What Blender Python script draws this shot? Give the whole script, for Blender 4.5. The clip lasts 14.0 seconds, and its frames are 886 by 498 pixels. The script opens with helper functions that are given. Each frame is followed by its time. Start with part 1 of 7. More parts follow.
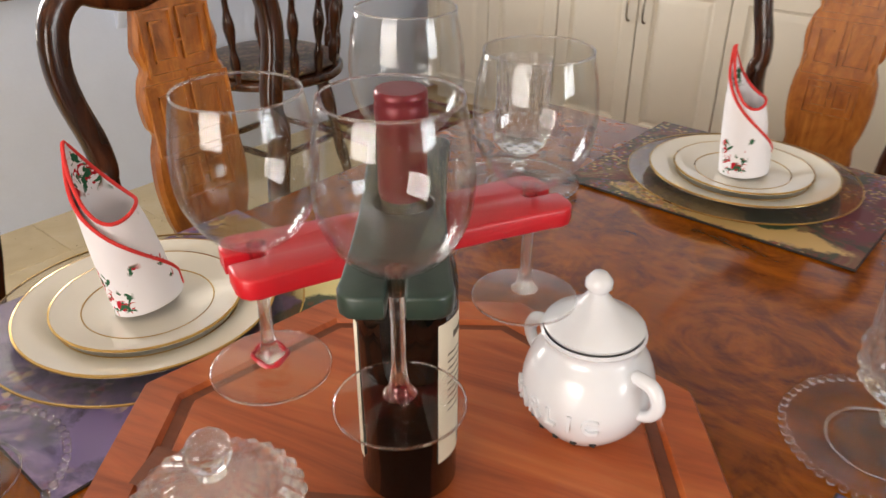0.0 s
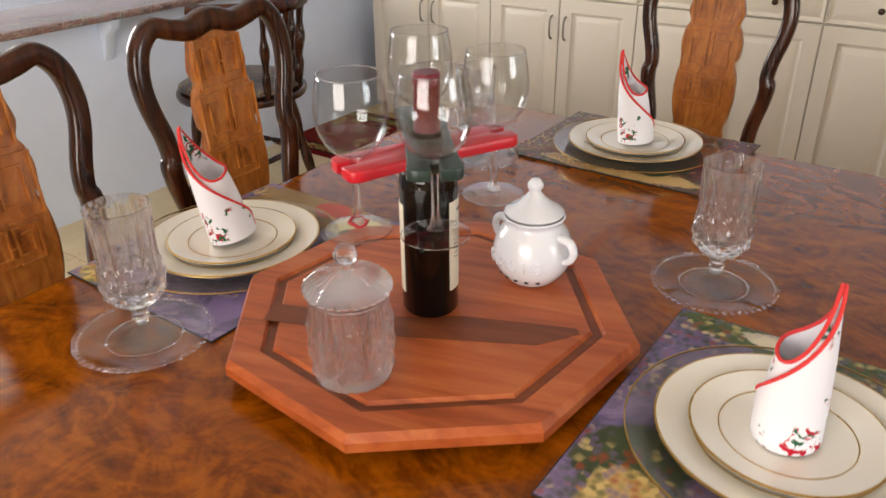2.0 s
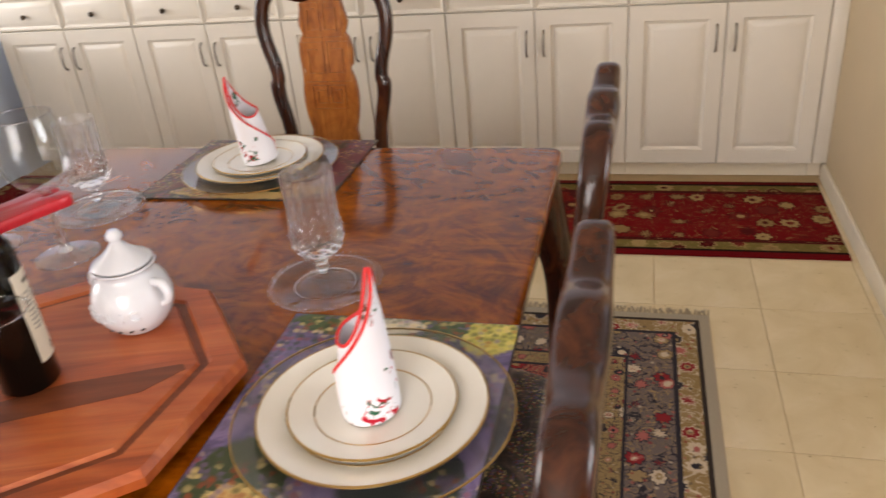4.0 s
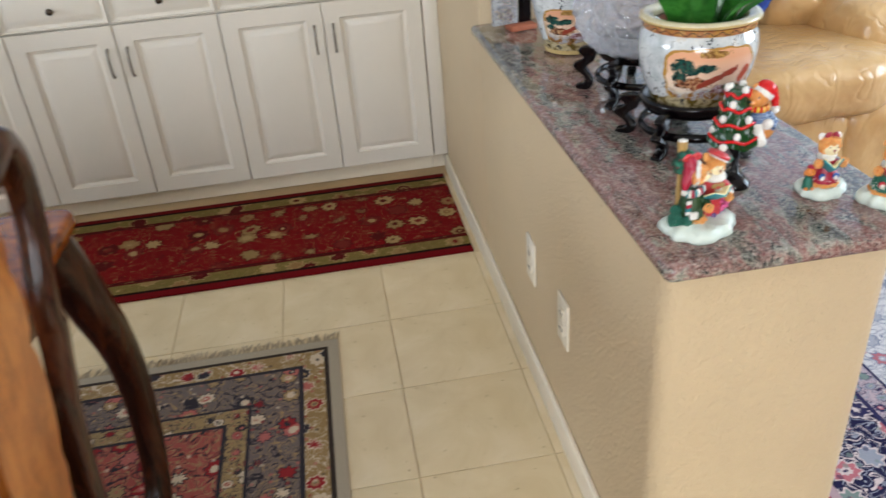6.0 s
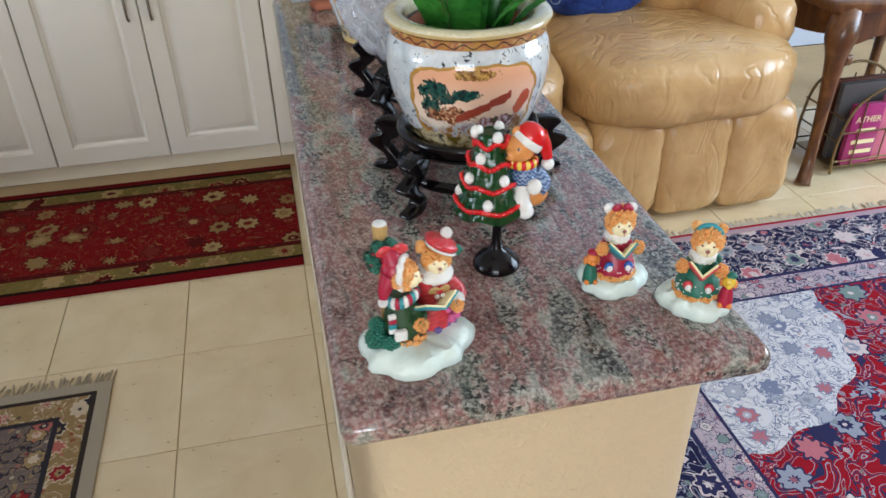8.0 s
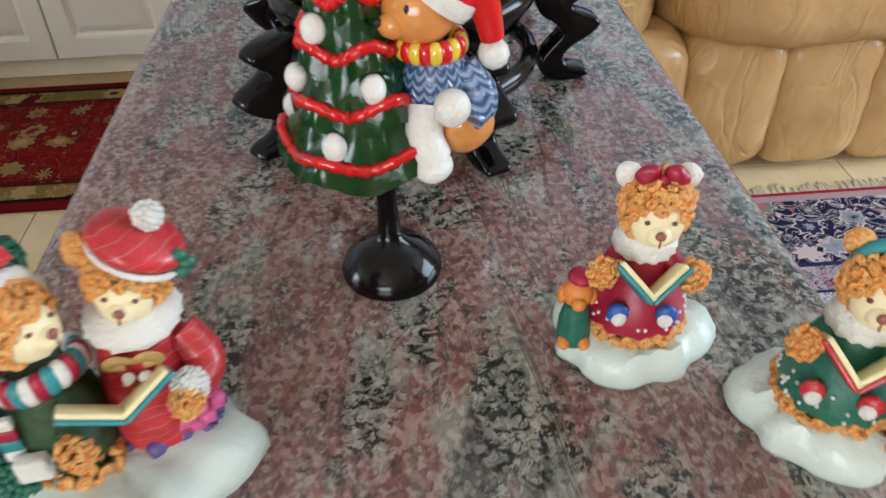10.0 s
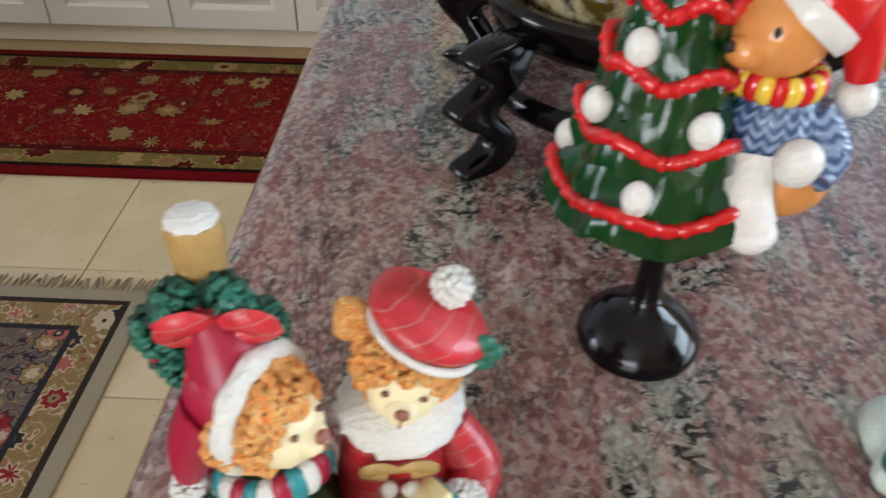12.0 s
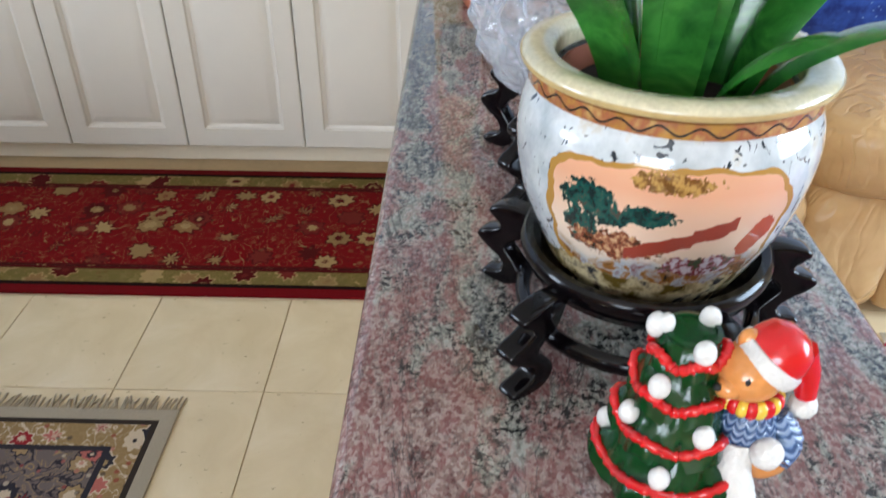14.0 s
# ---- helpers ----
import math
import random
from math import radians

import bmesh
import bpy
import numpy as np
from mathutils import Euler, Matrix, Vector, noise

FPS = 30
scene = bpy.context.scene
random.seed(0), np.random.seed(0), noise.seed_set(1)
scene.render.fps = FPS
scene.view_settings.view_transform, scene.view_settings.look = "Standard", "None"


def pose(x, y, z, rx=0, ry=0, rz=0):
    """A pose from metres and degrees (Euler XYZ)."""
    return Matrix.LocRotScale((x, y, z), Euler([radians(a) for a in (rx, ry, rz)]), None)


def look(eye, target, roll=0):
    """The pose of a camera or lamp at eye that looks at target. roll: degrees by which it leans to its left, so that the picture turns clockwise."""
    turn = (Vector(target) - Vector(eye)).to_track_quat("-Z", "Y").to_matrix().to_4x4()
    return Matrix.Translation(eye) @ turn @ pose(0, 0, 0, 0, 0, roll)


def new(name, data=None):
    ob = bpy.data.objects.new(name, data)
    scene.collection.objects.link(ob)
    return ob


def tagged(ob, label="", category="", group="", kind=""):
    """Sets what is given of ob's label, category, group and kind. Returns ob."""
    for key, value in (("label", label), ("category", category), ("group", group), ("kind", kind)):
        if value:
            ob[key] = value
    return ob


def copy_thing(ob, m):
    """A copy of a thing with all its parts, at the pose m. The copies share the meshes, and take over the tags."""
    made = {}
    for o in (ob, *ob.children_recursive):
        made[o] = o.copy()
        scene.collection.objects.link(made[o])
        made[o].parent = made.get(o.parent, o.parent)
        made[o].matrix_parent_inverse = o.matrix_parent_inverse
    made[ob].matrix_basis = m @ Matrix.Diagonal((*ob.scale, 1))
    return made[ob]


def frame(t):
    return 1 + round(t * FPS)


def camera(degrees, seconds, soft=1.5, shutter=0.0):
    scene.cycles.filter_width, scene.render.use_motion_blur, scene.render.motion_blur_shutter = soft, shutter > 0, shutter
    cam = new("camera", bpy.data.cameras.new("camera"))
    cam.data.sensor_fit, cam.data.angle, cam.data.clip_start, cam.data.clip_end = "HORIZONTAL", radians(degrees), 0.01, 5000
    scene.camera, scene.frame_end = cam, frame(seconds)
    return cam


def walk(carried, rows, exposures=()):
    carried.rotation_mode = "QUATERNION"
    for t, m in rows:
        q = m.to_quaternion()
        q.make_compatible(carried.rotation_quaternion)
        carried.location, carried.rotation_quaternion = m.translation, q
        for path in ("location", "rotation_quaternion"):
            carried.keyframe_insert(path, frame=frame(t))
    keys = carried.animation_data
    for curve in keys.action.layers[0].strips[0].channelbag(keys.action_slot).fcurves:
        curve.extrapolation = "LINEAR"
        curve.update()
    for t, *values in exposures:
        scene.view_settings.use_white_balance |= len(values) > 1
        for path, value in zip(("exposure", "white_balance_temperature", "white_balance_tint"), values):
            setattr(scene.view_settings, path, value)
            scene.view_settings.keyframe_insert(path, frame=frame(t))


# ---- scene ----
cam = camera(59.1, 14.0, shutter=0.4)
PATH = [
    (0, (1.205, -0.42, 1.242), (0.07, 0.905, 0.266), 0.2),
    (0.5, (1.255, -0.512, 1.272), (0.203, 0.887, 0.304), 1.7),
    (1, (1.367, -0.606, 1.295), (0.303, 0.79, 0.336), 1.5),
    (1.5, (1.417, -0.683, 1.325), (0.351, 0.719, 0.377), 0.7),
    (2, (1.416, -0.793, 1.329), (0.381, 0.647, 0.404), -0.7),
    (2.2, (1.424, -0.829, 1.333), (0.416, 0.638, 0.42), -1.4),
    (4.5, (1.674, -0.693, 1.356), (1.375, 1.038, 0.401), -4.7),
    (5, (1.722, -0.639, 1.351), (1.598, 1.107, 0.383), -3.2),
    (5.5, (1.84, -0.575, 1.351), (1.909, 1.162, 0.362), -4.3),
    (6, (1.945, -0.482, 1.322), (2.157, 1.234, 0.318), -4.8),
    (6.5, (2.048, -0.379, 1.308), (2.427, 1.306, 0.298), -2.6),
    (7, (2.118, -0.314, 1.303), (2.569, 1.328, 0.253), -2.2),
    (7.5, (2.218, -0.221, 1.289), (2.633, 1.409, 0.207), -2.3),
    (8, (2.316, -0.145, 1.249), (2.672, 1.488, 0.151), -1.1),
    (8.2, (2.347, -0.125, 1.231), (2.675, 1.505, 0.12), -1.3),
    (10.3, (2.539, 0.242, 1.016), (2.618, 1.774, -0.267), -1.8),
    (10.5, (2.546, 0.254, 1.01), (2.615, 1.771, -0.292), -1.9),
    (11, (2.54, 0.265, 1.007), (2.61, 1.774, -0.304), -0.6),
    (11.5, (2.498, 0.276, 1.023), (2.519, 1.81, -0.262), 0.7),
    (11.6, (2.488, 0.276, 1.021), (2.49, 1.817, -0.254), 0.9),
    (12, (2.445, 0.278, 1.012), (2.381, 1.828, -0.25), 0.7),
    (12.5, (2.422, 0.265, 0.999), (2.311, 1.795, -0.285), 0.5),
    (13, (2.413, 0.253, 1.006), (2.31, 1.774, -0.288), 0.1),
    (13.3, (2.407, 0.253, 1.04), (2.367, 1.827, -0.193), 0.5),
    (13.5, (2.405, 0.245, 1.097), (2.337, 1.84, -0.108), -0.1),
    (14, (2.403, 0.24, 1.157), (2.367, 1.899, 0.04), 0.3),
]
walk(cam, [(t, look(eye, target, roll)) for t, eye, target, roll in PATH],
     [(0, -0.18, 7700, 16), (2, -0.2, 7500, 16), (4.5, -0.06, 7350, 19), (5.5, 0.02, 6700, 12), (6.5, -0.12, 6000, 9), (8, -0.2, 6000, 9), (10.5, -0.22, 6350, 9), (12, -0.12, 6250, 9), (13.2, 0.14, 6050, 9), (14, 0.22, 5800, 9)])

# ---- world and light ----
world = bpy.data.worlds.new("sky")
scene.world = world
world.use_nodes = True
wn = world.node_tree
sky = wn.nodes.new("ShaderNodeTexSky")
sky.sky_type, sky.sun_disc, sky.sun_elevation, sky.sun_rotation = "NISHITA", False, radians(42), radians(150)
wn.nodes["Background"].inputs["Strength"].default_value = 0.12
wn.links.new(sky.outputs[0], wn.nodes["Background"].inputs["Color"])


def window_light(name, where, aim, wide, high, watts, color):
    lamp = bpy.data.lights.new(name, "AREA")
    lamp.shape, lamp.size, lamp.size_y, lamp.energy, lamp.color = "RECTANGLE", wide, high, watts, color
    ob = new(name, lamp)
    ob.matrix_world = look(where, aim)
    return ob


window_light("daylight_south", (1.2, -3.12, 1.5), (1.2, 0, 1.2), 1.9, 1.35, 98, (0.95, 0.97, 1.0))
window_light("daylight_east", (6.12, 0.6, 1.5), (0, 0.6, 1.2), 1.9, 1.35, 125, (0.74, 0.87, 1.0))
window_light("daylight_west", (-3.52, 0.2, 1.55), (0, 0.2, 1.2), 1.5, 1.05, 105, (0.86, 0.93, 1.0))


# ---- materials ----
def srgb(r, g, b):
    return tuple(((c / 255) / 12.92 if c < 10 else ((c / 255 + 0.055) / 1.055) ** 2.4) for c in (r, g, b)) + (1,)


class Nodes:
    """A material's node tree with short calls."""

    def __init__(self, name):
        self.m = bpy.data.materials.new(name)
        self.m.use_nodes = True
        self.t = self.m.node_tree
        self.b = self.t.nodes["Principled BSDF"]
        self.out = self.t.nodes["Material Output"]

    def node(self, kind, **sets):
        n = self.t.nodes.new("ShaderNode" + kind)
        for k, v in sets.items():
            if k in n.inputs:
                n.inputs[k].default_value = v
        return n

    def link(self, a, b):
        self.t.links.new(a, b)

    def coords(self, scale=(1, 1, 1), kind="Object", turn=(0, 0, 0), shift=(0, 0, 0)):
        c = self.node("TexCoord")
        m = self.node("Mapping")
        m.inputs["Scale"].default_value, m.inputs["Rotation"].default_value, m.inputs["Location"].default_value = scale, turn, shift
        self.link(c.outputs[kind], m.inputs["Vector"])
        return m.outputs["Vector"]

    def noise(self, vec, scale, detail=4, rough=0.6, warp=0.0):
        n = self.node("TexNoise", Scale=scale, Detail=detail, Roughness=rough, Distortion=warp)
        self.link(vec, n.inputs["Vector"])
        return n.outputs["Fac"]

    def voronoi(self, vec, scale, feature="F1", metric="EUCLIDEAN"):
        n = self.node("TexVoronoi")
        n.feature, n.distance = feature, metric
        n.inputs["Scale"].default_value = scale
        self.link(vec, n.inputs["Vector"])
        return n

    def ramp(self, fac, stops, step=False):
        r = self.node("ValToRGB")
        r.color_ramp.interpolation = "CONSTANT" if step else "LINEAR"
        e = r.color_ramp.elements
        while len(e) < len(stops):
            e.new(0.5)
        for k, (p, c) in zip(e, stops):
            k.position, k.color = p, c if len(c) == 4 else (*c, 1)
        self.link(fac, r.inputs["Fac"])
        return r.outputs["Color"]

    def mix(self, fac, a, b, mode="MIX"):
        n = self.node("Mix")
        n.data_type, n.blend_type = "RGBA", mode
        for s, v in ((n.inputs[0], fac), (n.inputs[6], a), (n.inputs[7], b)):
            if isinstance(v, (int, float, tuple)):
                s.default_value = v
            else:
                self.link(v, s)
        return n.outputs[2]

    def math(self, op, a, b=0.0):
        n = self.node("Math")
        n.operation = op
        for s, v in zip(n.inputs, (a, b)):
            if isinstance(v, (int, float)):
                s.default_value = v
            else:
                self.link(v, s)
        return n.outputs[0]

    def split(self, vec):
        n = self.node("SeparateXYZ")
        self.link(vec, n.inputs[0])
        return n.outputs

    def bump(self, height, strength=0.2, distance=0.002):
        n = self.node("Bump", Strength=strength, Distance=distance)
        self.link(height, n.inputs["Height"])
        self.link(n.outputs[0], self.b.inputs["Normal"])

    def done(self, color=None, rough=0.5, metal=0.0, coat=0.0, spec=0.5):
        if color is not None:
            if isinstance(color, tuple):
                self.b.inputs["Base Color"].default_value = color
            else:
                self.link(color, self.b.inputs["Base Color"])
        if isinstance(rough, (int, float)):
            self.b.inputs["Roughness"].default_value = rough
        else:
            self.link(rough, self.b.inputs["Roughness"])
        self.b.inputs["Metallic"].default_value = metal
        self.b.inputs["Coat Weight"].default_value = coat
        self.b.inputs["Coat Roughness"].default_value = 0.06
        self.b.inputs["Specular IOR Level"].default_value = spec
        return self.m


def plain(name, color, rough=0.5, metal=0.0, coat=0.0, vary=0.12, grain=60, relief=0.05, spec=0.5, depth=0.002):
    """A surface of one colour with slight variation at two scales."""
    n = Nodes(name)
    v = n.coords()
    big, fine = n.noise(v, grain / 12, 3), n.noise(v, grain, 5)
    f = n.math("ADD", n.math("MULTIPLY", big, 0.6), n.math("MULTIPLY", fine, 0.4))
    lo = tuple(c * (1 - vary) for c in color[:3]) + (1,)
    hi = tuple(min(1, c * (1 + vary)) for c in color[:3]) + (1,)
    if relief:
        n.bump(fine, relief, depth)
    r = n.math("ADD", n.math("MULTIPLY", big, 0.12), rough - 0.06)
    return n.done(n.ramp(f, [(0.3, lo), (0.7, hi)]), r, metal, coat, spec)


def wood(name, dark, mid, light, along=(1.0, 12.0, 12.0), scale=3.0, rough=0.3, coat=0.3, burl=0.0, relief=0.06, spec=0.5):
    n = Nodes(name)
    v = n.coords(along)
    g = n.noise(v, scale, 8, 0.62, 1.2 + burl * 3)
    fine = n.noise(n.coords(tuple(a * 6 for a in along)), scale * 2, 4)
    col = n.ramp(g, [(0.3, dark), (0.5, mid), (0.72, light)])
    if burl:
        b = n.noise(n.coords((1, 1, 1)), 9, 6, 0.7, 2.5)
        col = n.mix(n.math("MULTIPLY", b, burl), col, n.ramp(b, [(0.42, dark), (0.55, light)]))
    col = n.mix(0.25, col, n.ramp(fine, [(0.35, dark), (0.65, light)]), "MULTIPLY")
    n.bump(fine, relief, 0.001)
    return n.done(col, n.math("ADD", n.math("MULTIPLY", fine, 0.12), rough - 0.06), 0, coat, spec)


def glass(name, tint=(1, 1, 1, 1), rough=0.0, ior=1.5):
    n = Nodes(name)
    n.b.inputs["Transmission Weight"].default_value = 1
    n.b.inputs["IOR"].default_value = ior
    return n.done(tint, rough)


def thin_glass(name, tint=(0.97, 0.98, 0.98, 1), gloss=1.0):
    """A thin wall: clear, with a mirror-like gloss that grows towards the rim."""
    n = Nodes(name)
    clear, shine = n.node("BsdfTransparent", Color=tint), n.node("BsdfGlossy", Roughness=0.02)
    f, mix = n.node("LayerWeight", Blend=0.5), n.node("MixShader")
    n.link(n.math("ADD", n.math("MULTIPLY", n.math("POWER", f.outputs["Facing"], 4.0), 0.8 * gloss), 0.042 * gloss), mix.inputs[0])
    n.link(clear.outputs[0], mix.inputs[1])
    n.link(shine.outputs[0], mix.inputs[2])
    n.link(mix.outputs[0], n.out.inputs["Surface"])
    return n.m


def cut_glass(name, clear=0.5, sparkle=0.0):
    """Thick cut glass: refraction, part of the light passing straight, part whitened in place of window sparkle."""
    n = Nodes(name)
    n.b.inputs["Transmission Weight"].default_value = 1
    n.b.inputs["IOR"].default_value = 1.45
    n.done((1, 1, 1, 1), 0.0)
    c, mix = n.node("BsdfTransparent", Color=(0.98, 0.98, 0.99, 1)), n.node("MixShader", Fac=clear)
    whitening, body = n.node("BsdfTranslucent", Color=(0.94, 0.96, 1.0, 1)), n.node("MixShader", Fac=sparkle)
    n.link(n.b.outputs[0], body.inputs[1])
    n.link(whitening.outputs[0], body.inputs[2])
    n.link(body.outputs[0], mix.inputs[1])
    n.link(c.outputs[0], mix.inputs[2])
    n.link(mix.outputs[0], n.out.inputs["Surface"])
    return n.m


def granite():
    """Long drifts of pink, grey-green and red-brown, broken by crisp crystals and dark flecks."""
    n = Nodes("red_granite")
    v = n.coords((1, 1, 1))
    drift = n.noise(n.coords((1.0, 0.17, 1), turn=(0, 0, radians(10))), 11, 4, 0.55, 0.9)
    swirl = n.noise(n.coords((1.0, 0.45, 1), turn=(0, 0, radians(-24)), shift=(3, 1, 0)), 16, 5, 0.6, 1.4)
    mid = n.noise(n.coords((1.0, 0.55, 1), turn=(0, 0, radians(12))), 60, 10, 0.76, 0.3)
    zone = n.math("ADD", n.math("MULTIPLY", drift, 0.62), n.math("MULTIPLY", swirl, 0.38))
    f = n.math("ADD", n.math("MULTIPLY", n.math("SUBTRACT", mid, 0.5), 0.34), zone)
    base = n.ramp(f, [(0.35, srgb(54, 60, 60)), (0.41, srgb(102, 110, 102)), (0.455, srgb(156, 156, 144)), (0.49, srgb(150, 122, 115)), (0.525, srgb(130, 78, 75)), (0.56, srgb(152, 127, 118)), (0.60, srgb(98, 54, 51)), (0.66, srgb(58, 36, 36))])
    grain = n.voronoi(n.coords((1, 0.8, 1)), 380)
    tone = n.split(grain.outputs["Color"])
    specks = n.ramp(tone[0], [(0.0, srgb(34, 32, 34)), (0.18, srgb(96, 78, 74)), (0.45, srgb(150, 124, 116)), (0.8, srgb(222, 214, 204))])
    col = n.mix(0.24, base, specks)
    # clusters of black mica, thickest in the grey drifts
    grey = n.ramp(f, [(0.38, (1, 1, 1, 1)), (0.48, (0.9, 0.9, 0.9, 1)), (0.52, (0.25, 0.25, 0.25, 1)), (0.6, (0.6, 0.6, 0.6, 1))])
    patch = n.ramp(n.noise(n.coords((1.0, 0.6, 1), shift=(2, 7, 0)), 34, 4, 0.6, 0.5), [(0.42, (0, 0, 0, 1)), (0.52, (1, 1, 1, 1))])
    grit = n.ramp(n.noise(v, 190, 6, 0.72, 0.5), [(0.495, (0, 0, 0, 1)), (0.53, (1, 1, 1, 1))])
    col = n.mix(n.math("MULTIPLY", n.math("MULTIPLY", grey, patch), grit), col, srgb(20, 20, 23))
    vein = n.math("ABSOLUTE", n.math("SUBTRACT", n.noise(n.coords((1.0, 0.3, 1), turn=(0, 0, radians(18)), shift=(5, 0, 0)), 13, 6, 0.65, 2.0), 0.5))
    col = n.mix(n.ramp(vein, [(0.0, (0.75, 0.75, 0.75, 1)), (0.014, (0, 0, 0, 1))]), col, srgb(56, 58, 58))
    return n.done(col, 0.07, 0, 0.0, 0.5)


def floral(name, ground, border, accents, size, cell, guard, field_mark=None, calm=False, posy_cell=2.6, stripe=None):
    """Woven rug: a flowered field, a flowered border between narrow guard stripes. size: its half width and half length."""
    n = Nodes(name)
    v = n.coords()
    x, y, _ = n.split(v)
    d = n.math("MINIMUM", n.math("SUBTRACT", size[0], n.math("ABSOLUTE", x)), n.math("SUBTRACT", size[1], n.math("ABSOLUTE", y)))

    def flowers(back, scale, cols, shift):
        vv = n.coords((1, 1, 1), shift=shift)
        wob = n.node("TexNoise", Scale=scale * 1.3, Detail=2)
        n.link(vv, wob.inputs["Vector"])
        add = n.node("VectorMath")
        add.operation = "MULTIPLY_ADD"
        n.link(wob.outputs["Color"], add.inputs[0])
        add.inputs[1].default_value = (0.35 / scale,) * 3
        n.link(vv, add.inputs[2])
        w = n.voronoi(add.outputs[0], scale)
        w.inputs["Randomness"].default_value = 0.7
        rel = n.node("VectorMath")
        rel.operation = "SUBTRACT"
        n.link(add.outputs[0], rel.inputs[0])
        n.link(w.outputs["Position"], rel.inputs[1])
        rx, ry, _ = n.split(rel.outputs[0])
        petal = n.math("MULTIPLY", w.outputs["Distance"], n.math("ADD", 1.0, n.math("MULTIPLY", n.math("SINE", n.math("MULTIPLY", n.math("ARCTAN2", ry, rx), 8)), 0.13)))
        pick, other, _ = n.split(w.outputs["Color"])
        hue = n.ramp(pick, [(k / len(cols), c) for k, c in enumerate(cols)], True)
        heart = n.ramp(other, [(k / len(cols), c) for k, c in enumerate(reversed(cols))], True)
        scroll = n.math("ABSOLUTE", n.math("SUBTRACT", n.noise(vv, scale * 1.6, 1, 0.4, 1.6), 0.5))
        c = n.mix(n.math("LESS_THAN", scroll, 0.006 if calm else 0.02), back, cols[-1])
        c = n.mix(n.math("LESS_THAN", n.math("ABSOLUTE", n.math("SUBTRACT", scroll, 0.085)), 0.004 if calm else 0.012), c, cols[2])
        c = n.mix(n.math("LESS_THAN", petal, 0.36), c, cols[-1])
        c = n.mix(n.math("LESS_THAN", petal, 0.31), c, hue)
        c = n.mix(n.math("LESS_THAN", petal, 0.16), c, heart)
        c = n.mix(n.math("LESS_THAN", petal, 0.07), c, cols[0])
        small = n.voronoi(vv, scale * 3.1)
        dots = n.ramp(small.outputs["Distance"], [(0.0, (0.9, 0.9, 0.9, 1)), (0.24, (0, 0, 0, 1))], True)
        return n.mix(n.math("MULTIPLY", dots, 0.25 if calm else 0.7), c, n.ramp(n.split(small.outputs["Color"])[1], [(k / len(cols), q) for k, q in enumerate(reversed(cols))], True))

    field = flowers(ground, cell, accents, (0.13, 0.37, 0))
    if field_mark:
        radius, color, centre = field_mark
        dx = n.math("ABSOLUTE", n.math("SUBTRACT", x, centre[0]))
        dy = n.math("ABSOLUTE", n.math("SUBTRACT", y, centre[1]))
        rr = n.math("SQRT", n.math("ADD", n.math("MULTIPLY", dx, dx), n.math("MULTIPLY", dy, dy)))
        lobes = n.math("ADD", rr, n.math("MULTIPLY", n.math("SINE", n.math("MULTIPLY", n.math("ARCTAN2", dy, dx), 16)), 0.012))
        field = n.mix(n.math("LESS_THAN", lobes, radius), field, flowers(color, cell * 1.4, [color, srgb(190, 120, 134), srgb(150, 156, 178), srgb(180, 184, 200), srgb(132, 140, 170)], (0.7, 0.2, 0)))
    edge = flowers(border, cell * 1.15, list(reversed(accents)), (0.55, 0.9, 0))
    g = guard
    posy = flowers(g[4], cell * posy_cell, accents, (0.2, 0.6, 0))
    if stripe:
        field = n.mix(n.math("LESS_THAN", d, stripe[0]), field, flowers(stripe[1], cell * 2.0, accents, (0.4, 0.1, 0)))
        field = n.mix(n.math("LESS_THAN", n.math("ABSOLUTE", n.math("SUBTRACT", d, stripe[0])), 0.005), field, accents[-1])
    col = n.mix(n.math("LESS_THAN", d, g[3]), field, posy)
    col = n.mix(n.math("LESS_THAN", d, g[2]), col, edge)
    col = n.mix(n.math("LESS_THAN", n.math("ABSOLUTE", n.math("SUBTRACT", d, g[2])), 0.006), col, accents[-1])
    col = n.mix(n.math("LESS_THAN", n.math("ABSOLUTE", n.math("SUBTRACT", d, g[3])), 0.004), col, accents[-1])
    col = n.mix(n.math("LESS_THAN", d, g[1]), col, g[5])
    col = n.mix(n.math("LESS_THAN", d, g[0]), col, g[6])
    pile = n.noise(v, 700, 2)
    col = n.mix(0.35, col, n.ramp(pile, [(0.3, (0.35, 0.35, 0.35, 1)), (0.7, (1, 1, 1, 1))]), "MULTIPLY")
    n.bump(pile, 0.4, 0.002)
    return n.done(col, 0.95, 0, 0, 0.1)


def tile_material():
    n = Nodes("cream_marble_tile")
    v = n.coords()
    info = n.node("ObjectInfo")
    a = n.noise(v, 5, 6, 0.6, 0.8)
    col = n.ramp(a, [(0.3, srgb(216, 196, 156)), (0.55, srgb(226, 208, 170)), (0.75, srgb(234, 218, 186))])
    chips = n.voronoi(v, 9)
    thin = n.noise(n.coords((3, 14, 1), turn=(0, 0, 0.6)), 9, 3)
    col = n.mix(n.math("MULTIPLY", n.math("GREATER_THAN", thin, 0.70), 0.8), col, srgb(120, 88, 56))
    shade = n.math("ADD", n.math("MULTIPLY", info.outputs["Random"], 0.06), 0.96)
    hsv = n.node("HueSaturation")
    n.link(col, hsv.inputs["Color"])
    n.link(shade, hsv.inputs["Value"])
    return n.done(hsv.outputs[0], 0.22, 0, 0, 0.5)


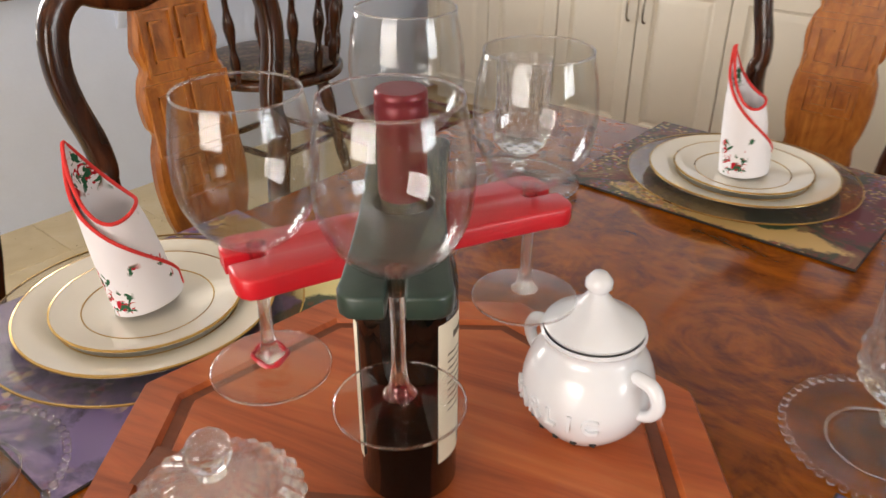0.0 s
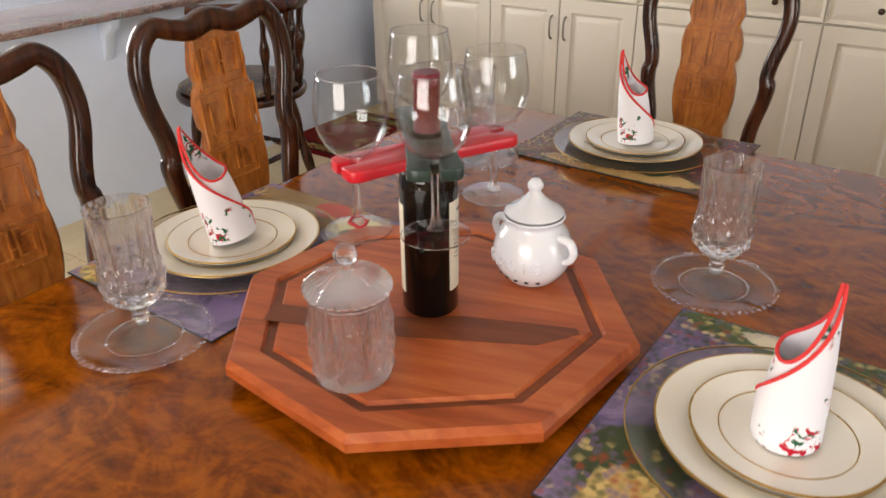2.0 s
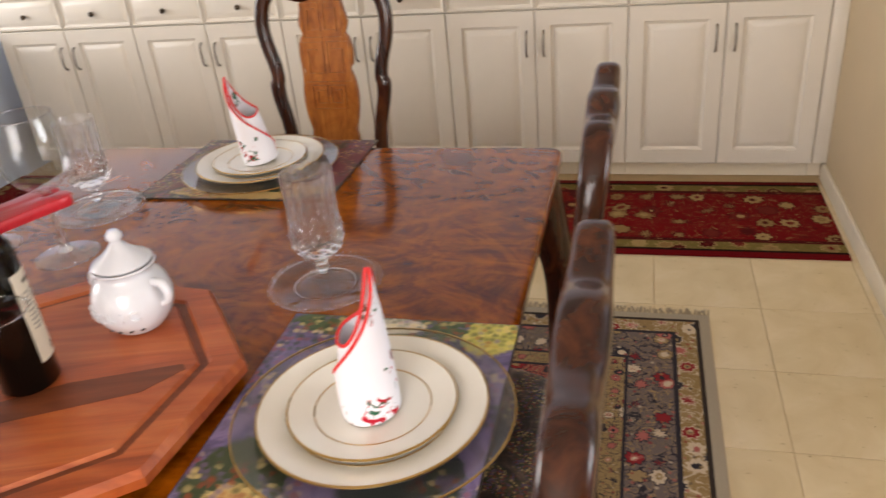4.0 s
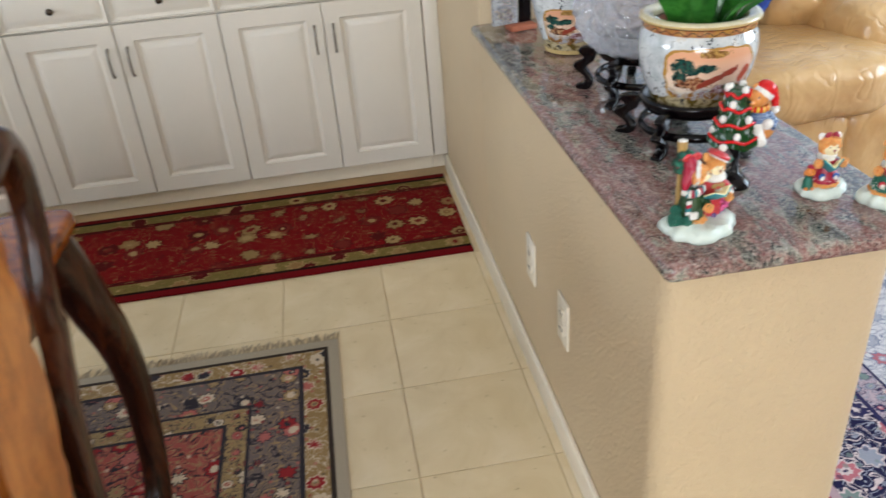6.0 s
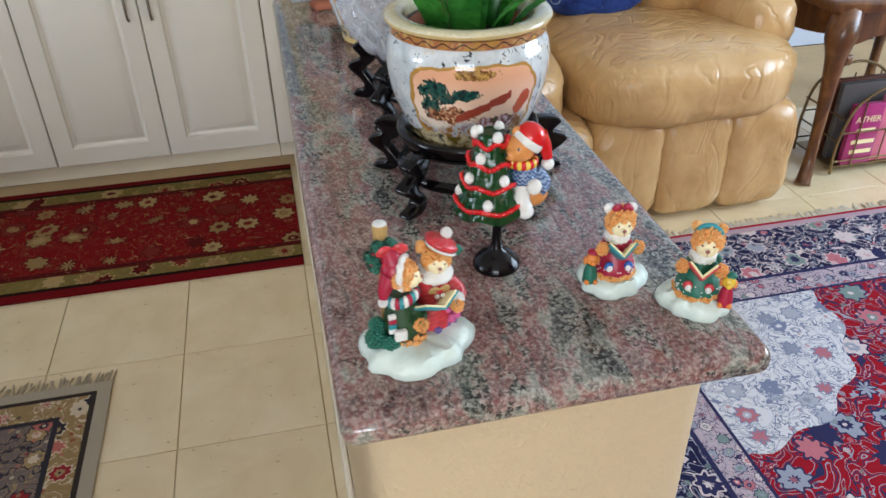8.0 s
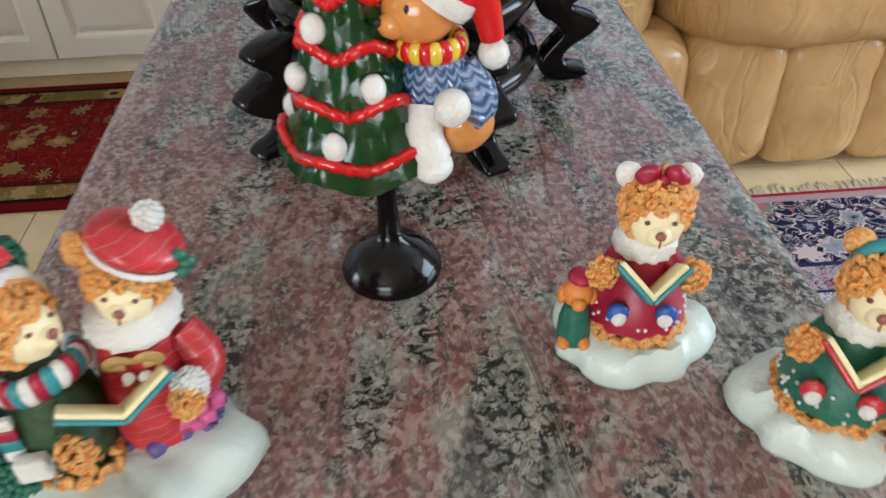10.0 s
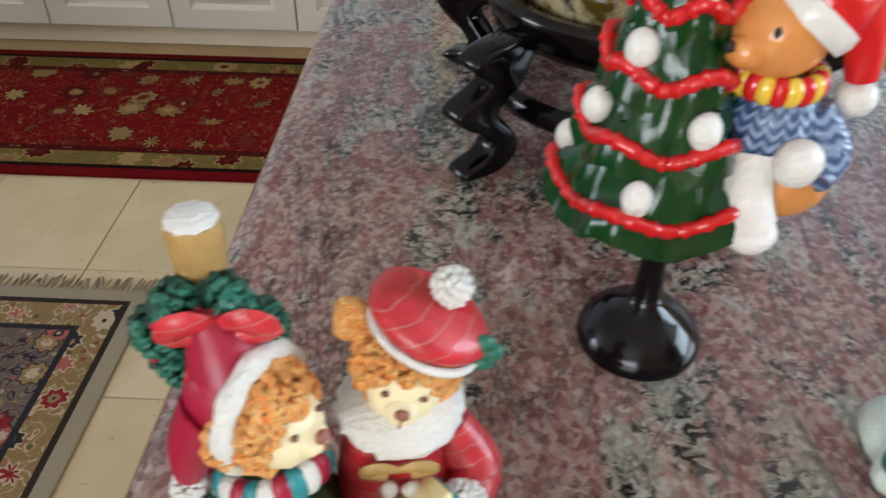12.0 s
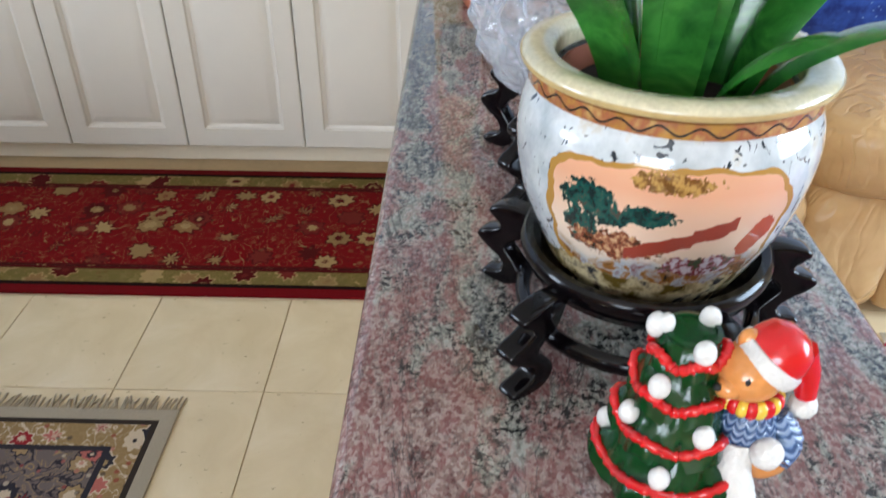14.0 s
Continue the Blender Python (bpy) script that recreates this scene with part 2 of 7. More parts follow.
def painted_mat(name, stops, scale, seed, spots=()):
    n = Nodes(name)
    v = n.coords((1, 1, 1), shift=(seed, seed * 0.7, 0))
    a = n.noise(v, scale, 5, 0.65, 1.5)
    col = n.ramp(a, stops)
    x, y, _ = n.split(n.coords())
    ragged = n.math("MULTIPLY", n.math("SUBTRACT", n.noise(v, 26, 5, 0.7), 0.5), 1.6)
    for cx, cy, rx, ry, c in spots:
        e = n.math("ADD", n.math("POWER", n.math("DIVIDE", n.math("SUBTRACT", x, cx), rx), 2), n.math("POWER", n.math("DIVIDE", n.math("SUBTRACT", y, cy), ry), 2))
        col = n.mix(n.ramp(n.math("ADD", e, ragged), [(0.8, (1, 1, 1, 1)), (1.15, (0, 0, 0, 1))]), col, c)
    b = n.voronoi(v, scale * 16)
    dab = n.ramp(b.outputs["Distance"], [(0, (0.85, 0.85, 0.85, 1)), (0.4, (0.6, 0.6, 0.6, 1)), (0.75, (0.2, 0.2, 0.2, 1))])
    pick = n.ramp(n.split(b.outputs["Color"])[0], [(0, srgb(40, 60, 30)), (0.3, srgb(150, 60, 30)), (0.45, srgb(214, 190, 130)), (0.6, srgb(110, 90, 130)), (0.8, srgb(60, 80, 50))], True)
    zone = n.ramp(n.noise(v, scale * 0.9, 2), [(0.46, (0, 0, 0, 1)), (0.54, (1, 1, 1, 1))])
    col = n.mix(n.math("MULTIPLY", dab, zone), col, pick)
    return n.done(col, 0.35, 0, 0, 0.5)


def striped(name, color, line):
    n = Nodes(name)
    x, y, z = n.split(n.coords((1, 1, 1), turn=(0.3, 0.25, 0)))
    wob = n.math("ADD", z, n.math("MULTIPLY", n.noise(n.coords(), 90, 2), 0.004))
    s = n.math("SINE", n.math("MULTIPLY", wob, 1500))
    base = n.ramp(n.noise(n.coords(), 160, 4), [(0.35, tuple(c * 0.75 for c in color[:3]) + (1,)), (0.65, color)])
    n.bump(n.noise(n.coords(), 300, 4), 0.4, 0.001)
    return n.done(n.mix(n.math("MULTIPLY", n.math("GREATER_THAN", s, 0.955), 0.5), base, line), 0.38, 0, 0.2)


def curly():
    n = Nodes("orange_resin_fur")
    v = n.coords()
    f = n.noise(v, 330, 3, 0.6, 2.5)
    col = n.ramp(f, [(0.32, srgb(240, 125, 51)), (0.45, srgb(255, 169, 85)), (0.62, srgb(255, 208, 134))])
    n.bump(f, 1.0, 0.0022)
    return n.done(col, 0.5, 0, 0.1)


def knit():
    """Blue glaze over a moulded knit of small chevrons."""
    n = Nodes("blue_knit_glaze")
    x, y, z = n.split(n.coords())
    a = n.math("ARCTAN2", n.math("ADD", y, 0.008), n.math("SUBTRACT", x, 0.024))
    zig = n.math("ADD", n.math("MULTIPLY", z, 1500), n.math("MULTIPLY", n.math("ABSOLUTE", n.math("SINE", n.math("MULTIPLY", a, 9))), 4.0))
    s = n.math("SINE", zig)
    col = n.ramp(n.math("ADD", n.math("MULTIPLY", s, 0.25), n.noise(n.coords(), 120, 4)), [(0.32, srgb(58, 80, 118)), (0.5, srgb(92, 118, 160)), (0.72, srgb(136, 156, 186))])
    n.bump(s, 0.5, 0.0008)
    return n.done(col, 0.16, 0, 0.3)


def hide():
    n = Nodes("tan_leather")
    v = n.coords()
    folds = n.noise(n.coords((1.0, 1.0, 0.6)), 13, 2, 0.45, 1.2)
    crease = n.math("ABSOLUTE", n.math("SUBTRACT", n.noise(n.coords((0.8, 1.2, 0.5)), 8, 2, 0.4, 1.6), 0.5))
    fine = n.noise(v, 160, 4)
    tone = n.noise(v, 5, 4)
    col = n.ramp(tone, [(0.35, srgb(186, 146, 94)), (0.6, srgb(204, 166, 114)), (0.75, srgb(216, 182, 134))])
    h = n.math("ADD", n.math("MULTIPLY", folds, 0.9), n.math("ADD", n.math("MULTIPLY", fine, 0.03), n.ramp(crease, [(0.0, (0, 0, 0, 1)), (0.06, (0.3, 0.3, 0.3, 1))])))
    n.bump(h, 0.45, 0.014)
    return n.done(col, n.math("ADD", n.math("MULTIPLY", fine, 0.12), 0.24), 0, 0.1)


def bubbles():
    """Royal blue cloth printed with pale rings and dots."""
    n = Nodes("royal_blue_printed_cloth")
    v = n.coords()
    cell = n.voronoi(v, 17)
    pick = n.split(cell.outputs["Color"])[0]
    ring = n.math("MULTIPLY", n.math("LESS_THAN", n.math("ABSOLUTE", n.math("SUBTRACT", cell.outputs["Distance"], 0.26)), 0.035), n.math("GREATER_THAN", pick, 0.55))
    dots = n.math("LESS_THAN", n.voronoi(v, 60).outputs["Distance"], 0.12)
    col = n.ramp(n.noise(v, 30, 4), [(0.35, srgb(24, 44, 112)), (0.65, srgb(48, 80, 160))])
    col = n.mix(n.math("MULTIPLY", ring, 0.6), col, srgb(176, 200, 232))
    col = n.mix(n.math("MULTIPLY", dots, 0.5), col, srgb(150, 180, 220))
    n.bump(n.noise(v, 900, 2), 0.3, 0.0008)
    return n.done(col, 0.7, 0, 0, 0.3)


M = {}
M["wall"] = plain("tan_plaster", srgb(207, 186, 151), 0.6, vary=0.04, grain=110, relief=0.9, depth=0.0045)
M["wall_pale"] = plain("pale_blue_white_plaster", srgb(212, 224, 243), 0.75, vary=0.03, grain=120, relief=0.25)
M["white"] = plain("cream_white_lacquer", srgb(221, 215, 203), 0.38, vary=0.03, grain=20, relief=0.02)
M["ceiling"] = plain("white_ceiling_paint", srgb(236, 234, 228), 0.85, vary=0.02)
M["trim"] = plain("white_trim_paint", srgb(232, 222, 202), 0.4, vary=0.04)
M["tile"] = tile_material()
M["grout"] = plain("tan_grout", srgb(194, 168, 128), 0.9)
M["granite"] = granite()
M["table"] = wood("polished_burl_walnut", srgb(76, 33, 2), srgb(136, 68, 7), srgb(184, 103, 19), (1.5, 3.0, 3.0), 3.0, 0.12, 0.0, 0.6, 0.01, 0.28)
M["mahogany"] = wood("dark_mahogany", srgb(26, 10, 5), srgb(60, 28, 14), srgb(96, 50, 27), (9, 9, 1.2), 3.0, 0.2, 0.1, spec=0.35)
M["honey"] = wood("honey_burl_veneer", srgb(124, 66, 22), srgb(174, 102, 40), srgb(206, 138, 66), (5, 5, 1.5), 4.5, 0.3, 0.35, 0.35)
M["board"] = wood("oiled_cherry_board", srgb(136, 62, 24), srgb(182, 92, 44), srgb(204, 120, 66), (1.1, 11, 8), 2.2, 0.42, 0.05)
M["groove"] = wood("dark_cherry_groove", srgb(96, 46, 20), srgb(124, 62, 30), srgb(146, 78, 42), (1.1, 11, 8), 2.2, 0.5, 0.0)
M["walnut_table"] = wood("carved_fruitwood", srgb(62, 34, 15), srgb(112, 70, 36), srgb(152, 106, 62), (5, 5, 2), 3.5, 0.35, 0.2)
M["black"] = plain("black_lacquer", srgb(12, 8, 10), 0.14, coat=0.0, relief=0.02, spec=0.28)
M["steel"] = plain("brushed_nickel", srgb(150, 146, 138), 0.34, 1.0, relief=0.02)
M["bronze"] = plain("dark_bronze_knob", srgb(74, 62, 52), 0.35, 0.9, relief=0.02)
M["china"] = plain("cream_china", srgb(230, 227, 216), 0.12, coat=0.4, vary=0.02, relief=0.0)
M["porcelain"] = plain("white_stoneware", srgb(220, 224, 230), 0.18, coat=0.3, vary=0.02, relief=0.01)
M["gold"] = plain("gold_band", srgb(196, 160, 96), 0.28, 1.0, relief=0.0)
M["glass"] = thin_glass("clear_glass")
M["saucer"] = thin_glass("pressed_clear_glass", (0.97, 0.98, 0.98, 1), 0.55)
M["heavy"] = cut_glass("solid_clear_glass", 0.35)
M["crystal"] = cut_glass("cut_crystal", 0.22, 0.04)
# whiter copy of the crystal: window light behind the bowl put into the material
M["backlit_crystal"] = cut_glass("backlit_cut_crystal", 0.15, 0.16)
M["charger"] = thin_glass("grey_glass_charger", (0.94, 0.94, 0.94, 1), 1.3)
M["bottle"] = plain("black_green_bottle_glass", srgb(8, 9, 7), 0.05, coat=0.0, relief=0.0, spec=0.4)
M["label"] = plain("cream_paper_label", srgb(226, 220, 200), 0.7, vary=0.04, grain=200)
M["ink"] = plain("grey_print", srgb(110, 104, 92), 0.7, relief=0.0)
M["dark_ink"] = plain("black_print", srgb(36, 34, 32), 0.7, relief=0.0)
M["capsule"] = plain("burgundy_foil_capsule", srgb(116, 32, 46), 0.35, 0.3, relief=0.03)
M["red_wood"] = plain("red_painted_wood", srgb(196, 26, 40), 0.36, coat=0.2, vary=0.08)
M["green_wood"] = plain("dark_green_painted_wood", srgb(34, 54, 48), 0.38, coat=0.2, vary=0.1)
M["red_wire"] = plain("red_wire_charm", srgb(170, 20, 34), 0.3)
M["hem"] = plain("red_stitched_hem", srgb(222, 58, 58), 0.85, vary=0.12, grain=900, relief=0.4)
M["leather"] = hide()
M["tufts"] = plain("grey_wool_fringe", srgb(164, 150, 126), 0.95, vary=0.3, grain=400, relief=0.5)
M["pale_fringe"] = plain("cream_wool_fringe", srgb(206, 198, 180), 0.95, vary=0.2, grain=400, relief=0.5)
M["soil"] = plain("dark_soil", srgb(36, 26, 20), 0.95, vary=0.4, grain=300, relief=0.6)
M["terracotta"] = plain("terracotta", srgb(160, 92, 64), 0.75, vary=0.15)
M["outlet"] = plain("ivory_plastic", srgb(232, 224, 206), 0.4, vary=0.02)
M["snow"] = plain("glazed_snow_base", srgb(214, 226, 216), 0.36, coat=0.2, vary=0.08, grain=75, relief=0.5, depth=0.004)
M["fur"] = curly()
M["muzzle"] = plain("cream_resin", srgb(242, 228, 186), 0.45, vary=0.06)
M["c_red"] = striped("red_resin_fine_stripes", srgb(206, 48, 58), srgb(184, 134, 122))
M["c_orange"] = plain("smooth_orange_resin", srgb(224, 136, 60), 0.45, vary=0.15, grain=200)
M["c_nose"] = plain("pink_brown_resin", srgb(150, 92, 78), 0.45)
M["c_wine"] = plain("wine_red_resin", srgb(164, 26, 58), 0.4, vary=0.15, grain=200)
M["c_white"] = plain("white_resin_trim", srgb(238, 236, 230), 0.45, vary=0.06, grain=500, relief=0.8)
M["c_green"] = plain("green_resin", srgb(38, 108, 88), 0.4, vary=0.2, grain=250, relief=0.4)
M["c_pine"] = plain("dark_pine_green_resin", srgb(24, 66, 50), 0.45, vary=0.3, grain=300, relief=0.6)
M["c_leaf"] = plain("dark_green_resin", srgb(44, 74, 40), 0.45, vary=0.3, grain=300, relief=0.6)
M["c_pink"] = plain("pink_resin", srgb(216, 96, 150), 0.4, vary=0.1)
M["c_purple"] = plain("purple_resin", srgb(100, 82, 140), 0.4)
M["c_page"] = plain("ivory_resin_page", srgb(240, 228, 178), 0.45, vary=0.05)
M["c_blue"] = plain("bright_blue_resin", srgb(44, 92, 170), 0.4)
M["c_teal"] = plain("teal_resin", srgb(52, 142, 150), 0.4)
M["c_brown"] = plain("brown_resin", srgb(110, 66, 50), 0.4)
M["c_gold"] = plain("gold_resin", srgb(182, 148, 90), 0.4, 0.1, vary=0.25, grain=300, relief=0.5)
M["gl_green"] = plain("green_gloss_glaze", srgb(14, 58, 24), 0.12, coat=0.12, vary=0.4, grain=260, relief=0.15, spec=0.4)
M["gl_red"] = plain("red_gloss_glaze", srgb(206, 22, 26), 0.14, coat=0.3, vary=0.1, grain=200, relief=0.2)
M["gl_white"] = plain("white_gloss_glaze", srgb(232, 230, 224), 0.2, coat=0.3, vary=0.05, grain=420, relief=0.7)
M["gl_blue"] = knit()
M["gl_tan"] = plain("tan_gloss_glaze", srgb(214, 142, 76), 0.16, coat=0.3, vary=0.2, grain=200, relief=0.15)
M["gl_yellow"] = plain("yellow_gloss_glaze", srgb(232, 196, 64), 0.14, coat=0.8)
M["leaf"] = None


def leaf_material():
    n = Nodes("snake_plant_leaf")
    v = n.coords((1, 1, 1))
    band = n.noise(n.coords((1, 1, 2.4)), 20, 4, 0.6, 0.8)
    col = n.ramp(band, [(0.3, srgb(30, 82, 28)), (0.55, srgb(54, 118, 42)), (0.8, srgb(84, 150, 60))])
    n.bump(n.noise(n.coords((300, 300, 8)), 3, 2), 0.1)
    n.b.inputs["Subsurface Weight"].default_value = 0.1
    n.b.inputs["Subsurface Radius"].default_value = (0.004, 0.008, 0.002)
    return n.done(col, 0.25, 0, 0.3)


M["leaf"] = leaf_material()


def satsuma(name, panel_turn, seed):
    """Enamelled porcelain: crackled grey-white with dark sprigs, a peach landscape panel framed in gold."""
    n = Nodes(name)
    v = n.coords((1, 1, 1), shift=(seed, 0, 0))
    o = n.coords((1, 1, 1), turn=(0, 0, panel_turn))
    x, y, z = n.split(o)
    ang = n.math("ARCTAN2", x, n.math("MULTIPLY", y, -1))
    ground = n.ramp(n.noise(v, 30, 5), [(0.35, srgb(172, 180, 182)), (0.6, srgb(214, 218, 218)), (0.75, srgb(198, 176, 132))])
    sprig = n.noise(n.coords((1, 1, 0.6), turn=(0.3, 0.5, 0)), 120, 3, 0.5, 1.5)
    ground = n.mix(n.math("GREATER_THAN", sprig, 0.635), ground, srgb(46, 54, 62))
    # panel
    sky_col = n.ramp(n.math("MULTIPLY", z, 10.0), [(0.35, srgb(214, 206, 190)), (0.62, srgb(232, 206, 180)), (0.95, srgb(222, 166, 130))])
    low = n.ramp(n.noise(v, 60, 5, 0.7, 0.5), [(0.35, srgb(70, 50, 28)), (0.48, srgb(150, 104, 50)), (0.56, srgb(170, 180, 186)), (0.68, srgb(120, 60, 60))])
    pic = n.mix(n.ramp(n.math("ADD", n.math("MULTIPLY", z, 10.0), n.math("MULTIPLY", n.noise(v, 26, 3), 0.5)), [(0.68, (1, 1, 1, 1)), (0.78, (0, 0, 0, 1))]), sky_col, low)
    def blot(da, dz, wa, wz, rough_edge, grain):
        e = n.math("ADD", n.math("POWER", n.math("DIVIDE", n.math("SUBTRACT", ang, da), wa), 2), n.math("POWER", n.math("DIVIDE", n.math("SUBTRACT", z, dz), wz), 2))
        return n.math("LESS_THAN", n.math("ADD", e, n.math("MULTIPLY", n.math("SUBTRACT", n.noise(v, grain, 5, 0.7), 0.5), rough_edge)), 1.0)

    pines = n.ramp(n.noise(v, 110, 4, 0.7), [(0.42, srgb(14, 44, 42)), (0.55, srgb(34, 84, 74)), (0.66, srgb(92, 50, 34))])
    for da, dz, wa, wz in ((-0.50, 0.083, 0.20, 0.010), (-0.34, 0.078, 0.16, 0.007), (-0.14, 0.080, 0.20, 0.006), (-0.56, 0.066, 0.14, 0.009), (-0.44, 0.056, 0.22, 0.006)):
        pic = n.mix(blot(da, dz, wa, wz, 5.0, 110), pic, pines)
    pic = n.mix(blot(-0.30, 0.057, 0.30, 0.009, 6.0, 120), pic, n.ramp(n.noise(v, 190, 4, 0.7), [(0.40, srgb(70, 48, 30)), (0.50, srgb(132, 70, 46)), (0.60, srgb(206, 164, 118))]))
    pic = n.mix(blot(0.30, 0.047, 0.30, 0.008, 4.0, 120), pic, n.ramp(n.noise(v, 170, 3), [(0.42, srgb(196, 190, 200)), (0.52, srgb(130, 52, 64)), (0.62, srgb(70, 84, 60))]))
    pic = n.mix(blot(0.0, 0.101, 0.26, 0.006, 4.5, 160), pic, n.ramp(n.noise(v, 220, 3), [(0.42, srgb(112, 76, 34)), (0.58, srgb(186, 146, 78))]))
    plume = n.math("ABSOLUTE", n.math("SUBTRACT", n.math("ADD", n.math("MULTIPLY", n.math("SUBTRACT", ang, 0.12), 0.035), 0.066), z))
    pic = n.mix(n.math("MULTIPLY", n.math("LESS_THAN", plume, n.math("MULTIPLY", n.noise(v, 120, 2), 0.009)), n.math("LESS_THAN", n.math("ABSOLUTE", n.math("SUBTRACT", ang, 0.1)), 0.34)), pic, srgb(150, 62, 44))
    bird = n.math("ADD", n.math("POWER", n.math("DIVIDE", n.math("SUBTRACT", ang, 0.62), 0.14), 2), n.math("POWER", n.math("DIVIDE", n.math("SUBTRACT", z, n.math("ADD", 0.066, n.math("MULTIPLY", n.math("SUBTRACT", ang, 0.62), 0.05))), 0.014), 2))
    pic = n.mix(n.math("LESS_THAN", n.math("ADD", bird, n.math("MULTIPLY", n.noise(v, 90, 3), 1.2)), 1.25), pic, srgb(178, 84, 54))
    # outline of the panel
    q = n.math("ADD", n.math("POWER", n.math("ABSOLUTE", n.math("DIVIDE", ang, 0.80)), 4), n.math("POWER", n.math("ABSOLUTE", n.math("DIVIDE", n.math("SUBTRACT", z, 0.064), 0.043)), 4))
    q = n.math("ADD", q, n.math("MULTIPLY", n.math("SUBTRACT", n.noise(v, 40, 2), 0.5), 1.0))
    col = n.mix(n.math("LESS_THAN", q, 1.15), ground, srgb(172, 130, 62))
    col = n.mix(n.math("LESS_THAN", q, 0.9), col, pic)
    foot = n.ramp(n.noise(v, 55, 4), [(0.4, srgb(92, 76, 30)), (0.55, srgb(196, 180, 140)), (0.65, srgb(60, 60, 60))])
    col = n.mix(n.math("LESS_THAN", z, n.math("ADD", 0.016, n.math("MULTIPLY", n.noise(v, 50, 3), 0.03))), col, foot)
    return n.done(col, 0.13, 0, 0.6)


M["satsuma"] = satsuma("painted_porcelain_landscape", radians(9), 0.0)
M["satsuma_far"] = satsuma("painted_porcelain_jar", radians(20), 3.3)


def rim_band():
    n = Nodes("gilt_band_with_scrolls")
    x, y, z = n.split(n.coords())
    a = n.math("ARCTAN2", y, x)
    wave = n.math("SUBTRACT", n.math("MULTIPLY", n.math("SINE", n.math("MULTIPLY", a, 26)), 0.0022), n.math("SUBTRACT", z, 0.1265))
    line = n.math("LESS_THAN", n.math("ABSOLUTE", wave), 0.0007)
    back = n.ramp(n.noise(n.coords(), 60, 3), [(0.4, srgb(176, 130, 60)), (0.55, srgb(158, 98, 66)), (0.7, srgb(196, 160, 96))])
    return n.done(n.mix(line, back, srgb(50, 46, 40)), 0.2, 0.0, 0.5)


M["rim_band"] = rim_band()
M["gilt"] = plain("worn_gilt_glaze", srgb(198, 172, 116), 0.2, coat=0.5, vary=0.15, grain=200)
M["speckled_rim"] = plain("speckled_cream_glaze", srgb(206, 196, 162), 0.18, coat=0.5, vary=0.3, grain=300)


def napkin_cloth():
    n = Nodes("white_printed_cotton")
    v = n.coords()
    white = srgb(236, 236, 242)
    zone = n.ramp(n.noise(v, 17, 2), [(0.53, (0, 0, 0, 1)), (0.56, (1, 1, 1, 1))])
    f = n.noise(v, 75, 3, 0.55, 1.0)
    col = n.mix(n.math("MULTIPLY", zone, n.math("GREATER_THAN", f, 0.57)), white, srgb(190, 30, 50))
    g = n.noise(n.coords((1, 1, 1), shift=(4, 2, 1)), 80, 3, 0.55, 1.0)
    col = n.mix(n.math("MULTIPLY", zone, n.math("GREATER_THAN", g, 0.57)), col, srgb(40, 96, 70))
    n.bump(n.noise(v, 1500, 2), 0.3, 0.0006)
    return n.done(col, 0.85, 0, 0, 0.2)


M["napkin"] = napkin_cloth()
meadow = [(0.32, srgb(52, 50, 66)), (0.44, srgb(104, 92, 136)), (0.54, srgb(146, 130, 172)), (0.62, srgb(120, 108, 140)), (0.72, srgb(166, 146, 170))]
M["mat_lilac"] = painted_mat("printed_mat_lavender_cottage", meadow, 7, 0.0, [(0.19, 0.0, 0.035, 0.17, srgb(70, 92, 48)), (0.18, -0.13, 0.05, 0.04, srgb(214, 204, 96)), (0.19, 0.02, 0.02, 0.06, srgb(226, 216, 190)), (-0.12, 0.10, 0.08, 0.06, srgb(60, 74, 44)), (-0.17, 0.09, 0.05, 0.045, srgb(206, 176, 110)), (-0.19, 0.06, 0.03, 0.03, srgb(168, 62, 30)), (-0.10, -0.08, 0.10, 0.07, srgb(48, 60, 58))])
M["mat_village"] = painted_mat("printed_mat_lavender_path", meadow, 7, 2.0, [(0.17, 0.0, 0.06, 0.17, srgb(150, 118, 66)), (0.15, -0.10, 0.04, 0.05, srgb(226, 214, 150)), (0.18, -0.02, 0.03, 0.04, srgb(184, 60, 36)), (0.10, -0.12, 0.05, 0.04, srgb(58, 70, 40)), (-0.18, 0.12, 0.03, 0.04, srgb(198, 168, 70)), (-0.10, -0.12, 0.10, 0.04, srgb(116, 100, 150))])
M["mat_green"] = painted_mat("printed_mat_holly_border", [(0.3, srgb(26, 36, 26)), (0.45, srgb(50, 58, 38)), (0.52, srgb(110, 50, 40)), (0.62, srgb(120, 104, 66)), (0.75, srgb(60, 76, 48))], 11, 4.0, [(0.02, -0.13, 0.17, 0.035, srgb(196, 164, 108)), (0.18, 0.02, 0.05, 0.14, srgb(96, 26, 40)), (0.08, -0.10, 0.035, 0.03, srgb(40, 70, 44))])
M["mat_edge"] = plain("dark_mat_edge", srgb(40, 34, 30), 0.6)
cream, rose, gold_y, navy, sage, wine = srgb(216, 200, 176), srgb(176, 92, 92), srgb(150, 122, 66), srgb(44, 48, 78), srgb(96, 104, 90), srgb(126, 20, 26)
M["runner"] = floral("red_runner_weave", srgb(122, 16, 20), srgb(120, 106, 56), [srgb(172, 146, 98), srgb(146, 114, 72), srgb(150, 124, 80), srgb(116, 40, 34), srgb(84, 20, 20)], (4.0, 0.315), 9.5, (0.03, 0.044, 0.105, 0.118, srgb(40, 16, 14), srgb(30, 14, 12), srgb(110, 12, 18)), calm=True)
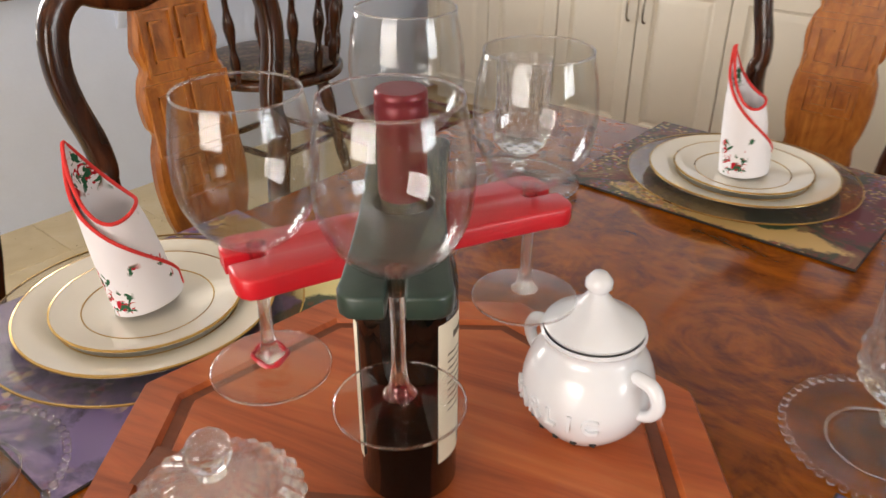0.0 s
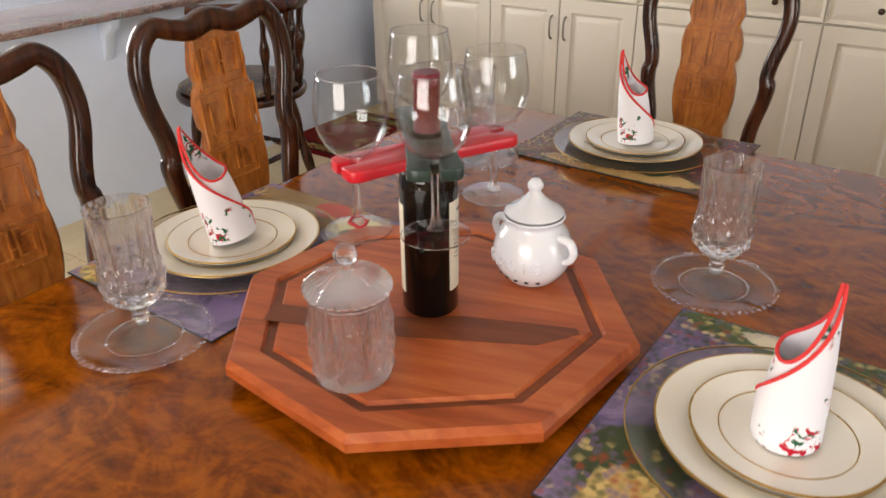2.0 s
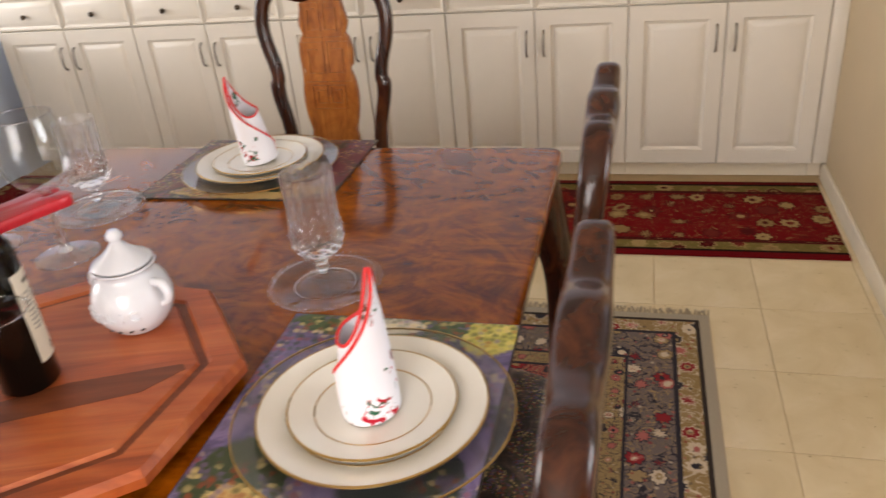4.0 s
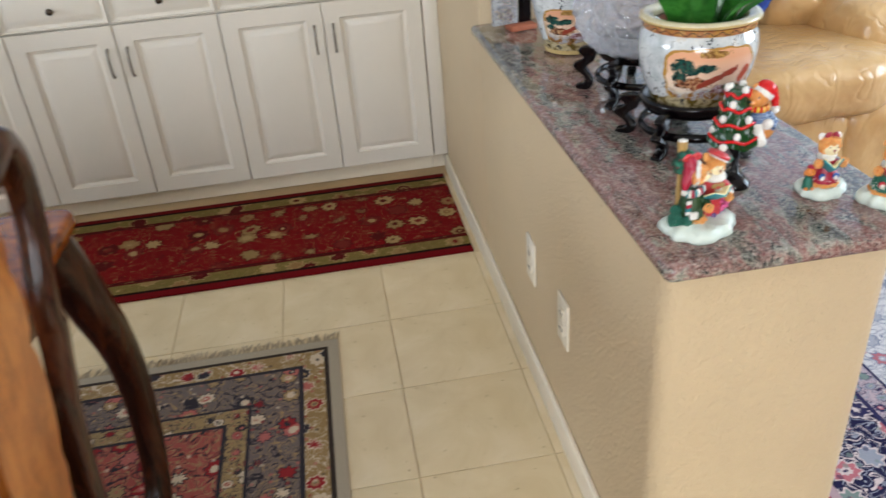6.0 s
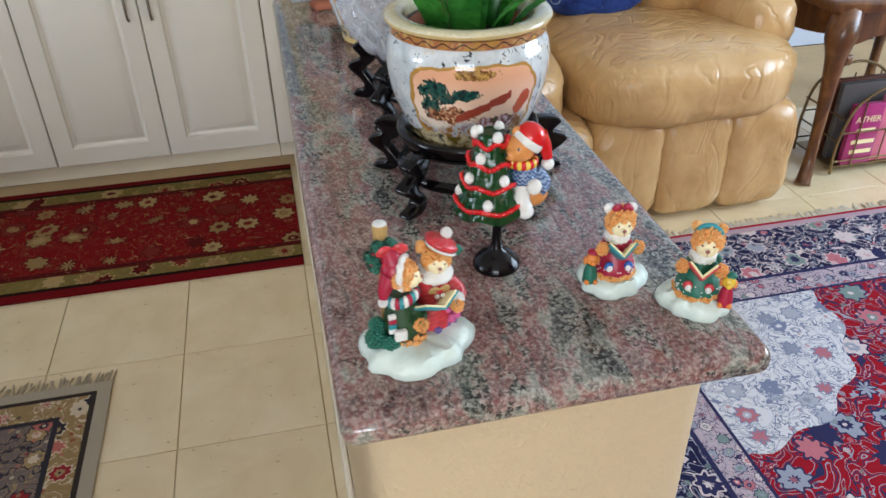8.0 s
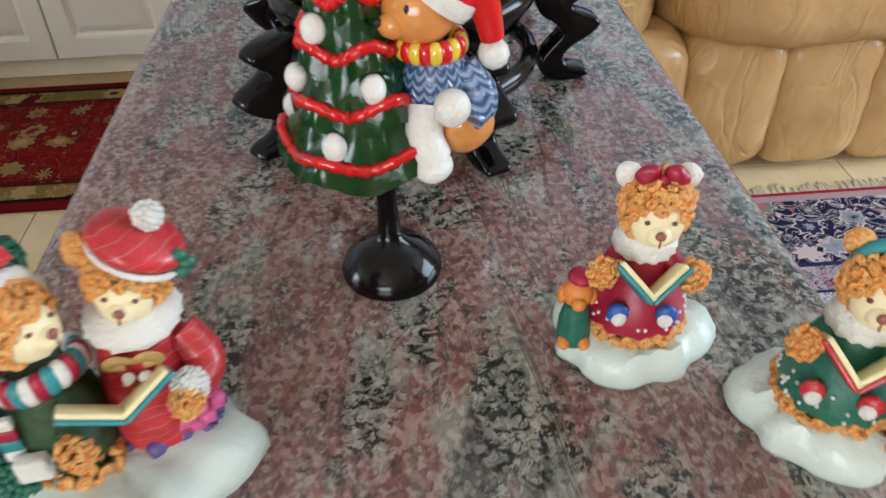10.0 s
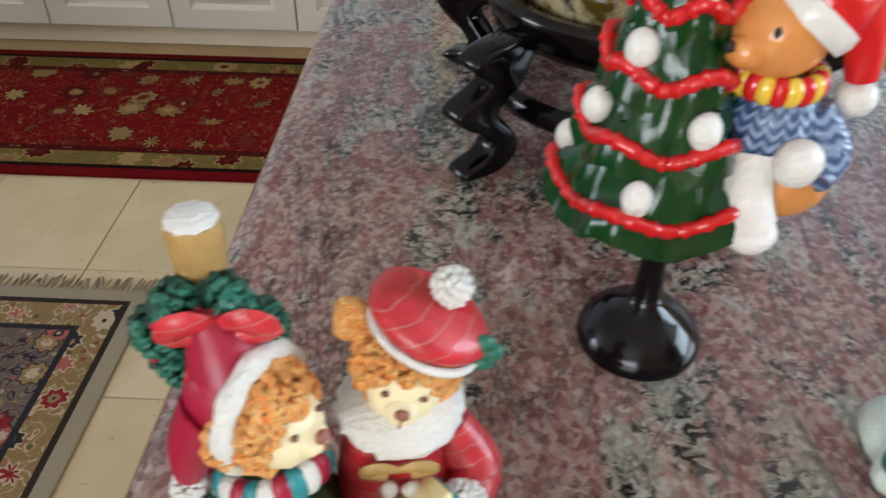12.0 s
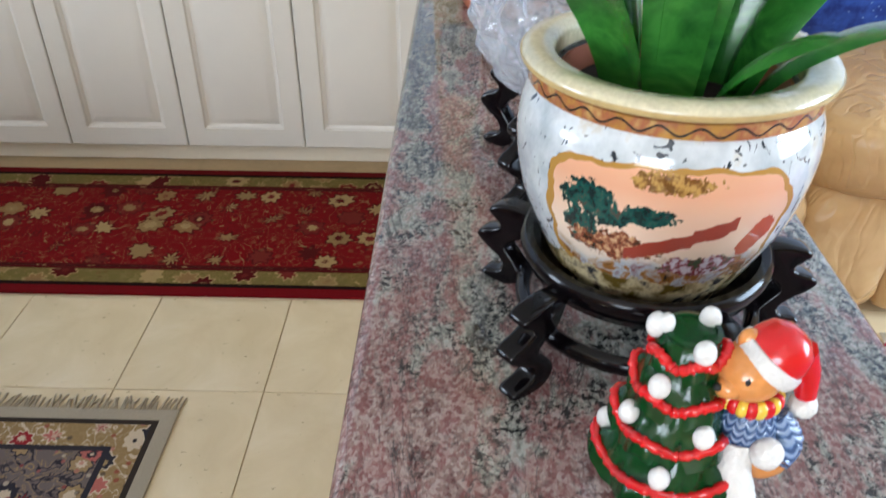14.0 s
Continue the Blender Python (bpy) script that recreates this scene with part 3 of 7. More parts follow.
M["dining_rug"] = floral("grey_rose_rug_weave", srgb(176, 96, 88), srgb(166, 140, 98), [srgb(224, 208, 184), srgb(160, 52, 58), srgb(176, 150, 112), srgb(196, 116, 110), srgb(60, 58, 66)], (0.95, 1.25), 13, (0.03, 0.042, 0.105, 0.235, srgb(126, 114, 112), srgb(64, 56, 52), srgb(186, 176, 158)), posy_cell=1.15, stripe=(0.295, srgb(172, 148, 108)))
M["living_rug"] = floral("navy_red_rug_weave", srgb(158, 24, 40), srgb(38, 38, 74), [srgb(220, 206, 208), srgb(196, 120, 132), srgb(160, 166, 184), srgb(130, 150, 148), srgb(52, 52, 92)], (1.3, 1.5), 10, (0.012, 0.034, 0.25, 0.33, srgb(196, 178, 190), srgb(190, 166, 178), srgb(170, 40, 60)), (0.46, srgb(224, 224, 230), (-0.96, 1.16)))
M["pillow"] = bubbles()
M["magenta"] = plain("magenta_magazine_cover", srgb(164, 48, 110), 0.3, vary=0.2, grain=30, relief=0)
M["pink_cover"] = plain("pink_magazine_cover", srgb(226, 132, 160), 0.3, vary=0.15, grain=30, relief=0)
M["grey_cover"] = plain("grey_magazine_cover", srgb(86, 84, 84), 0.35, relief=0)
M["brass_wire"] = plain("aged_brass_wire", srgb(136, 116, 84), 0.38, 0.9, relief=0.0)
M["seat_cloth"] = painted_mat("dark_floral_tapestry", [(0.35, srgb(26, 24, 24)), (0.5, srgb(66, 54, 48)), (0.65, srgb(120, 96, 84))], 18, 2.0)
M["frame_print"] = painted_mat("blue_grey_print", [(0.35, srgb(90, 110, 130)), (0.5, srgb(180, 180, 180)), (0.65, srgb(60, 60, 70))], 40, 1.0)
M["pane"] = thin_glass("window_glass", (0.98, 0.99, 1, 1))


# ---- mesh helpers ----
def lathe(profile, n=40, mod=None, close=False):
    """Turn (r, z) rows round z. r = 0 makes a pole. mod(angle, r, z) scales r."""
    bm = bmesh.new()
    rings = []
    for r, z in profile:
        if r <= 1e-6:
            rings.append([bm.verts.new((0, 0, z))])
        else:
            ring = []
            for k in range(n):
                a = 2 * math.pi * k / n
                q = r * (mod(a, r, z) if mod else 1)
                ring.append(bm.verts.new((q * math.cos(a), q * math.sin(a), z)))
            rings.append(ring)
    pairs = list(zip(rings, rings[1:])) + ([(rings[-1], rings[0])] if close else [])
    for a, b in pairs:
        for k in range(n):
            j = (k + 1) % n
            if len(a) == 1 and len(b) > 1:
                bm.faces.new((a[0], b[j], b[k]))
            elif len(b) == 1 and len(a) > 1:
                bm.faces.new((a[k], a[j], b[0]))
            elif len(a) > 1:
                bm.faces.new((a[k], a[j], b[j], b[k]))
    bmesh.ops.recalc_face_normals(bm, faces=bm.faces)
    return bm


def smooth_path(points, steps=6):
    """Catmull-Rom through points (any dimension)."""
    p = [np.array(q, float) for q in points]
    p = [2 * p[0] - p[1]] + p + [2 * p[-1] - p[-2]]
    out = []
    for k in range(1, len(p) - 2):
        for s in range(steps):
            t = s / steps
            a, b, c, d = p[k - 1 : k + 3]
            out.append(0.5 * (2 * b + (c - a) * t + (2 * a - 5 * b + 4 * c - d) * t * t + (3 * b - a - 3 * c + d) * t ** 3))
    out.append(p[-2])
    return out


def diamond(a, z, round_n, per_z):
    """Height 0..1 of a pyramid-cut pattern at angle a and height z."""
    u, w = round_n * a / (2 * math.pi) + per_z * z, round_n * a / (2 * math.pi) - per_z * z
    return min(abs(u % 1 - 0.5), abs(w % 1 - 0.5)) * 2


def soft_corner(v, e):
    """1 keeps a circle; less squares it off."""
    return math.copysign(abs(v) ** e, v)


def sweep(points, n=10, steps=6, flat=1.0, ring=False, side=(0, 1, 0), square=1.0):
    """A bar along rows (x, y, z, radius); flat scales its thickness along side."""
    rows = [np.array(q, float) for q in points] if steps == 0 else smooth_path(points, steps)
    bm = bmesh.new()
    rings = []
    sd = Vector(side)
    m = len(rows)
    for k, q in enumerate(rows):
        nxt, prv = (rows[(k + 1) % m], rows[k - 1]) if ring else (rows[min(k + 1, m - 1)], rows[max(k - 1, 0)])
        t = Vector(nxt[:3] - prv[:3]).normalized()
        b = (sd - t * sd.dot(t))
        b = b.normalized() if b.length > 1e-4 else t.orthogonal().normalized()
        u = t.cross(b)
        c, r = Vector(q[:3]), q[3]
        rings.append([bm.verts.new(c + u * (r * soft_corner(math.cos(2 * math.pi * j / n), square)) + b * (r * flat * soft_corner(math.sin(2 * math.pi * j / n), square))) for j in range(n)])
    for a, b in list(zip(rings, rings[1:])) + ([(rings[-1], rings[0])] if ring else []):
        for j in range(n):
            i = (j + 1) % n
            bm.faces.new((a[j], a[i], b[i], b[j]))
    if not ring:
        bm.faces.new(rings[0][::-1])
        bm.faces.new(rings[-1])
    bmesh.ops.recalc_face_normals(bm, faces=bm.faces)
    return bm


def box(x0, y0, z0, x1, y1, z1, bevel=0.0, segments=2):
    bm = bmesh.new()
    bmesh.ops.create_cube(bm, size=1, matrix=Matrix.LocRotScale(((x0 + x1) / 2, (y0 + y1) / 2, (z0 + z1) / 2), None, (abs(x1 - x0), abs(y1 - y0), abs(z1 - z0))))
    if bevel:
        bmesh.ops.bevel(bm, geom=bm.edges[:], offset=bevel, segments=segments, affect="EDGES", profile=0.5)
    return bm


def prism(outline, z0, z1, bevel=0.0, segments=2):
    """A slab with the outline (x, y)."""
    bm = bmesh.new()
    lo = [bm.verts.new((x, y, z0)) for x, y in outline]
    hi = [bm.verts.new((x, y, z1)) for x, y in outline]
    n = len(outline)
    bm.faces.new(lo[::-1])
    bm.faces.new(hi)
    for k in range(n):
        j = (k + 1) % n
        bm.faces.new((lo[k], lo[j], hi[j], hi[k]))
    bmesh.ops.recalc_face_normals(bm, faces=bm.faces)
    if bevel:
        edges = [e for e in bm.edges if abs(e.verts[0].co.z - e.verts[1].co.z) < 1e-6]
        bmesh.ops.bevel(bm, geom=edges, offset=bevel, segments=segments, affect="EDGES", profile=0.5)
    return bm


def puff(cx, cy, cz, sx, sy, sz, power=3.0, n=24, lumps=0.0, scale=6.0):
    """A cushion-like superellipsoid with half sizes sx, sy, sz; lumps wrinkles it."""
    bm = bmesh.new()
    bmesh.ops.create_icosphere(bm, subdivisions=4 if n > 16 else 3, radius=1)
    for v in bm.verts:
        d = v.co.normalized()
        k = (abs(d.x) ** power + abs(d.y) ** power + abs(d.z) ** power) ** (-1 / power)
        q = Vector((d.x * k * sx, d.y * k * sy, d.z * k * sz))
        if lumps:
            q += d * lumps * (noise.noise(Vector((q.x + cx, q.y + cy, q.z + cz)) * scale) + 0.5 * noise.noise(Vector((q.x + cx, q.y + cy, q.z + cz)) * scale * 3.1))
        v.co = q + Vector((cx, cy, cz))
    return bm


def ball(c, r, sub=2, lumps=0.0, scale=60.0, turn=None):
    """An ellipsoid at c; r is a number or three."""
    r = (r, r, r) if isinstance(r, (int, float)) else r
    bm = bmesh.new()
    bmesh.ops.create_icosphere(bm, subdivisions=sub, radius=1)
    rot = Euler([radians(a) for a in turn]).to_matrix() if turn else None
    for v in bm.verts:
        d = v.co.copy()
        q = Vector((d.x * r[0], d.y * r[1], d.z * r[2]))
        if lumps:
            q *= 1 + lumps * noise.noise((q + Vector(c)) * scale)
        v.co = (rot @ q if rot else q) + Vector(c)
    return bm


def moved(bm, m):
    bmesh.ops.transform(bm, matrix=m, verts=bm.verts)
    return bm


def joined(*parts):
    out = bmesh.new()
    for b in parts:
        me = bpy.data.meshes.new("t")
        b.to_mesh(me)
        b.free()
        out.from_mesh(me)
        bpy.data.meshes.remove(me)
    return out


def mesh_of(name, bm, material, smooth=True, sharp=50):
    me = bpy.data.meshes.new(name)
    bm.to_mesh(me)
    bm.free()
    me.materials.append(material)
    if smooth:
        me.shade_smooth()
        me.set_sharp_from_angle(angle=radians(sharp))
    return me


def part(name, bm, material, parent=None, label="", smooth=True, sharp=50):
    ob = new(name, mesh_of(name, bm, material, smooth, sharp))
    if parent:
        ob.parent = parent
    if label:
        ob["label"] = label
    return ob


def thing(name, label, category, at=(0, 0, 0), turn=0, group="", kind=""):
    ob = new(name)
    ob.matrix_world = pose(*at, 0, 0, turn)
    return tagged(ob, label, category, group, kind)


def solid(name, bm, material, label, category, at=(0, 0, 0), turn=0, group="", kind="", smooth=True):
    ob = part(name, bm, material, None, "", smooth)
    ob.matrix_world = pose(*at, 0, 0, turn)
    return tagged(ob, label, category, group, kind)


def coloured(name, pieces, label, category, at, turn=0, group=""):
    """One mesh out of pieces (bmesh, material)."""
    out = bmesh.new()
    mats = []
    for bm, m in pieces:
        if m not in mats:
            mats.append(m)
        for f in bm.faces:
            f.material_index = mats.index(m)
            f.smooth = True
        me = bpy.data.meshes.new("t")
        bm.to_mesh(me)
        bm.free()
        out.from_mesh(me)
        bpy.data.meshes.remove(me)
    me = bpy.data.meshes.new(name)
    out.to_mesh(me)
    out.free()
    for m in mats:
        me.materials.append(m)
    me.set_sharp_from_angle(angle=radians(60))
    ob = new(name, me)
    ob.matrix_world = pose(*at, 0, 0, turn)
    return tagged(ob, label, category, group)


def lettering(text, size, depth, material, parent, m, name="letter"):
    cu = bpy.data.curves.new("text", "FONT")
    cu.body, cu.size, cu.extrude, cu.align_x, cu.align_y = text, size, depth, "CENTER", "CENTER"
    cu.bevel_depth = depth * 0.3
    tmp = bpy.data.objects.new("text", cu)
    scene.collection.objects.link(tmp)
    me = bpy.data.meshes.new_from_object(tmp.evaluated_get(bpy.context.evaluated_depsgraph_get()))
    bpy.data.objects.remove(tmp)
    bpy.data.curves.remove(cu)
    me.materials.clear()
    me.materials.append(material)
    ob = new(name, me)
    ob.parent = parent
    ob.matrix_local = m
    return ob


# ---- the room ----
WX0, WX1, YC, YN, YS = 2.353, 2.702, 2.38, 3.0, -3.2
TOP = 0.78

floor = solid("floor", box(-3.6, YS, -0.12, 6.2, YN, -0.004), M["grout"], "cream marble tile floor with thin tan joints", "floor", kind="structure", smooth=False)
solid("ceiling", box(-3.7, YS - 0.1, 2.5, 6.3, YN + 0.1, 2.6), M["ceiling"], "plain white painted ceiling", "ceiling", kind="structure", smooth=False)
solid("wall_north", box(-3.6, YN, 0, 6.2, YN + 0.1, 2.5), M["wall_pale"], "pale painted wall behind the white cabinets", "wall", kind="structure", smooth=False)


def wall_with_window(name, a, b, along, thick, lo, hi, s0, s1, material, label):
    """A wall from a to b along an axis, with one opening s0..s1, lo..hi."""
    w = thing(name, label, "wall", kind="structure")
    t0, t1 = thick

    def slab(p, q, z0, z1):
        bm = box(p, t0, z0, q, t1, z1) if along == "x" else box(t0, p, z0, t1, q, z1)
        part("wall_panel", bm, material, w, smooth=False)

    slab(a, s0, 0, 2.5)
    slab(s1, b, 0, 2.5)
    slab(s0, s1, 0, lo)
    slab(s0, s1, hi, 2.5)
    return w


def window(name, along, s0, s1, lo, hi, t0, t1):
    w = thing(name, "white framed window with clear glass panes", "window", kind="structure")
    f = 0.05

    def bar(p, q, z0, z1):
        part("window_frame", box(p, t0, z0, q, t1, z1, 0.004) if along == "x" else box(t0, p, z0, t1, q, z1, 0.004), M["trim"], w)

    bar(s0, s0 + f, lo, hi)
    bar(s1 - f, s1, lo, hi)
    bar(s0 + f, s1 - f, lo, lo + f)
    bar(s0 + f, s1 - f, hi - f, hi)
    mid = (s0 + s1) / 2
    bar(mid - f / 2, mid + f / 2, lo + f, hi - f)
    tm = (t0 + t1) / 2
    for p, q in ((s0 + f, mid - f / 2), (mid + f / 2, s1 - f)):
        g = part("pane", box(p, tm - 0.003, lo + f, q, tm + 0.003, hi - f) if along == "x" else box(tm - 0.003, p, lo + f, tm + 0.003, q, hi - f), M["pane"], w, smooth=False)
        g.visible_shadow = False


wall_with_window("wall_south", -3.6, 6.2, "x", (YS - 0.1, YS), 0.8, 2.2, 0.2, 2.2, M["wall"], "tan plastered wall with a wide window")
window("window_1", "x", 0.2, 2.2, 0.8, 2.2, YS - 0.08, YS - 0.02)
wall_with_window("wall_east", YS, YN, "y", (6.2, 6.3), 0.8, 2.2, -0.4, 1.6, M["wall"], "tan plastered living room wall with a window")
window("window_2", "y", -0.4, 1.6, 0.8, 2.2, 6.22, 6.28)
wall_with_window("wall_west", YS, YN, "y", (-3.7, -3.6), 1.0, 2.1, -0.6, 1.0, M["wall_pale"], "pale painted kitchen wall with a window")
window("window_3", "y", -0.6, 1.0, 1.0, 2.1, -3.68, -3.62)

# full-height stub of wall beside the cabinets, and the half wall that carries the granite
solid("wall_divider", box(WX0, 1.612, 0, WX1, YN, 2.5, 0.006), M["wall"], "tan plastered wall beside the white cabinets", "wall", kind="structure")


def half_wall():
    r = 0.034
    pts = [(WX1, 1.612), (WX0, 1.612)]
    for cx, cy, a0 in ((WX0 + r, 0.36 + r, 180), (WX1 - r, 0.36 + r, 270)):
        pts += [(cx + r * math.cos(radians(a0 + k * 18)), cy + r * math.sin(radians(a0 + k * 18))) for k in range(6)]
    return prism(pts, 0, TOP - 0.03)


solid("wall_half", half_wall(), M["wall"], "tan plastered half wall with rounded corners under granite", "wall", kind="structure")


def counter_slab(x0, x1, y0, y1, r=0.014):
    pts = []
    for cx, cy, a0 in ((x1 - r, y1 - r, 0), (x0 + r, y1 - r, 90), (x0 + r, y0 + r, 180), (x1 - r, y0 + r, 270)):
        pts += [(cx + r * math.cos(radians(a0 + k * 18)), cy + r * math.sin(radians(a0 + k * 18))) for k in range(6)]
    return prism(pts, -0.0285, 0, 0.0125, 4)


solid("granite_counter", counter_slab(2.328, 2.724, 0.312, 1.610), M["granite"], "polished red and grey granite slab on the half wall", "counter", (0, 0, TOP))
base = thing("baseboard", "white painted baseboard along the tan half wall", "baseboard", kind="structure")
part("board", box(WX0 - 0.012, 0.362, 0, WX0 - 0.0005, YC + 0.04, 0.075, 0.003), M["trim"], base)

# left half wall with its bar counter
solid("wall_bar", box(-1.54, -1.7, 0, -1.42, YC + 0.62, TOP - 0.035), M["wall_pale"], "pale blue-white half wall under the bar counter", "wall", kind="structure", smooth=False)
solid("bar_counter", counter_slab(-1.72, -1.3, -1.75, YC - 0.4), M["granite"], "dark red granite bar counter on the pale half wall", "counter", (0, 0, TOP))
for y in (0.93, -0.3):
    corbel = solid("bracket", prism([(0, 0), (0.10, 0), (0.09, -0.03), (0.045, -0.06), (0.02, -0.14), (0, -0.165)], -0.02, 0.02, 0.004), M["wall_pale"], "white scrolled bracket under the bar counter", "bracket", group="bar brackets")
    corbel.matrix_world = pose(-1.4195, y, TOP - 0.031, 90, 0, 0)


# ---- outlets ----
def outlet(y, z, kind_label):
    o = thing("wall_outlet", kind_label, "outlet", (WX0, y, z), 0, "wall outlets")
    part("plate", box(-0.006, -0.036, -0.058, -0.0003, 0.036, 0.058, 0.0025), M["outlet"], o)
    for dz in (-0.02, 0.02):
        part("socket", box(-0.0085, -0.014, dz - 0.013, -0.0055, 0.014, dz + 0.013, 0.001), M["trim"], o)
        for dy in (-0.006, 0.006):
            part("slot", box(-0.0095, dy - 0.001, dz - 0.005, -0.0083, dy + 0.001, dz + 0.005), M["dark_ink"], o, smooth=False)


outlet(1.085, 0.34, "ivory power outlet on the tan half wall")
outlet(0.825, 0.34, "ivory outlet plate nearer the end of the half wall")


# ---- white cabinets ----
def raised_panel(w, h, t=0.02, margin=0.058):
    """A door with a moulded raised field; its front faces -y."""
    bm = bmesh.new()
    rows = [(0.0, 0.0, 0.003), (0.003, 0.0, 0.0), (margin, 0, 0.0), (margin + 0.004, 0, 0.008), (margin + 0.013, 0, 0.0115), (margin + 0.034, 0, 0.002), (margin + 0.038, 0, 0.001)]
    loops = []
    for inset, _, depth in rows:
        x, z = w / 2 - inset, h / 2 - inset
        loops.append([bm.verts.new(p) for p in ((-x, depth - t, -z), (x, depth - t, -z), (x, depth - t, z), (-x, depth - t, z))])
    back = [bm.verts.new(p) for p in ((-w / 2, 0, -h / 2), (w / 2, 0, -h / 2), (w / 2, 0, h / 2), (-w / 2, 0, h / 2))]
    for a, b in [(back, loops[0])] + list(zip(loops, loops[1:])):
        for k in range(4):
            j = (k + 1) % 4
            bm.faces.new((a[k], a[j], b[j], b[k]))
    bm.faces.new(loops[-1])
    bm.faces.new(back[::-1])
    bmesh.ops.recalc_face_normals(bm, faces=bm.faces)
    return bm


def bow_handle(h=0.1):
    return sweep([(0, 0, -h / 2, 0.0045), (0, -0.012, -h / 2 + 0.004, 0.0045), (0, -0.022, -h / 2 + 0.02, 0.004), (0, -0.024, 0, 0.0045), (0, -0.022, h / 2 - 0.02, 0.004), (0, -0.012, h / 2 - 0.004, 0.0045), (0, 0, h / 2, 0.0045)], 8, 4, side=(1, 0, 0))


def knob():
    return moved(lathe([(0, 0.022), (0.006, 0.022), (0.011, 0.018), (0.012, 0.013), (0.008, 0.008), (0.005, 0.006), (0.006, 0), (0, 0)], 16), Matrix.Rotation(radians(90), 4, "X"))


PITCH = 0.359
D0, D1, W0, W1 = 0.08, 0.718, 0.724, 0.868
door_mesh = mesh_of("door", raised_panel(PITCH - 0.004, D1 - D0), M["white"], True, 20)
drawer_mesh = mesh_of("drawer", raised_panel(PITCH - 0.004, W1 - W0, margin=0.004), M["white"], True, 20)
handle_mesh, knob_mesh = mesh_of("handle", bow_handle(), M["steel"]), mesh_of("knob", knob(), M["bronze"])


def child(name, me, parent, at, label=""):
    ob = new(name, me)
    ob.parent = parent
    ob.location = at
    if label:
        ob["label"] = label
    return ob


def base_cabinet(doors=2):
    c = thing("base_cabinet", "white raised-panel base cabinet with nickel pulls and two drawers", "cabinet", group="white base cabinets")
    w = PITCH * doors
    part("body", box(-w / 2 + 0.0005, 0.001, 0.075, w / 2 - 0.0005, 0.56, 0.88), M["white"], c, smooth=False)
    part("toe_kick", box(-w / 2 + 0.0005, 0.05, 0, w / 2 - 0.0005, 0.5, 0.0748), M["trim"], c, smooth=False)
    for k in range(doors):
        x = (k - (doors - 1) / 2) * PITCH
        d = child("door", door_mesh, c, (x, 0, (D0 + D1) / 2))
        side = 1 if k == 0 else -1
        child("handle", handle_mesh, d, (side * (PITCH / 2 - 0.034), -0.02, 0.19), "brushed nickel bow handle")
        w_ = child("drawer", drawer_mesh, c, (x, 0, (W0 + W1) / 2))
        child("knob", knob_mesh, w_, (0, -0.02, -0.01), "dark bronze round knob")
    return c


unit = base_cabinet()
unit.matrix_world = pose(1.936, YC + 0.02, 0)
for k in range(1, 4):
    copy_thing(unit, pose(1.936 - 2 * PITCH * k, YC + 0.02, 0))
copy_thing(unit, pose(1.936 - 8 * PITCH, YC + 0.02, 0))
filler = thing("filler_panel", "narrow white filler strip between cabinet and tan wall", "panel")
part("strip", box(1.936 + PITCH + 0.002, YC + 0.004, 0.08, WX0 - 0.001, YC + 0.03, 0.868, 0.002), M["white"], filler)
part("toe_kick", box(1.936 + PITCH + 0.002, YC + 0.072, 0, WX0 - 0.001, YC + 0.5, 0.0748), M["trim"], filler, smooth=False)


# ---- rugs ----
def rug(name, w, l, material, label, at, fringe=None, fringe_mat=None):
    r = thing(name, label, "rug", at)
    part("rug_body", box(-w / 2, -l / 2, 0.0006, w / 2, l / 2, 0.009, 0.002), material, r)
    rnd = random.Random(7)
    for end in fringe or ():
        bm = bmesh.new()
        n = int(w / 0.0065)
        for k in range(n):
            x = -w / 2 + w * (k + 0.5) / n + rnd.uniform(-0.002, 0.002)
            y0 = end * l / 2
            ln, dx = rnd.uniform(0.026, 0.045), rnd.uniform(-0.014, 0.014)
            vs = [bm.verts.new(p) for p in ((x - 0.0028, y0, 0.006), (x + 0.0028, y0, 0.006), (x + dx + 0.0022, y0 + end * ln, 0.002 + rnd.uniform(0, 0.004)), (x + dx - 0.0022, y0 + end * ln, 0.002))]
            lo = [bm.verts.new((v.co.x, v.co.y, max(0.0006, v.co.z - 0.002))) for v in vs]
            bm.faces.new(vs)
            bm.faces.new(lo[::-1])
            for j in range(4):
                bm.faces.new((vs[j], lo[j], lo[(j + 1) % 4], vs[(j + 1) % 4]))
        bmesh.ops.recalc_face_normals(bm, faces=bm.faces)
        tagged(part("fringe", bm, fringe_mat, r, "", False), kind="stuff")
    return r


rug("runner_rug", 3.81, 0.63, M["runner"], "red runner rug with gold flowers before the white cabinets", (0.417, 2.045, 0.0))
rug("dining_rug", 1.9, 2.5, M["dining_rug"], "grey and rose flowered wool rug under the dining table", (0.90, 0.10, 0.0), (1, -1), M["tufts"])
rug("living_rug", 2.6, 3.0, M["living_rug"], "navy, red and white Persian style rug with pale fringe", (4.12, 0.10, 0.0), (1, -1), M["pale_fringe"])


# ---- dining table ----
TZ = 0.755
TX, TY = 0.915, -0.12


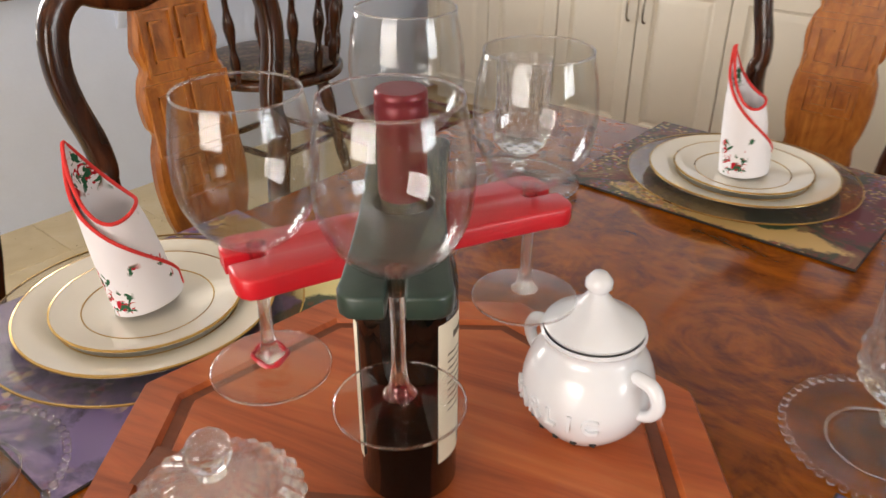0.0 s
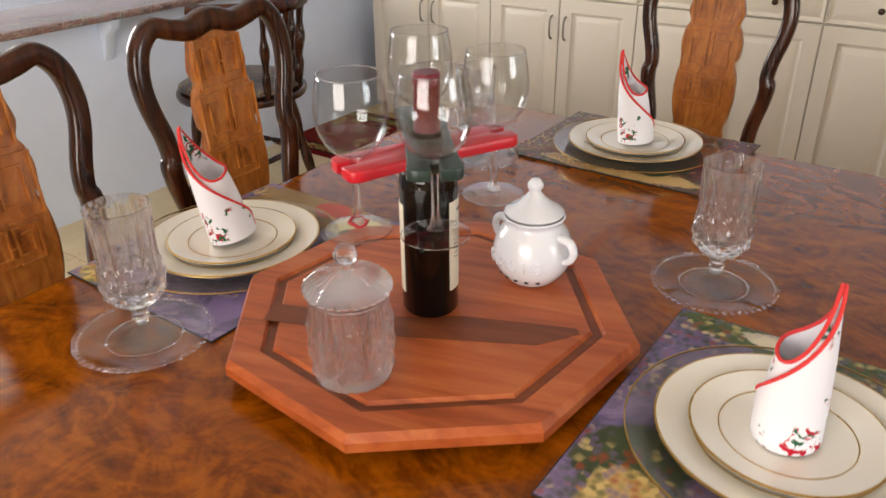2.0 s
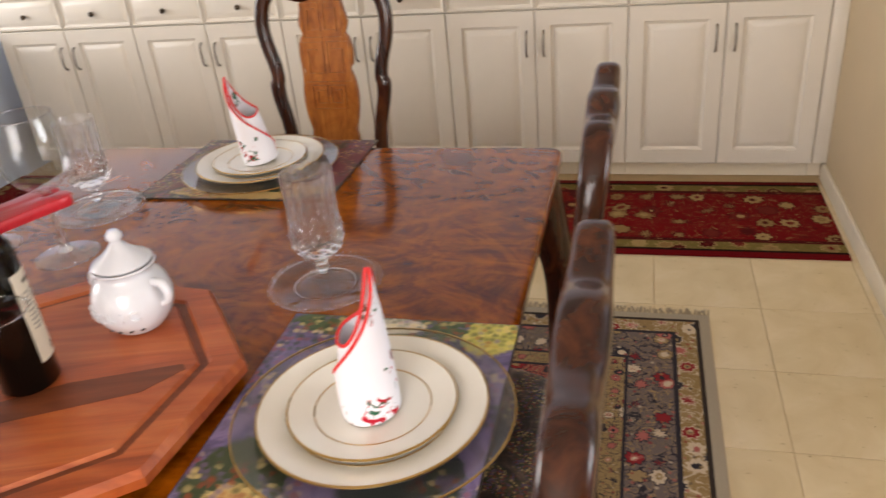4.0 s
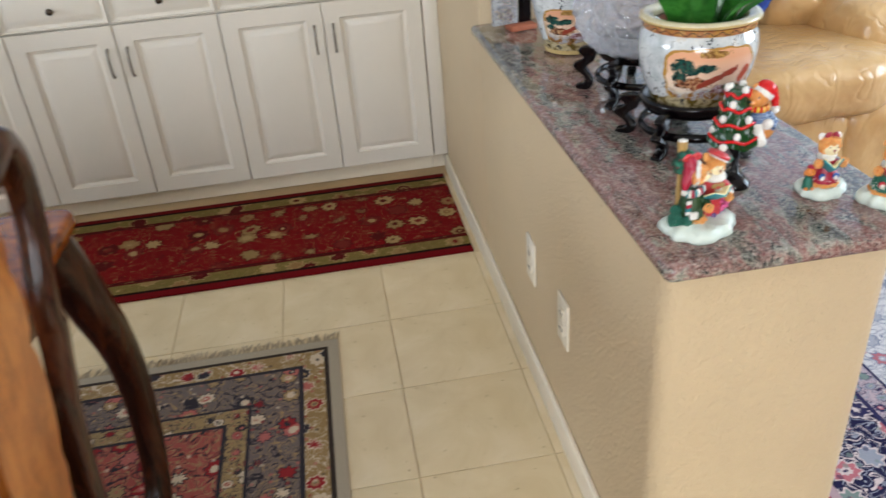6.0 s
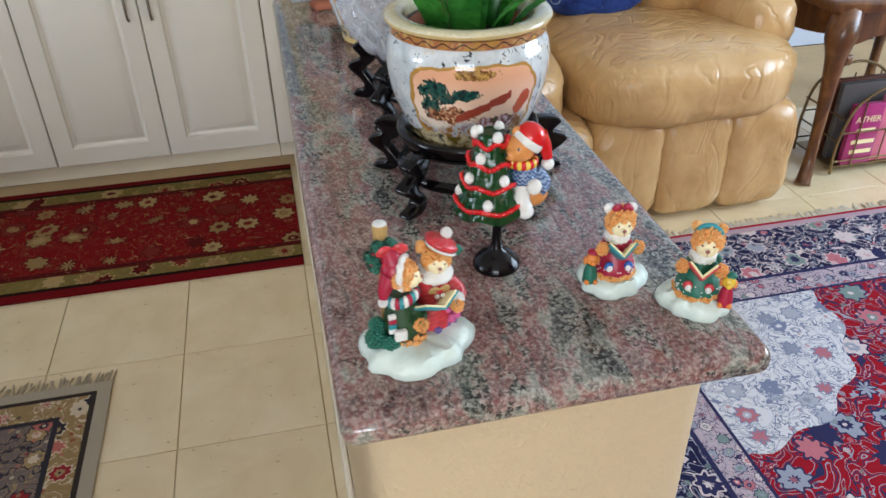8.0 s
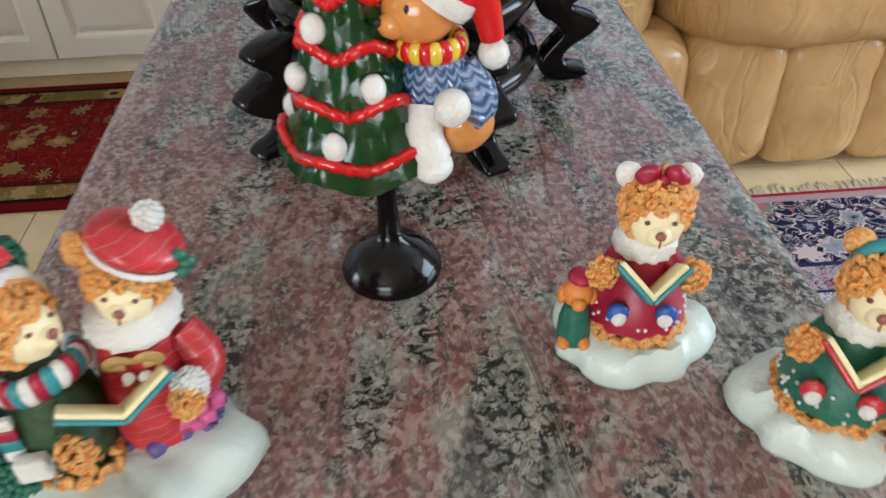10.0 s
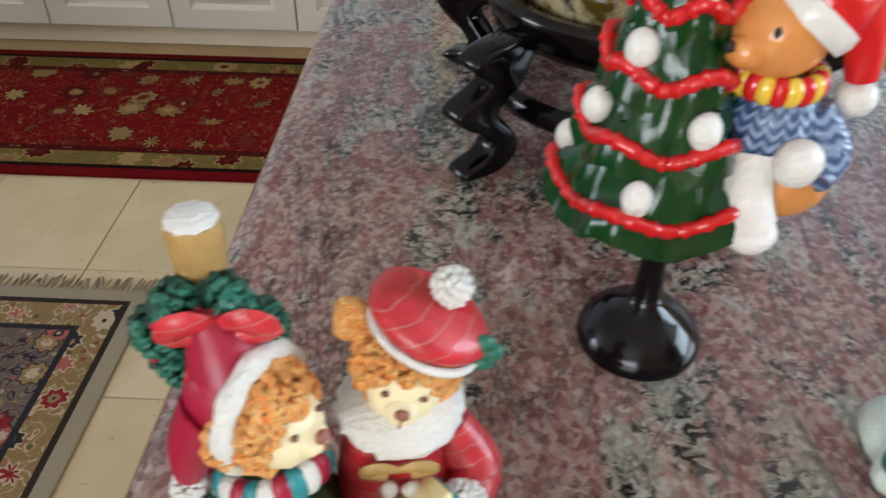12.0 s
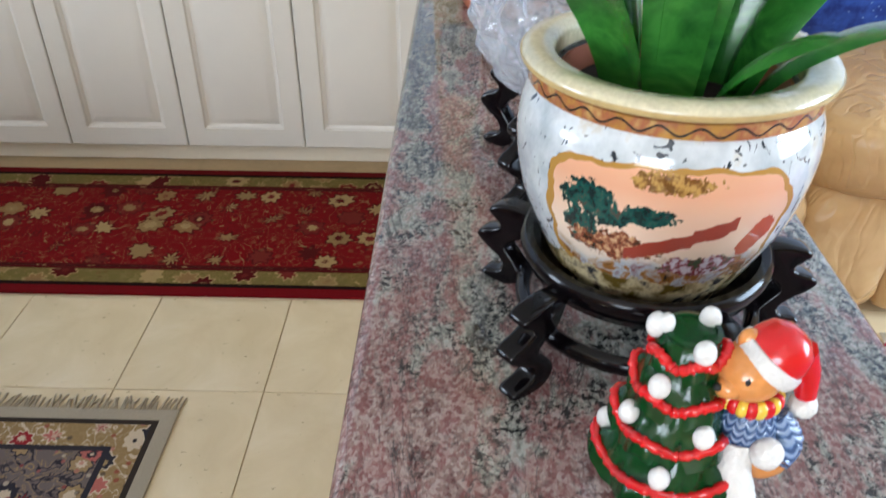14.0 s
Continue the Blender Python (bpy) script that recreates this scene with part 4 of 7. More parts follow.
def dining_table():
    t = thing("dining_table", "polished burl walnut dining table with carved apron and cabriole legs", "table", (TX, TY, 0))
    w, l = 0.56, 0.937
    r = 0.03
    pts = []
    for cx, cy, a0 in ((w - r, l - r, 0), (-w + r, l - r, 90), (-w + r, -l + r, 180), (w - r, -l + r, 270)):
        pts += [(cx + r * math.cos(radians(a0 + k * 18)), cy + r * math.sin(radians(a0 + k * 18))) for k in range(6)]
    part("tabletop", prism(pts, TZ - 0.03, TZ, 0.008, 3), M["table"], t)
    for sx in (-1, 1):
        part("apron", sweep_board([(y, TZ - 0.031, TZ - 0.105 - 0.018 * math.cos(2 * math.pi * y / 1.6) ** 2) for y in np.linspace(-0.85, 0.85, 30)], sx * 0.50, 0.022, "y"), M["mahogany"], t)
    for sy in (-1, 1):
        part("apron", sweep_board([(x, TZ - 0.031, TZ - 0.105 - 0.018 * math.cos(math.pi * x / 0.46) ** 2) for x in np.linspace(-0.488, 0.488, 24)], sy * 0.863, 0.022, "x"), M["mahogany"], t)
    for sx in (-1, 1):
        for sy in (-1, 1):
            part("leg", sweep([(sx * 0.505, sy * 0.885, TZ - 0.032, 0.045), (sx * 0.53, sy * 0.925, 0.56, 0.042), (sx * 0.545, sy * 0.955, 0.42, 0.035), (sx * 0.545, sy * 0.955, 0.26, 0.030), (sx * 0.54, sy * 0.915, 0.11, 0.028), (sx * 0.53, sy * 0.872, 0.04, 0.034), (sx * 0.53, sy * 0.862, 0.0102, 0.036)], 12, 6), M["mahogany"], t)
    return t


def sweep_board(rows, at, thick, along):
    """An upright board whose lower edge varies: rows (s, z_top, z_bottom)."""
    bm = bmesh.new()
    cols = []
    for s, hi, lo in rows:
        c = []
        for off in (-thick / 2, thick / 2):
            for z in (lo, hi):
                c.append(bm.verts.new((s, at + off, z) if along == "x" else (at + off, s, z)))
        cols.append(c)
    for a, b in zip(cols, cols[1:]):
        for i, j in ((0, 1), (1, 3), (3, 2), (2, 0)):
            bm.faces.new((a[i], a[j], b[j], b[i]))
    for c in (cols[0], cols[-1]):
        bm.faces.new((c[0], c[1], c[3], c[2]))
    bmesh.ops.recalc_face_normals(bm, faces=bm.faces)
    return bm


dining_table()


# ---- dining chairs ----
def dining_chair():
    """Stands at the origin, faces +y; its back is at y = -0.2."""
    c = thing("dining_chair", "dark mahogany dining chair with a carved honey burl splat", "chair", group="chairs round the dining table")

    def lean(z):
        return -0.19 - max(0, z - 0.45) * 0.10

    half = [(0.135, 0.44, 0.0195), (0.13, 0.55, 0.0180), (0.132, 0.66, 0.0172), (0.148, 0.74, 0.0174), (0.152, 0.78, 0.0184), (0.147, 0.80, 0.0168), (0.152, 0.84, 0.0170), (0.168, 0.90, 0.0170), (0.172, 0.95, 0.0172), (0.160, 1.0, 0.0180), (0.128, 1.03, 0.0185), (0.09, 1.022, 0.0195), (0.05, 1.016, 0.021), (0.0, 1.028, 0.022)]
    rows = [(x, lean(z), z, r) for x, z, r in half]
    part("back_frame", sweep(rows + [(-x, y, z, r) for x, y, z, r in rows[-2::-1]], 16, 5, 0.95, square=0.62), M["mahogany"], c)
    prof = [(0.44, 0.062), (0.50, 0.058), (0.56, 0.05), (0.60, 0.06), (0.63, 0.068), (0.66, 0.064), (0.69, 0.072), (0.74, 0.078), (0.79, 0.074), (0.82, 0.064), (0.835, 0.072), (0.87, 0.075), (0.90, 0.068), (0.915, 0.06), (0.94, 0.068), (0.97, 0.062), (1.0, 0.055), (1.015, 0.052)]
    bm = bmesh.new()
    ring = []
    for z, h in [tuple(q) for q in smooth_path(prof, 3)]:
        y = lean(z)
        ring.append([bm.verts.new(p) for p in ((-h, y + 0.004, z), (-h + 0.006, y + 0.009, z), (h - 0.006, y + 0.009, z), (h, y + 0.004, z), (h, y - 0.008, z), (-h, y - 0.008, z))])
    for a, b in zip(ring, ring[1:]):
        for k in range(6):
            j = (k + 1) % 6
            bm.faces.new((a[k], a[j], b[j], b[k]))
    bm.faces.new(ring[0])
    bm.faces.new(ring[-1])
    bmesh.ops.recalc_face_normals(bm, faces=bm.faces)
    splat = part("splat", bm, M["honey"], c, "honey coloured burl splat with carved fret lines", sharp=35)
    # squared spirals, mirrored about the middle, in three panels
    lines = []
    for z0, z1, w in ((0.905, 0.992, 0.054), (0.790, 0.893, 0.066), (0.718, 0.780, 0.046)):
        for sx in (-1, 1):
            x0, x1, lo, hi = 0.006, w, z0, z1
            step = (w - 0.006) / 5.2
            px, pz = x0, lo
            for nx, nz in ((x1, lo), (x1, hi), (x0, hi), (x0, lo + 2 * step), (x1 - 1.6 * step, lo + 2 * step), (x1 - 1.6 * step, hi - 1.6 * step), (x0 + 1.6 * step, hi - 1.6 * step)):
                lines.append((sx * px, pz, sx * nx, nz))
                px, pz = nx, nz
        zm = (z0 + z1) / 2
        lines.append((-0.006, zm, 0.006, zm))
    bits = []
    for x0, z0, x1, z1 in lines:
        t = 0.0019
        a, b = (min(x0, x1) - t, min(z0, z1) - t), (max(x0, x1) + t, max(z0, z1) + t)
        bits.append(moved(box(a[0], 0.0, a[1] - (z0 + z1) / 2, b[0], 0.0058, b[1] - (z0 + z1) / 2), pose(0, lean((z0 + z1) / 2) + 0.0085, (z0 + z1) / 2, 5.7, 0, 0)))
    tagged(part("carving", joined(*bits), M["honey"], splat, smooth=False), kind="stuff")
    part("seat_frame", prism([(-0.22, 0.2), (-0.18, -0.2), (0.18, -0.2), (0.22, 0.2), (0.15, 0.235), (-0.15, 0.235)], 0.37, 0.44, 0.008), M["mahogany"], c)
    part("seat", puff(0, 0.015, 0.452, 0.19, 0.195, 0.035, 4), M["seat_cloth"], c, "dark floral tapestry seat pad")
    for sx in (-1, 1):
        part("leg", sweep([(sx * 0.165, -0.185, 0.43, 0.022), (sx * 0.168, -0.2, 0.3, 0.02), (sx * 0.17, -0.225, 0.15, 0.018), (sx * 0.175, -0.262, 0.035, 0.02), (sx * 0.175, -0.27, 0.0, 0.022)], 8, 5), M["mahogany"], c)
        part("leg", sweep([(sx * 0.19, 0.19, 0.43, 0.03), (sx * 0.2, 0.205, 0.35, 0.034), (sx * 0.195, 0.2, 0.2, 0.021), (sx * 0.19, 0.19, 0.08, 0.016), (sx * 0.198, 0.205, 0.0, 0.028)], 8, 5), M["mahogany"], c)
    return c


RUG = 0.0095
chair = dining_chair()
chair.matrix_world = pose(0.82, 0.965, RUG, 0, 0, 180)
copy_thing(chair, pose(0.42, 0.182, RUG, 0, 0, -90))
copy_thing(chair, pose(0.42, -0.29, RUG, 0, 0, -90))
copy_thing(chair, pose(1.336, 0.225, RUG, 0, 0, 90))
copy_thing(chair, pose(1.346, -0.27, RUG, 0, 0, 90))


# ---- spindle chair by the bar ----
def spindle_chair():
    c = thing("spindle_chair", "dark spindle armchair with a round floral cushion by the bar", "chair", (-1.06, 1.27, 0), 96)
    c.scale = (1.3, 1.3, 1.0)
    part("seat", prism([(0.2 * math.cos(a), 0.2 * math.sin(a)) for a in np.linspace(0, 2 * math.pi, 28, False)], 0.43, 0.46, 0.008), M["mahogany"], c)
    part("cushion", puff(0, 0, 0.475, 0.18, 0.18, 0.025, 2.4), M["seat_cloth"], c, "dark floral round cushion")
    for k in range(7):
        a = radians(200 + k * 140 / 6)
        x, y = 0.18 * math.cos(a), 0.18 * math.sin(a)
        o = 1.15
        part("spindle", sweep([(x, y, 0.455, 0.009), (x * 1.03, y * 1.03, 0.53, 0.013), (x * 1.05, y * 1.05, 0.57, 0.008), (x * 1.08, y * 1.08, 0.64, 0.015), (x * 1.1, y * 1.1, 0.70, 0.008), (x * o, y * o, 0.79, 0.01)], 8, 4), M["mahogany"], c)
    part("top_rail", sweep([(0.21 * math.cos(radians(a)), 0.21 * math.sin(radians(a)), 0.80, 0.02) for a in range(190, 351, 16)], 8, 3, 1.4, side=(0, 0, 1)), M["mahogany"], c)
    for k in range(4):
        a = radians(45 + 90 * k)
        x, y = math.cos(a), math.sin(a)
        part("leg", sweep([(0.13 * x, 0.13 * y, 0.435, 0.016), (0.15 * x, 0.15 * y, 0.32, 0.02), (0.165 * x, 0.165 * y, 0.22, 0.012), (0.18 * x, 0.18 * y, 0.12, 0.018), (0.2 * x, 0.2 * y, 0.0, 0.011)], 8, 4), M["mahogany"], c)
    for k in range(4):
        a, b = radians(45 + 90 * k), radians(135 + 90 * k)
        part("stretcher", sweep([(0.17 * math.cos(a), 0.17 * math.sin(a), 0.18, 0.008), (0.12 * (math.cos(a) + math.cos(b)) * 0.7, 0.12 * (math.sin(a) + math.sin(b)) * 0.7, 0.18, 0.012), (0.17 * math.cos(b), 0.17 * math.sin(b), 0.18, 0.008)], 8, 4), M["mahogany"], c)


spindle_chair()


# ---- place settings ----
MAT_H = 0.003


def place_mat(x, y, turn, material, label, w=0.42, d=0.33):
    m = thing("placemat", label, "placemat", (x, y, TZ + 0.0004), turn, "placemats on the dining table")
    part("backing", box(-w / 2, -d / 2, 0, w / 2, d / 2, MAT_H - 0.0005, 0.0008), M["mat_edge"], m, "dark cork backing")
    part("print", box(-w / 2 + 0.002, -d / 2 + 0.002, MAT_H - 0.00048, w / 2 - 0.002, d / 2 - 0.002, MAT_H), material, m, smooth=False)
    return m


def setting(x, y, turn, nap_turn, tilt, mirrored=False):
    z = TZ + 0.0004 + MAT_H + 0.0003
    ch = thing("charger_plate", "clear grey glass charger with a thin gold rim under the plates", "charger", (x, y, z), 0, "glass chargers")
    part("dish", lathe([(0, 0), (0.10, 0), (0.155, 0.007), (0.1665, 0.011), (0.166, 0.013), (0.154, 0.010), (0.10, 0.003), (0, 0.003)], 64), M["charger"], ch)
    part("rim", lathe([(0.1655, 0.0125), (0.1675, 0.0125), (0.1675, 0.0108), (0.1655, 0.0108)], 64, close=True), M["gold"], ch, "thin gold rim")
    pl = thing("dinner_plate", "cream china dinner plate with a gold rim", "plate", (x, y, z + 0.0034), 0, "dinner plates")
    part("dish", lathe([(0, 0.0), (0.08, 0.0), (0.09, 0.004), (0.128, 0.014), (0.136, 0.0165), (0.1355, 0.019), (0.127, 0.017), (0.094, 0.0095), (0.086, 0.006), (0, 0.006)], 72), M["china"], pl)
    part("rim", lathe([(0.1340, 0.0193), (0.1364, 0.0188), (0.1366, 0.0172), (0.1350, 0.0172)], 72, close=True), M["gold"], pl, "gold rim")
    part("band", lathe([(0.0945, 0.0104), (0.0960, 0.0107), (0.0960, 0.0090), (0.0945, 0.0090)], 72, close=True), M["gold"], pl, "fine gold band")
    sp = thing("salad_plate", "smaller cream china plate with gold bands on the dinner plate", "plate", (x, y, z + 0.0098), 0, "salad plates")
    part("dish", lathe([(0, 0.0), (0.062, 0.0), (0.07, 0.003), (0.094, 0.011), (0.1, 0.0125), (0.0995, 0.0148), (0.093, 0.0135), (0.068, 0.0075), (0.06, 0.0055), (0, 0.0055)], 64), M["china"], sp)
    part("rim", lathe([(0.0982, 0.0151), (0.1003, 0.0147), (0.1004, 0.0132), (0.0990, 0.0132)], 64, close=True), M["gold"], sp, "gold rim")
    part("band", lathe([(0.0680, 0.0081), (0.0692, 0.0084), (0.0692, 0.0068), (0.0680, 0.0068)], 64, close=True), M["gold"], sp, "fine gold band")
    napkin(x, y, z + 0.0156, nap_turn, tilt, mirrored)


def napkin(x, y, z, turn, tilt, mirrored):
    """A cloth rolled into an upright cone with a red stitched hem; its peak leans by tilt degrees."""
    c = thing("folded_napkin", "white cotton napkin with red hem and holly print, rolled upright", "napkin", (x, y, z), turn, "folded napkins")
    turns, n, rows = 1.62, 66, 16
    lean = Matrix.Rotation(radians(tilt), 4, "Y")

    def spot(u, v):
        a = u * turns * 2 * math.pi
        s = a / (2 * math.pi)
        if s < 1.0:
            top = 0.182 * (0.56 + 0.44 * abs(math.cos(a / 2)) ** 5 + 0.02 * math.sin(2 * a))
        else:
            top = 0.182 * (1.0 - 0.90 * ((s - 1.0) / (turns - 1.0)) ** 0.85)
        h = v * top
        q = h / 0.165
        r = (0.0355 + 0.004 * q - 0.019 * q ** 2.2) * (0.88 + 0.10 * s) + 0.0026 * s
        p = Vector((r * math.cos(a) * (0.90 - 0.12 * q * q) + 0.012 * q * q, r * math.sin(a) * (-1 if mirrored else 1), h))
        return lean @ p

    bm = bmesh.new()
    grid = [[bm.verts.new(spot(k / n, j / rows)) for j in range(rows + 1)] for k in range(n + 1)]
    for a, b in zip(grid, grid[1:]):
        for j in range(rows):
            bm.faces.new((a[j], b[j], b[j + 1], a[j + 1]))
    bmesh.ops.recalc_face_normals(bm, faces=bm.faces)
    bmesh.ops.solidify(bm, geom=bm.faces[:], thickness=0.0012)
    zmin = min(v.co.z for v in bm.verts)
    bmesh.ops.translate(bm, verts=bm.verts, vec=(0, 0, -zmin))
    part("cloth", bm, M["napkin"], c)
    edge = [(*(spot(k / n, 1.0) - Vector((0, 0, zmin))), 0.0021) for k in range(n + 1)]
    part("hem", sweep(edge, 7, 0, 1.0, side=(0.3, 0.2, 1)), M["hem"], c, "bright red stitched hem")
    end = [(*(spot(1.0, j / rows) - Vector((0, 0, zmin))), 0.0019) for j in range(2, rows + 1)]
    part("hem", sweep(end, 7, 0, 1.0, side=(1, 0.2, 0)), M["hem"], c, "bright red stitched hem")


place_mat(1.315, -0.07, 90, M["mat_lilac"], "glossy printed placemat with a lavender garden and cottage")
place_mat(0.515, -0.075, 90, M["mat_village"], "glossy printed placemat with a lavender path scene")
place_mat(0.845, 0.69, 0, M["mat_green"], "glossy printed placemat with a dark holly border")
setting(1.336, -0.068, 0, 5, -3, True)
setting(0.498, -0.086, 0, 205, 11)
setting(0.843, 0.69, 0, 185, 5)


def goblet(x, y, turn=0):
    zs = TZ + 0.0004
    s = thing("glass_saucer", "clear glass saucer with a beaded rim on the table", "saucer", (x, y, zs), 0, "beaded saucers")
    part("dish", lathe([(0, 0), (0.045, 0), (0.06, 0.003), (0.083, 0.008), (0.083, 0.0105), (0.06, 0.006), (0.046, 0.003), (0, 0.003)], 56), M["saucer"], s)
    part("ring", lathe([(0.046, 0.0032), (0.0475, 0.005), (0.049, 0.0042), (0.0475, 0.0036)], 48, close=True), M["heavy"], s)
    beads = [ball((0.085 * math.cos(2 * math.pi * k / 52), 0.085 * math.sin(2 * math.pi * k / 52), 0.0095), 0.0046, 1) for k in range(52)]
    part("bead_rim", joined(*beads), M["heavy"], s, "rim of small glass beads")
    g = thing("crystal_goblet", "tall cut-crystal footed goblet standing on a beaded saucer", "goblet", (x, y, zs + 0.0034), turn, "crystal goblets")
    g.scale = (0.9, 0.9, 1.0)

    def cut(a, r, z):
        if 0.062 < z < 0.118:
            return 1 + 0.11 * diamond(a, z, 12, 42)
        if z >= 0.118:
            return 1 + 0.06 * math.cos(14 * a) * min(1, (0.185 - z) / 0.02 if z > 0.165 else 1)
        return 1

    outer = [(0.039, 0.068), (0.0425, 0.084), (0.042, 0.1), (0.0398, 0.118), (0.0395, 0.14), (0.041, 0.165), (0.0435, 0.187)]
    out = [tuple(q) for q in smooth_path([(0.012, 0.048), (0.030, 0.056)] + outer, 4)]
    inn = [tuple(q) for q in smooth_path([(0.0420, 0.1875), (0.0392, 0.165), (0.0372, 0.14), (0.0368, 0.115), (0.0365, 0.09), (0.025, 0.074), (0.006, 0.07)], 4)]
    part("bowl", lathe([(0.0, 0.047)] + out + inn + [(0, 0.07)], 84, cut), M["crystal"], g, "cut crystal bowl with flutes", sharp=14)
    part("stem", lathe([(0, 0.047), (0.010, 0.0465), (0.013, 0.042), (0.009, 0.037), (0.013, 0.031), (0.009, 0.026), (0.010, 0.022), (0, 0.0215)], 24), M["crystal"], g)
    part("foot", lathe([(0, 0.0212), (0.010, 0.021), (0.02, 0.011), (0.040, 0.0045), (0.0455, 0.002), (0.0455, 0), (0, 0)], 48), M["saucer"], g)


goblet(1.164, 0.224)
goblet(0.597, -0.325, 20)
goblet(0.597, 0.462, 40)


# ---- octagonal turntable board and what stands on it ----
BZ = TZ + 0.0005
BX, BY = 0.896, -0.098
ROT = radians(17.0)


def octagon(r, rot=0.0):
    return [(r * math.cos(rot + k * math.pi / 4), r * math.sin(rot + k * math.pi / 4)) for k in range(8)]


def turntable():
    t = thing("octagonal_board", "octagonal oiled cherry turntable board with a dark juice groove", "board", (BX, BY, BZ), math.degrees(ROT))
    part("foot", lathe([(0, 0), (0.14, 0), (0.14, 0.010), (0, 0.010)], 48), M["black"], t)
    rows = [(0.0, 0.0105), (0.255, 0.0105), (0.268, 0.018), (0.268, 0.030), (0.262, 0.0395), (0.226, 0.0395), (0.222, 0.0345), (0.211, 0.0345), (0.207, 0.0395), (0.0, 0.0395)]
    bm = bmesh.new()
    loops = []
    for r, z in rows[1:-1]:
        loops.append([bm.verts.new((x, y, z)) for x, y in octagon(r)])
    bm.faces.new(loops[0][::-1])
    bm.faces.new(loops[-1])
    for a, b in zip(loops, loops[1:]):
        for k in range(8):
            j = (k + 1) % 8
            bm.faces.new((a[k], a[j], b[j], b[k]))
    bmesh.ops.recalc_face_normals(bm, faces=bm.faces)
    top = part("top", bm, M["board"], t, smooth=False)
    gm = lathe([(0.2222, 0.0347), (0.2222, 0.0352), (0.2108, 0.0352), (0.2108, 0.0347)], 8, close=True)
    part("groove", gm, M["groove"], top, "dark groove round the edge", False)
    # a darker streak across the board
    part("stave", prism([(-0.19, -0.098), (-0.02, -0.083), (0.15, -0.050), (0.196, -0.012), (0.19, 0.0), (0.05, -0.014), (-0.06, -0.05), (-0.198, -0.058)], 0.0396, 0.0400), M["groove"], top, "darker streak across the top", False)
    return t


turntable()
SURF = BZ + 0.0402


def wine_bottle():
    b = thing("wine_bottle", "black glass wine bottle with burgundy capsule and cream labels", "bottle", (BX, BY, SURF))
    out = [(0, 0.0), (0.033, 0.0), (0.0358, 0.004), (0.0358, 0.168)] + [tuple(q) for q in smooth_path([(0.0358, 0.172), (0.0335, 0.187), (0.0255, 0.199), (0.0172, 0.207), (0.0148, 0.222)], 4)] + [(0.0143, 0.29), (0, 0.29)]
    part("body", lathe(out, 48), M["bottle"], b)
    part("capsule", lathe([(0.0146, 0.236), (0.0155, 0.24), (0.0152, 0.285), (0.0162, 0.288), (0.0162, 0.296), (0.0155, 0.298), (0.0162, 0.3), (0.0160, 0.3035), (0.0148, 0.305), (0, 0.305)], 32), M["capsule"], b, "burgundy foil capsule")
    for mid, wide, lo, hi in ((28, 78, 0.035, 0.155), (205, 86, 0.03, 0.15)):
        bm = bmesh.new()
        cols = []
        for k in range(15):
            a = radians(mid - wide / 2 + wide * k / 14)
            cols.append([bm.verts.new((r * math.cos(a), r * math.sin(a), z)) for r, z in ((0.03605, lo), (0.0363, lo), (0.0363, hi), (0.03605, hi))])
        for p, q in zip(cols, cols[1:]):
            for i in range(4):
                j = (i + 1) % 4
                bm.faces.new((p[i], p[j], q[j], q[i]))
        bm.faces.new(cols[0][::-1])
        bm.faces.new(cols[-1])
        bmesh.ops.recalc_face_normals(bm, faces=bm.faces)
        lab = part("label", bm, M["label"], b, "cream paper label with small print")

        def mark(a0, a1, z0, z1, m):
            k = bmesh.new()
            vs = [[k.verts.new((0.03655 * math.cos(radians(a)), 0.03655 * math.sin(radians(a)), z)) for z in (z0, z1)] for a in np.linspace(a0, a1, 5)]
            for p, q in zip(vs, vs[1:]):
                k.faces.new((p[0], q[0], q[1], p[1]))
            bmesh.ops.solidify(k, geom=k.faces[:], thickness=0.0001)
            part("print", k, m, lab, smooth=False)

        for k in range(9):
            mark(mid - wide * 0.33, mid + wide * (0.33 - 0.05 * (k % 3)), hi - 0.028 - k * 0.006, hi - 0.0265 - k * 0.006, M["ink"])
        mark(mid - wide * 0.2, mid + wide * 0.2, hi - 0.016, hi - 0.011, M["ink"])
        for k in range(11):
            a = mid - wide * 0.05 + k * 2.3
            mark(a, a + 0.8 + 0.7 * (k % 2), lo + 0.005, lo + 0.018, M["dark_ink"])


wine_bottle()


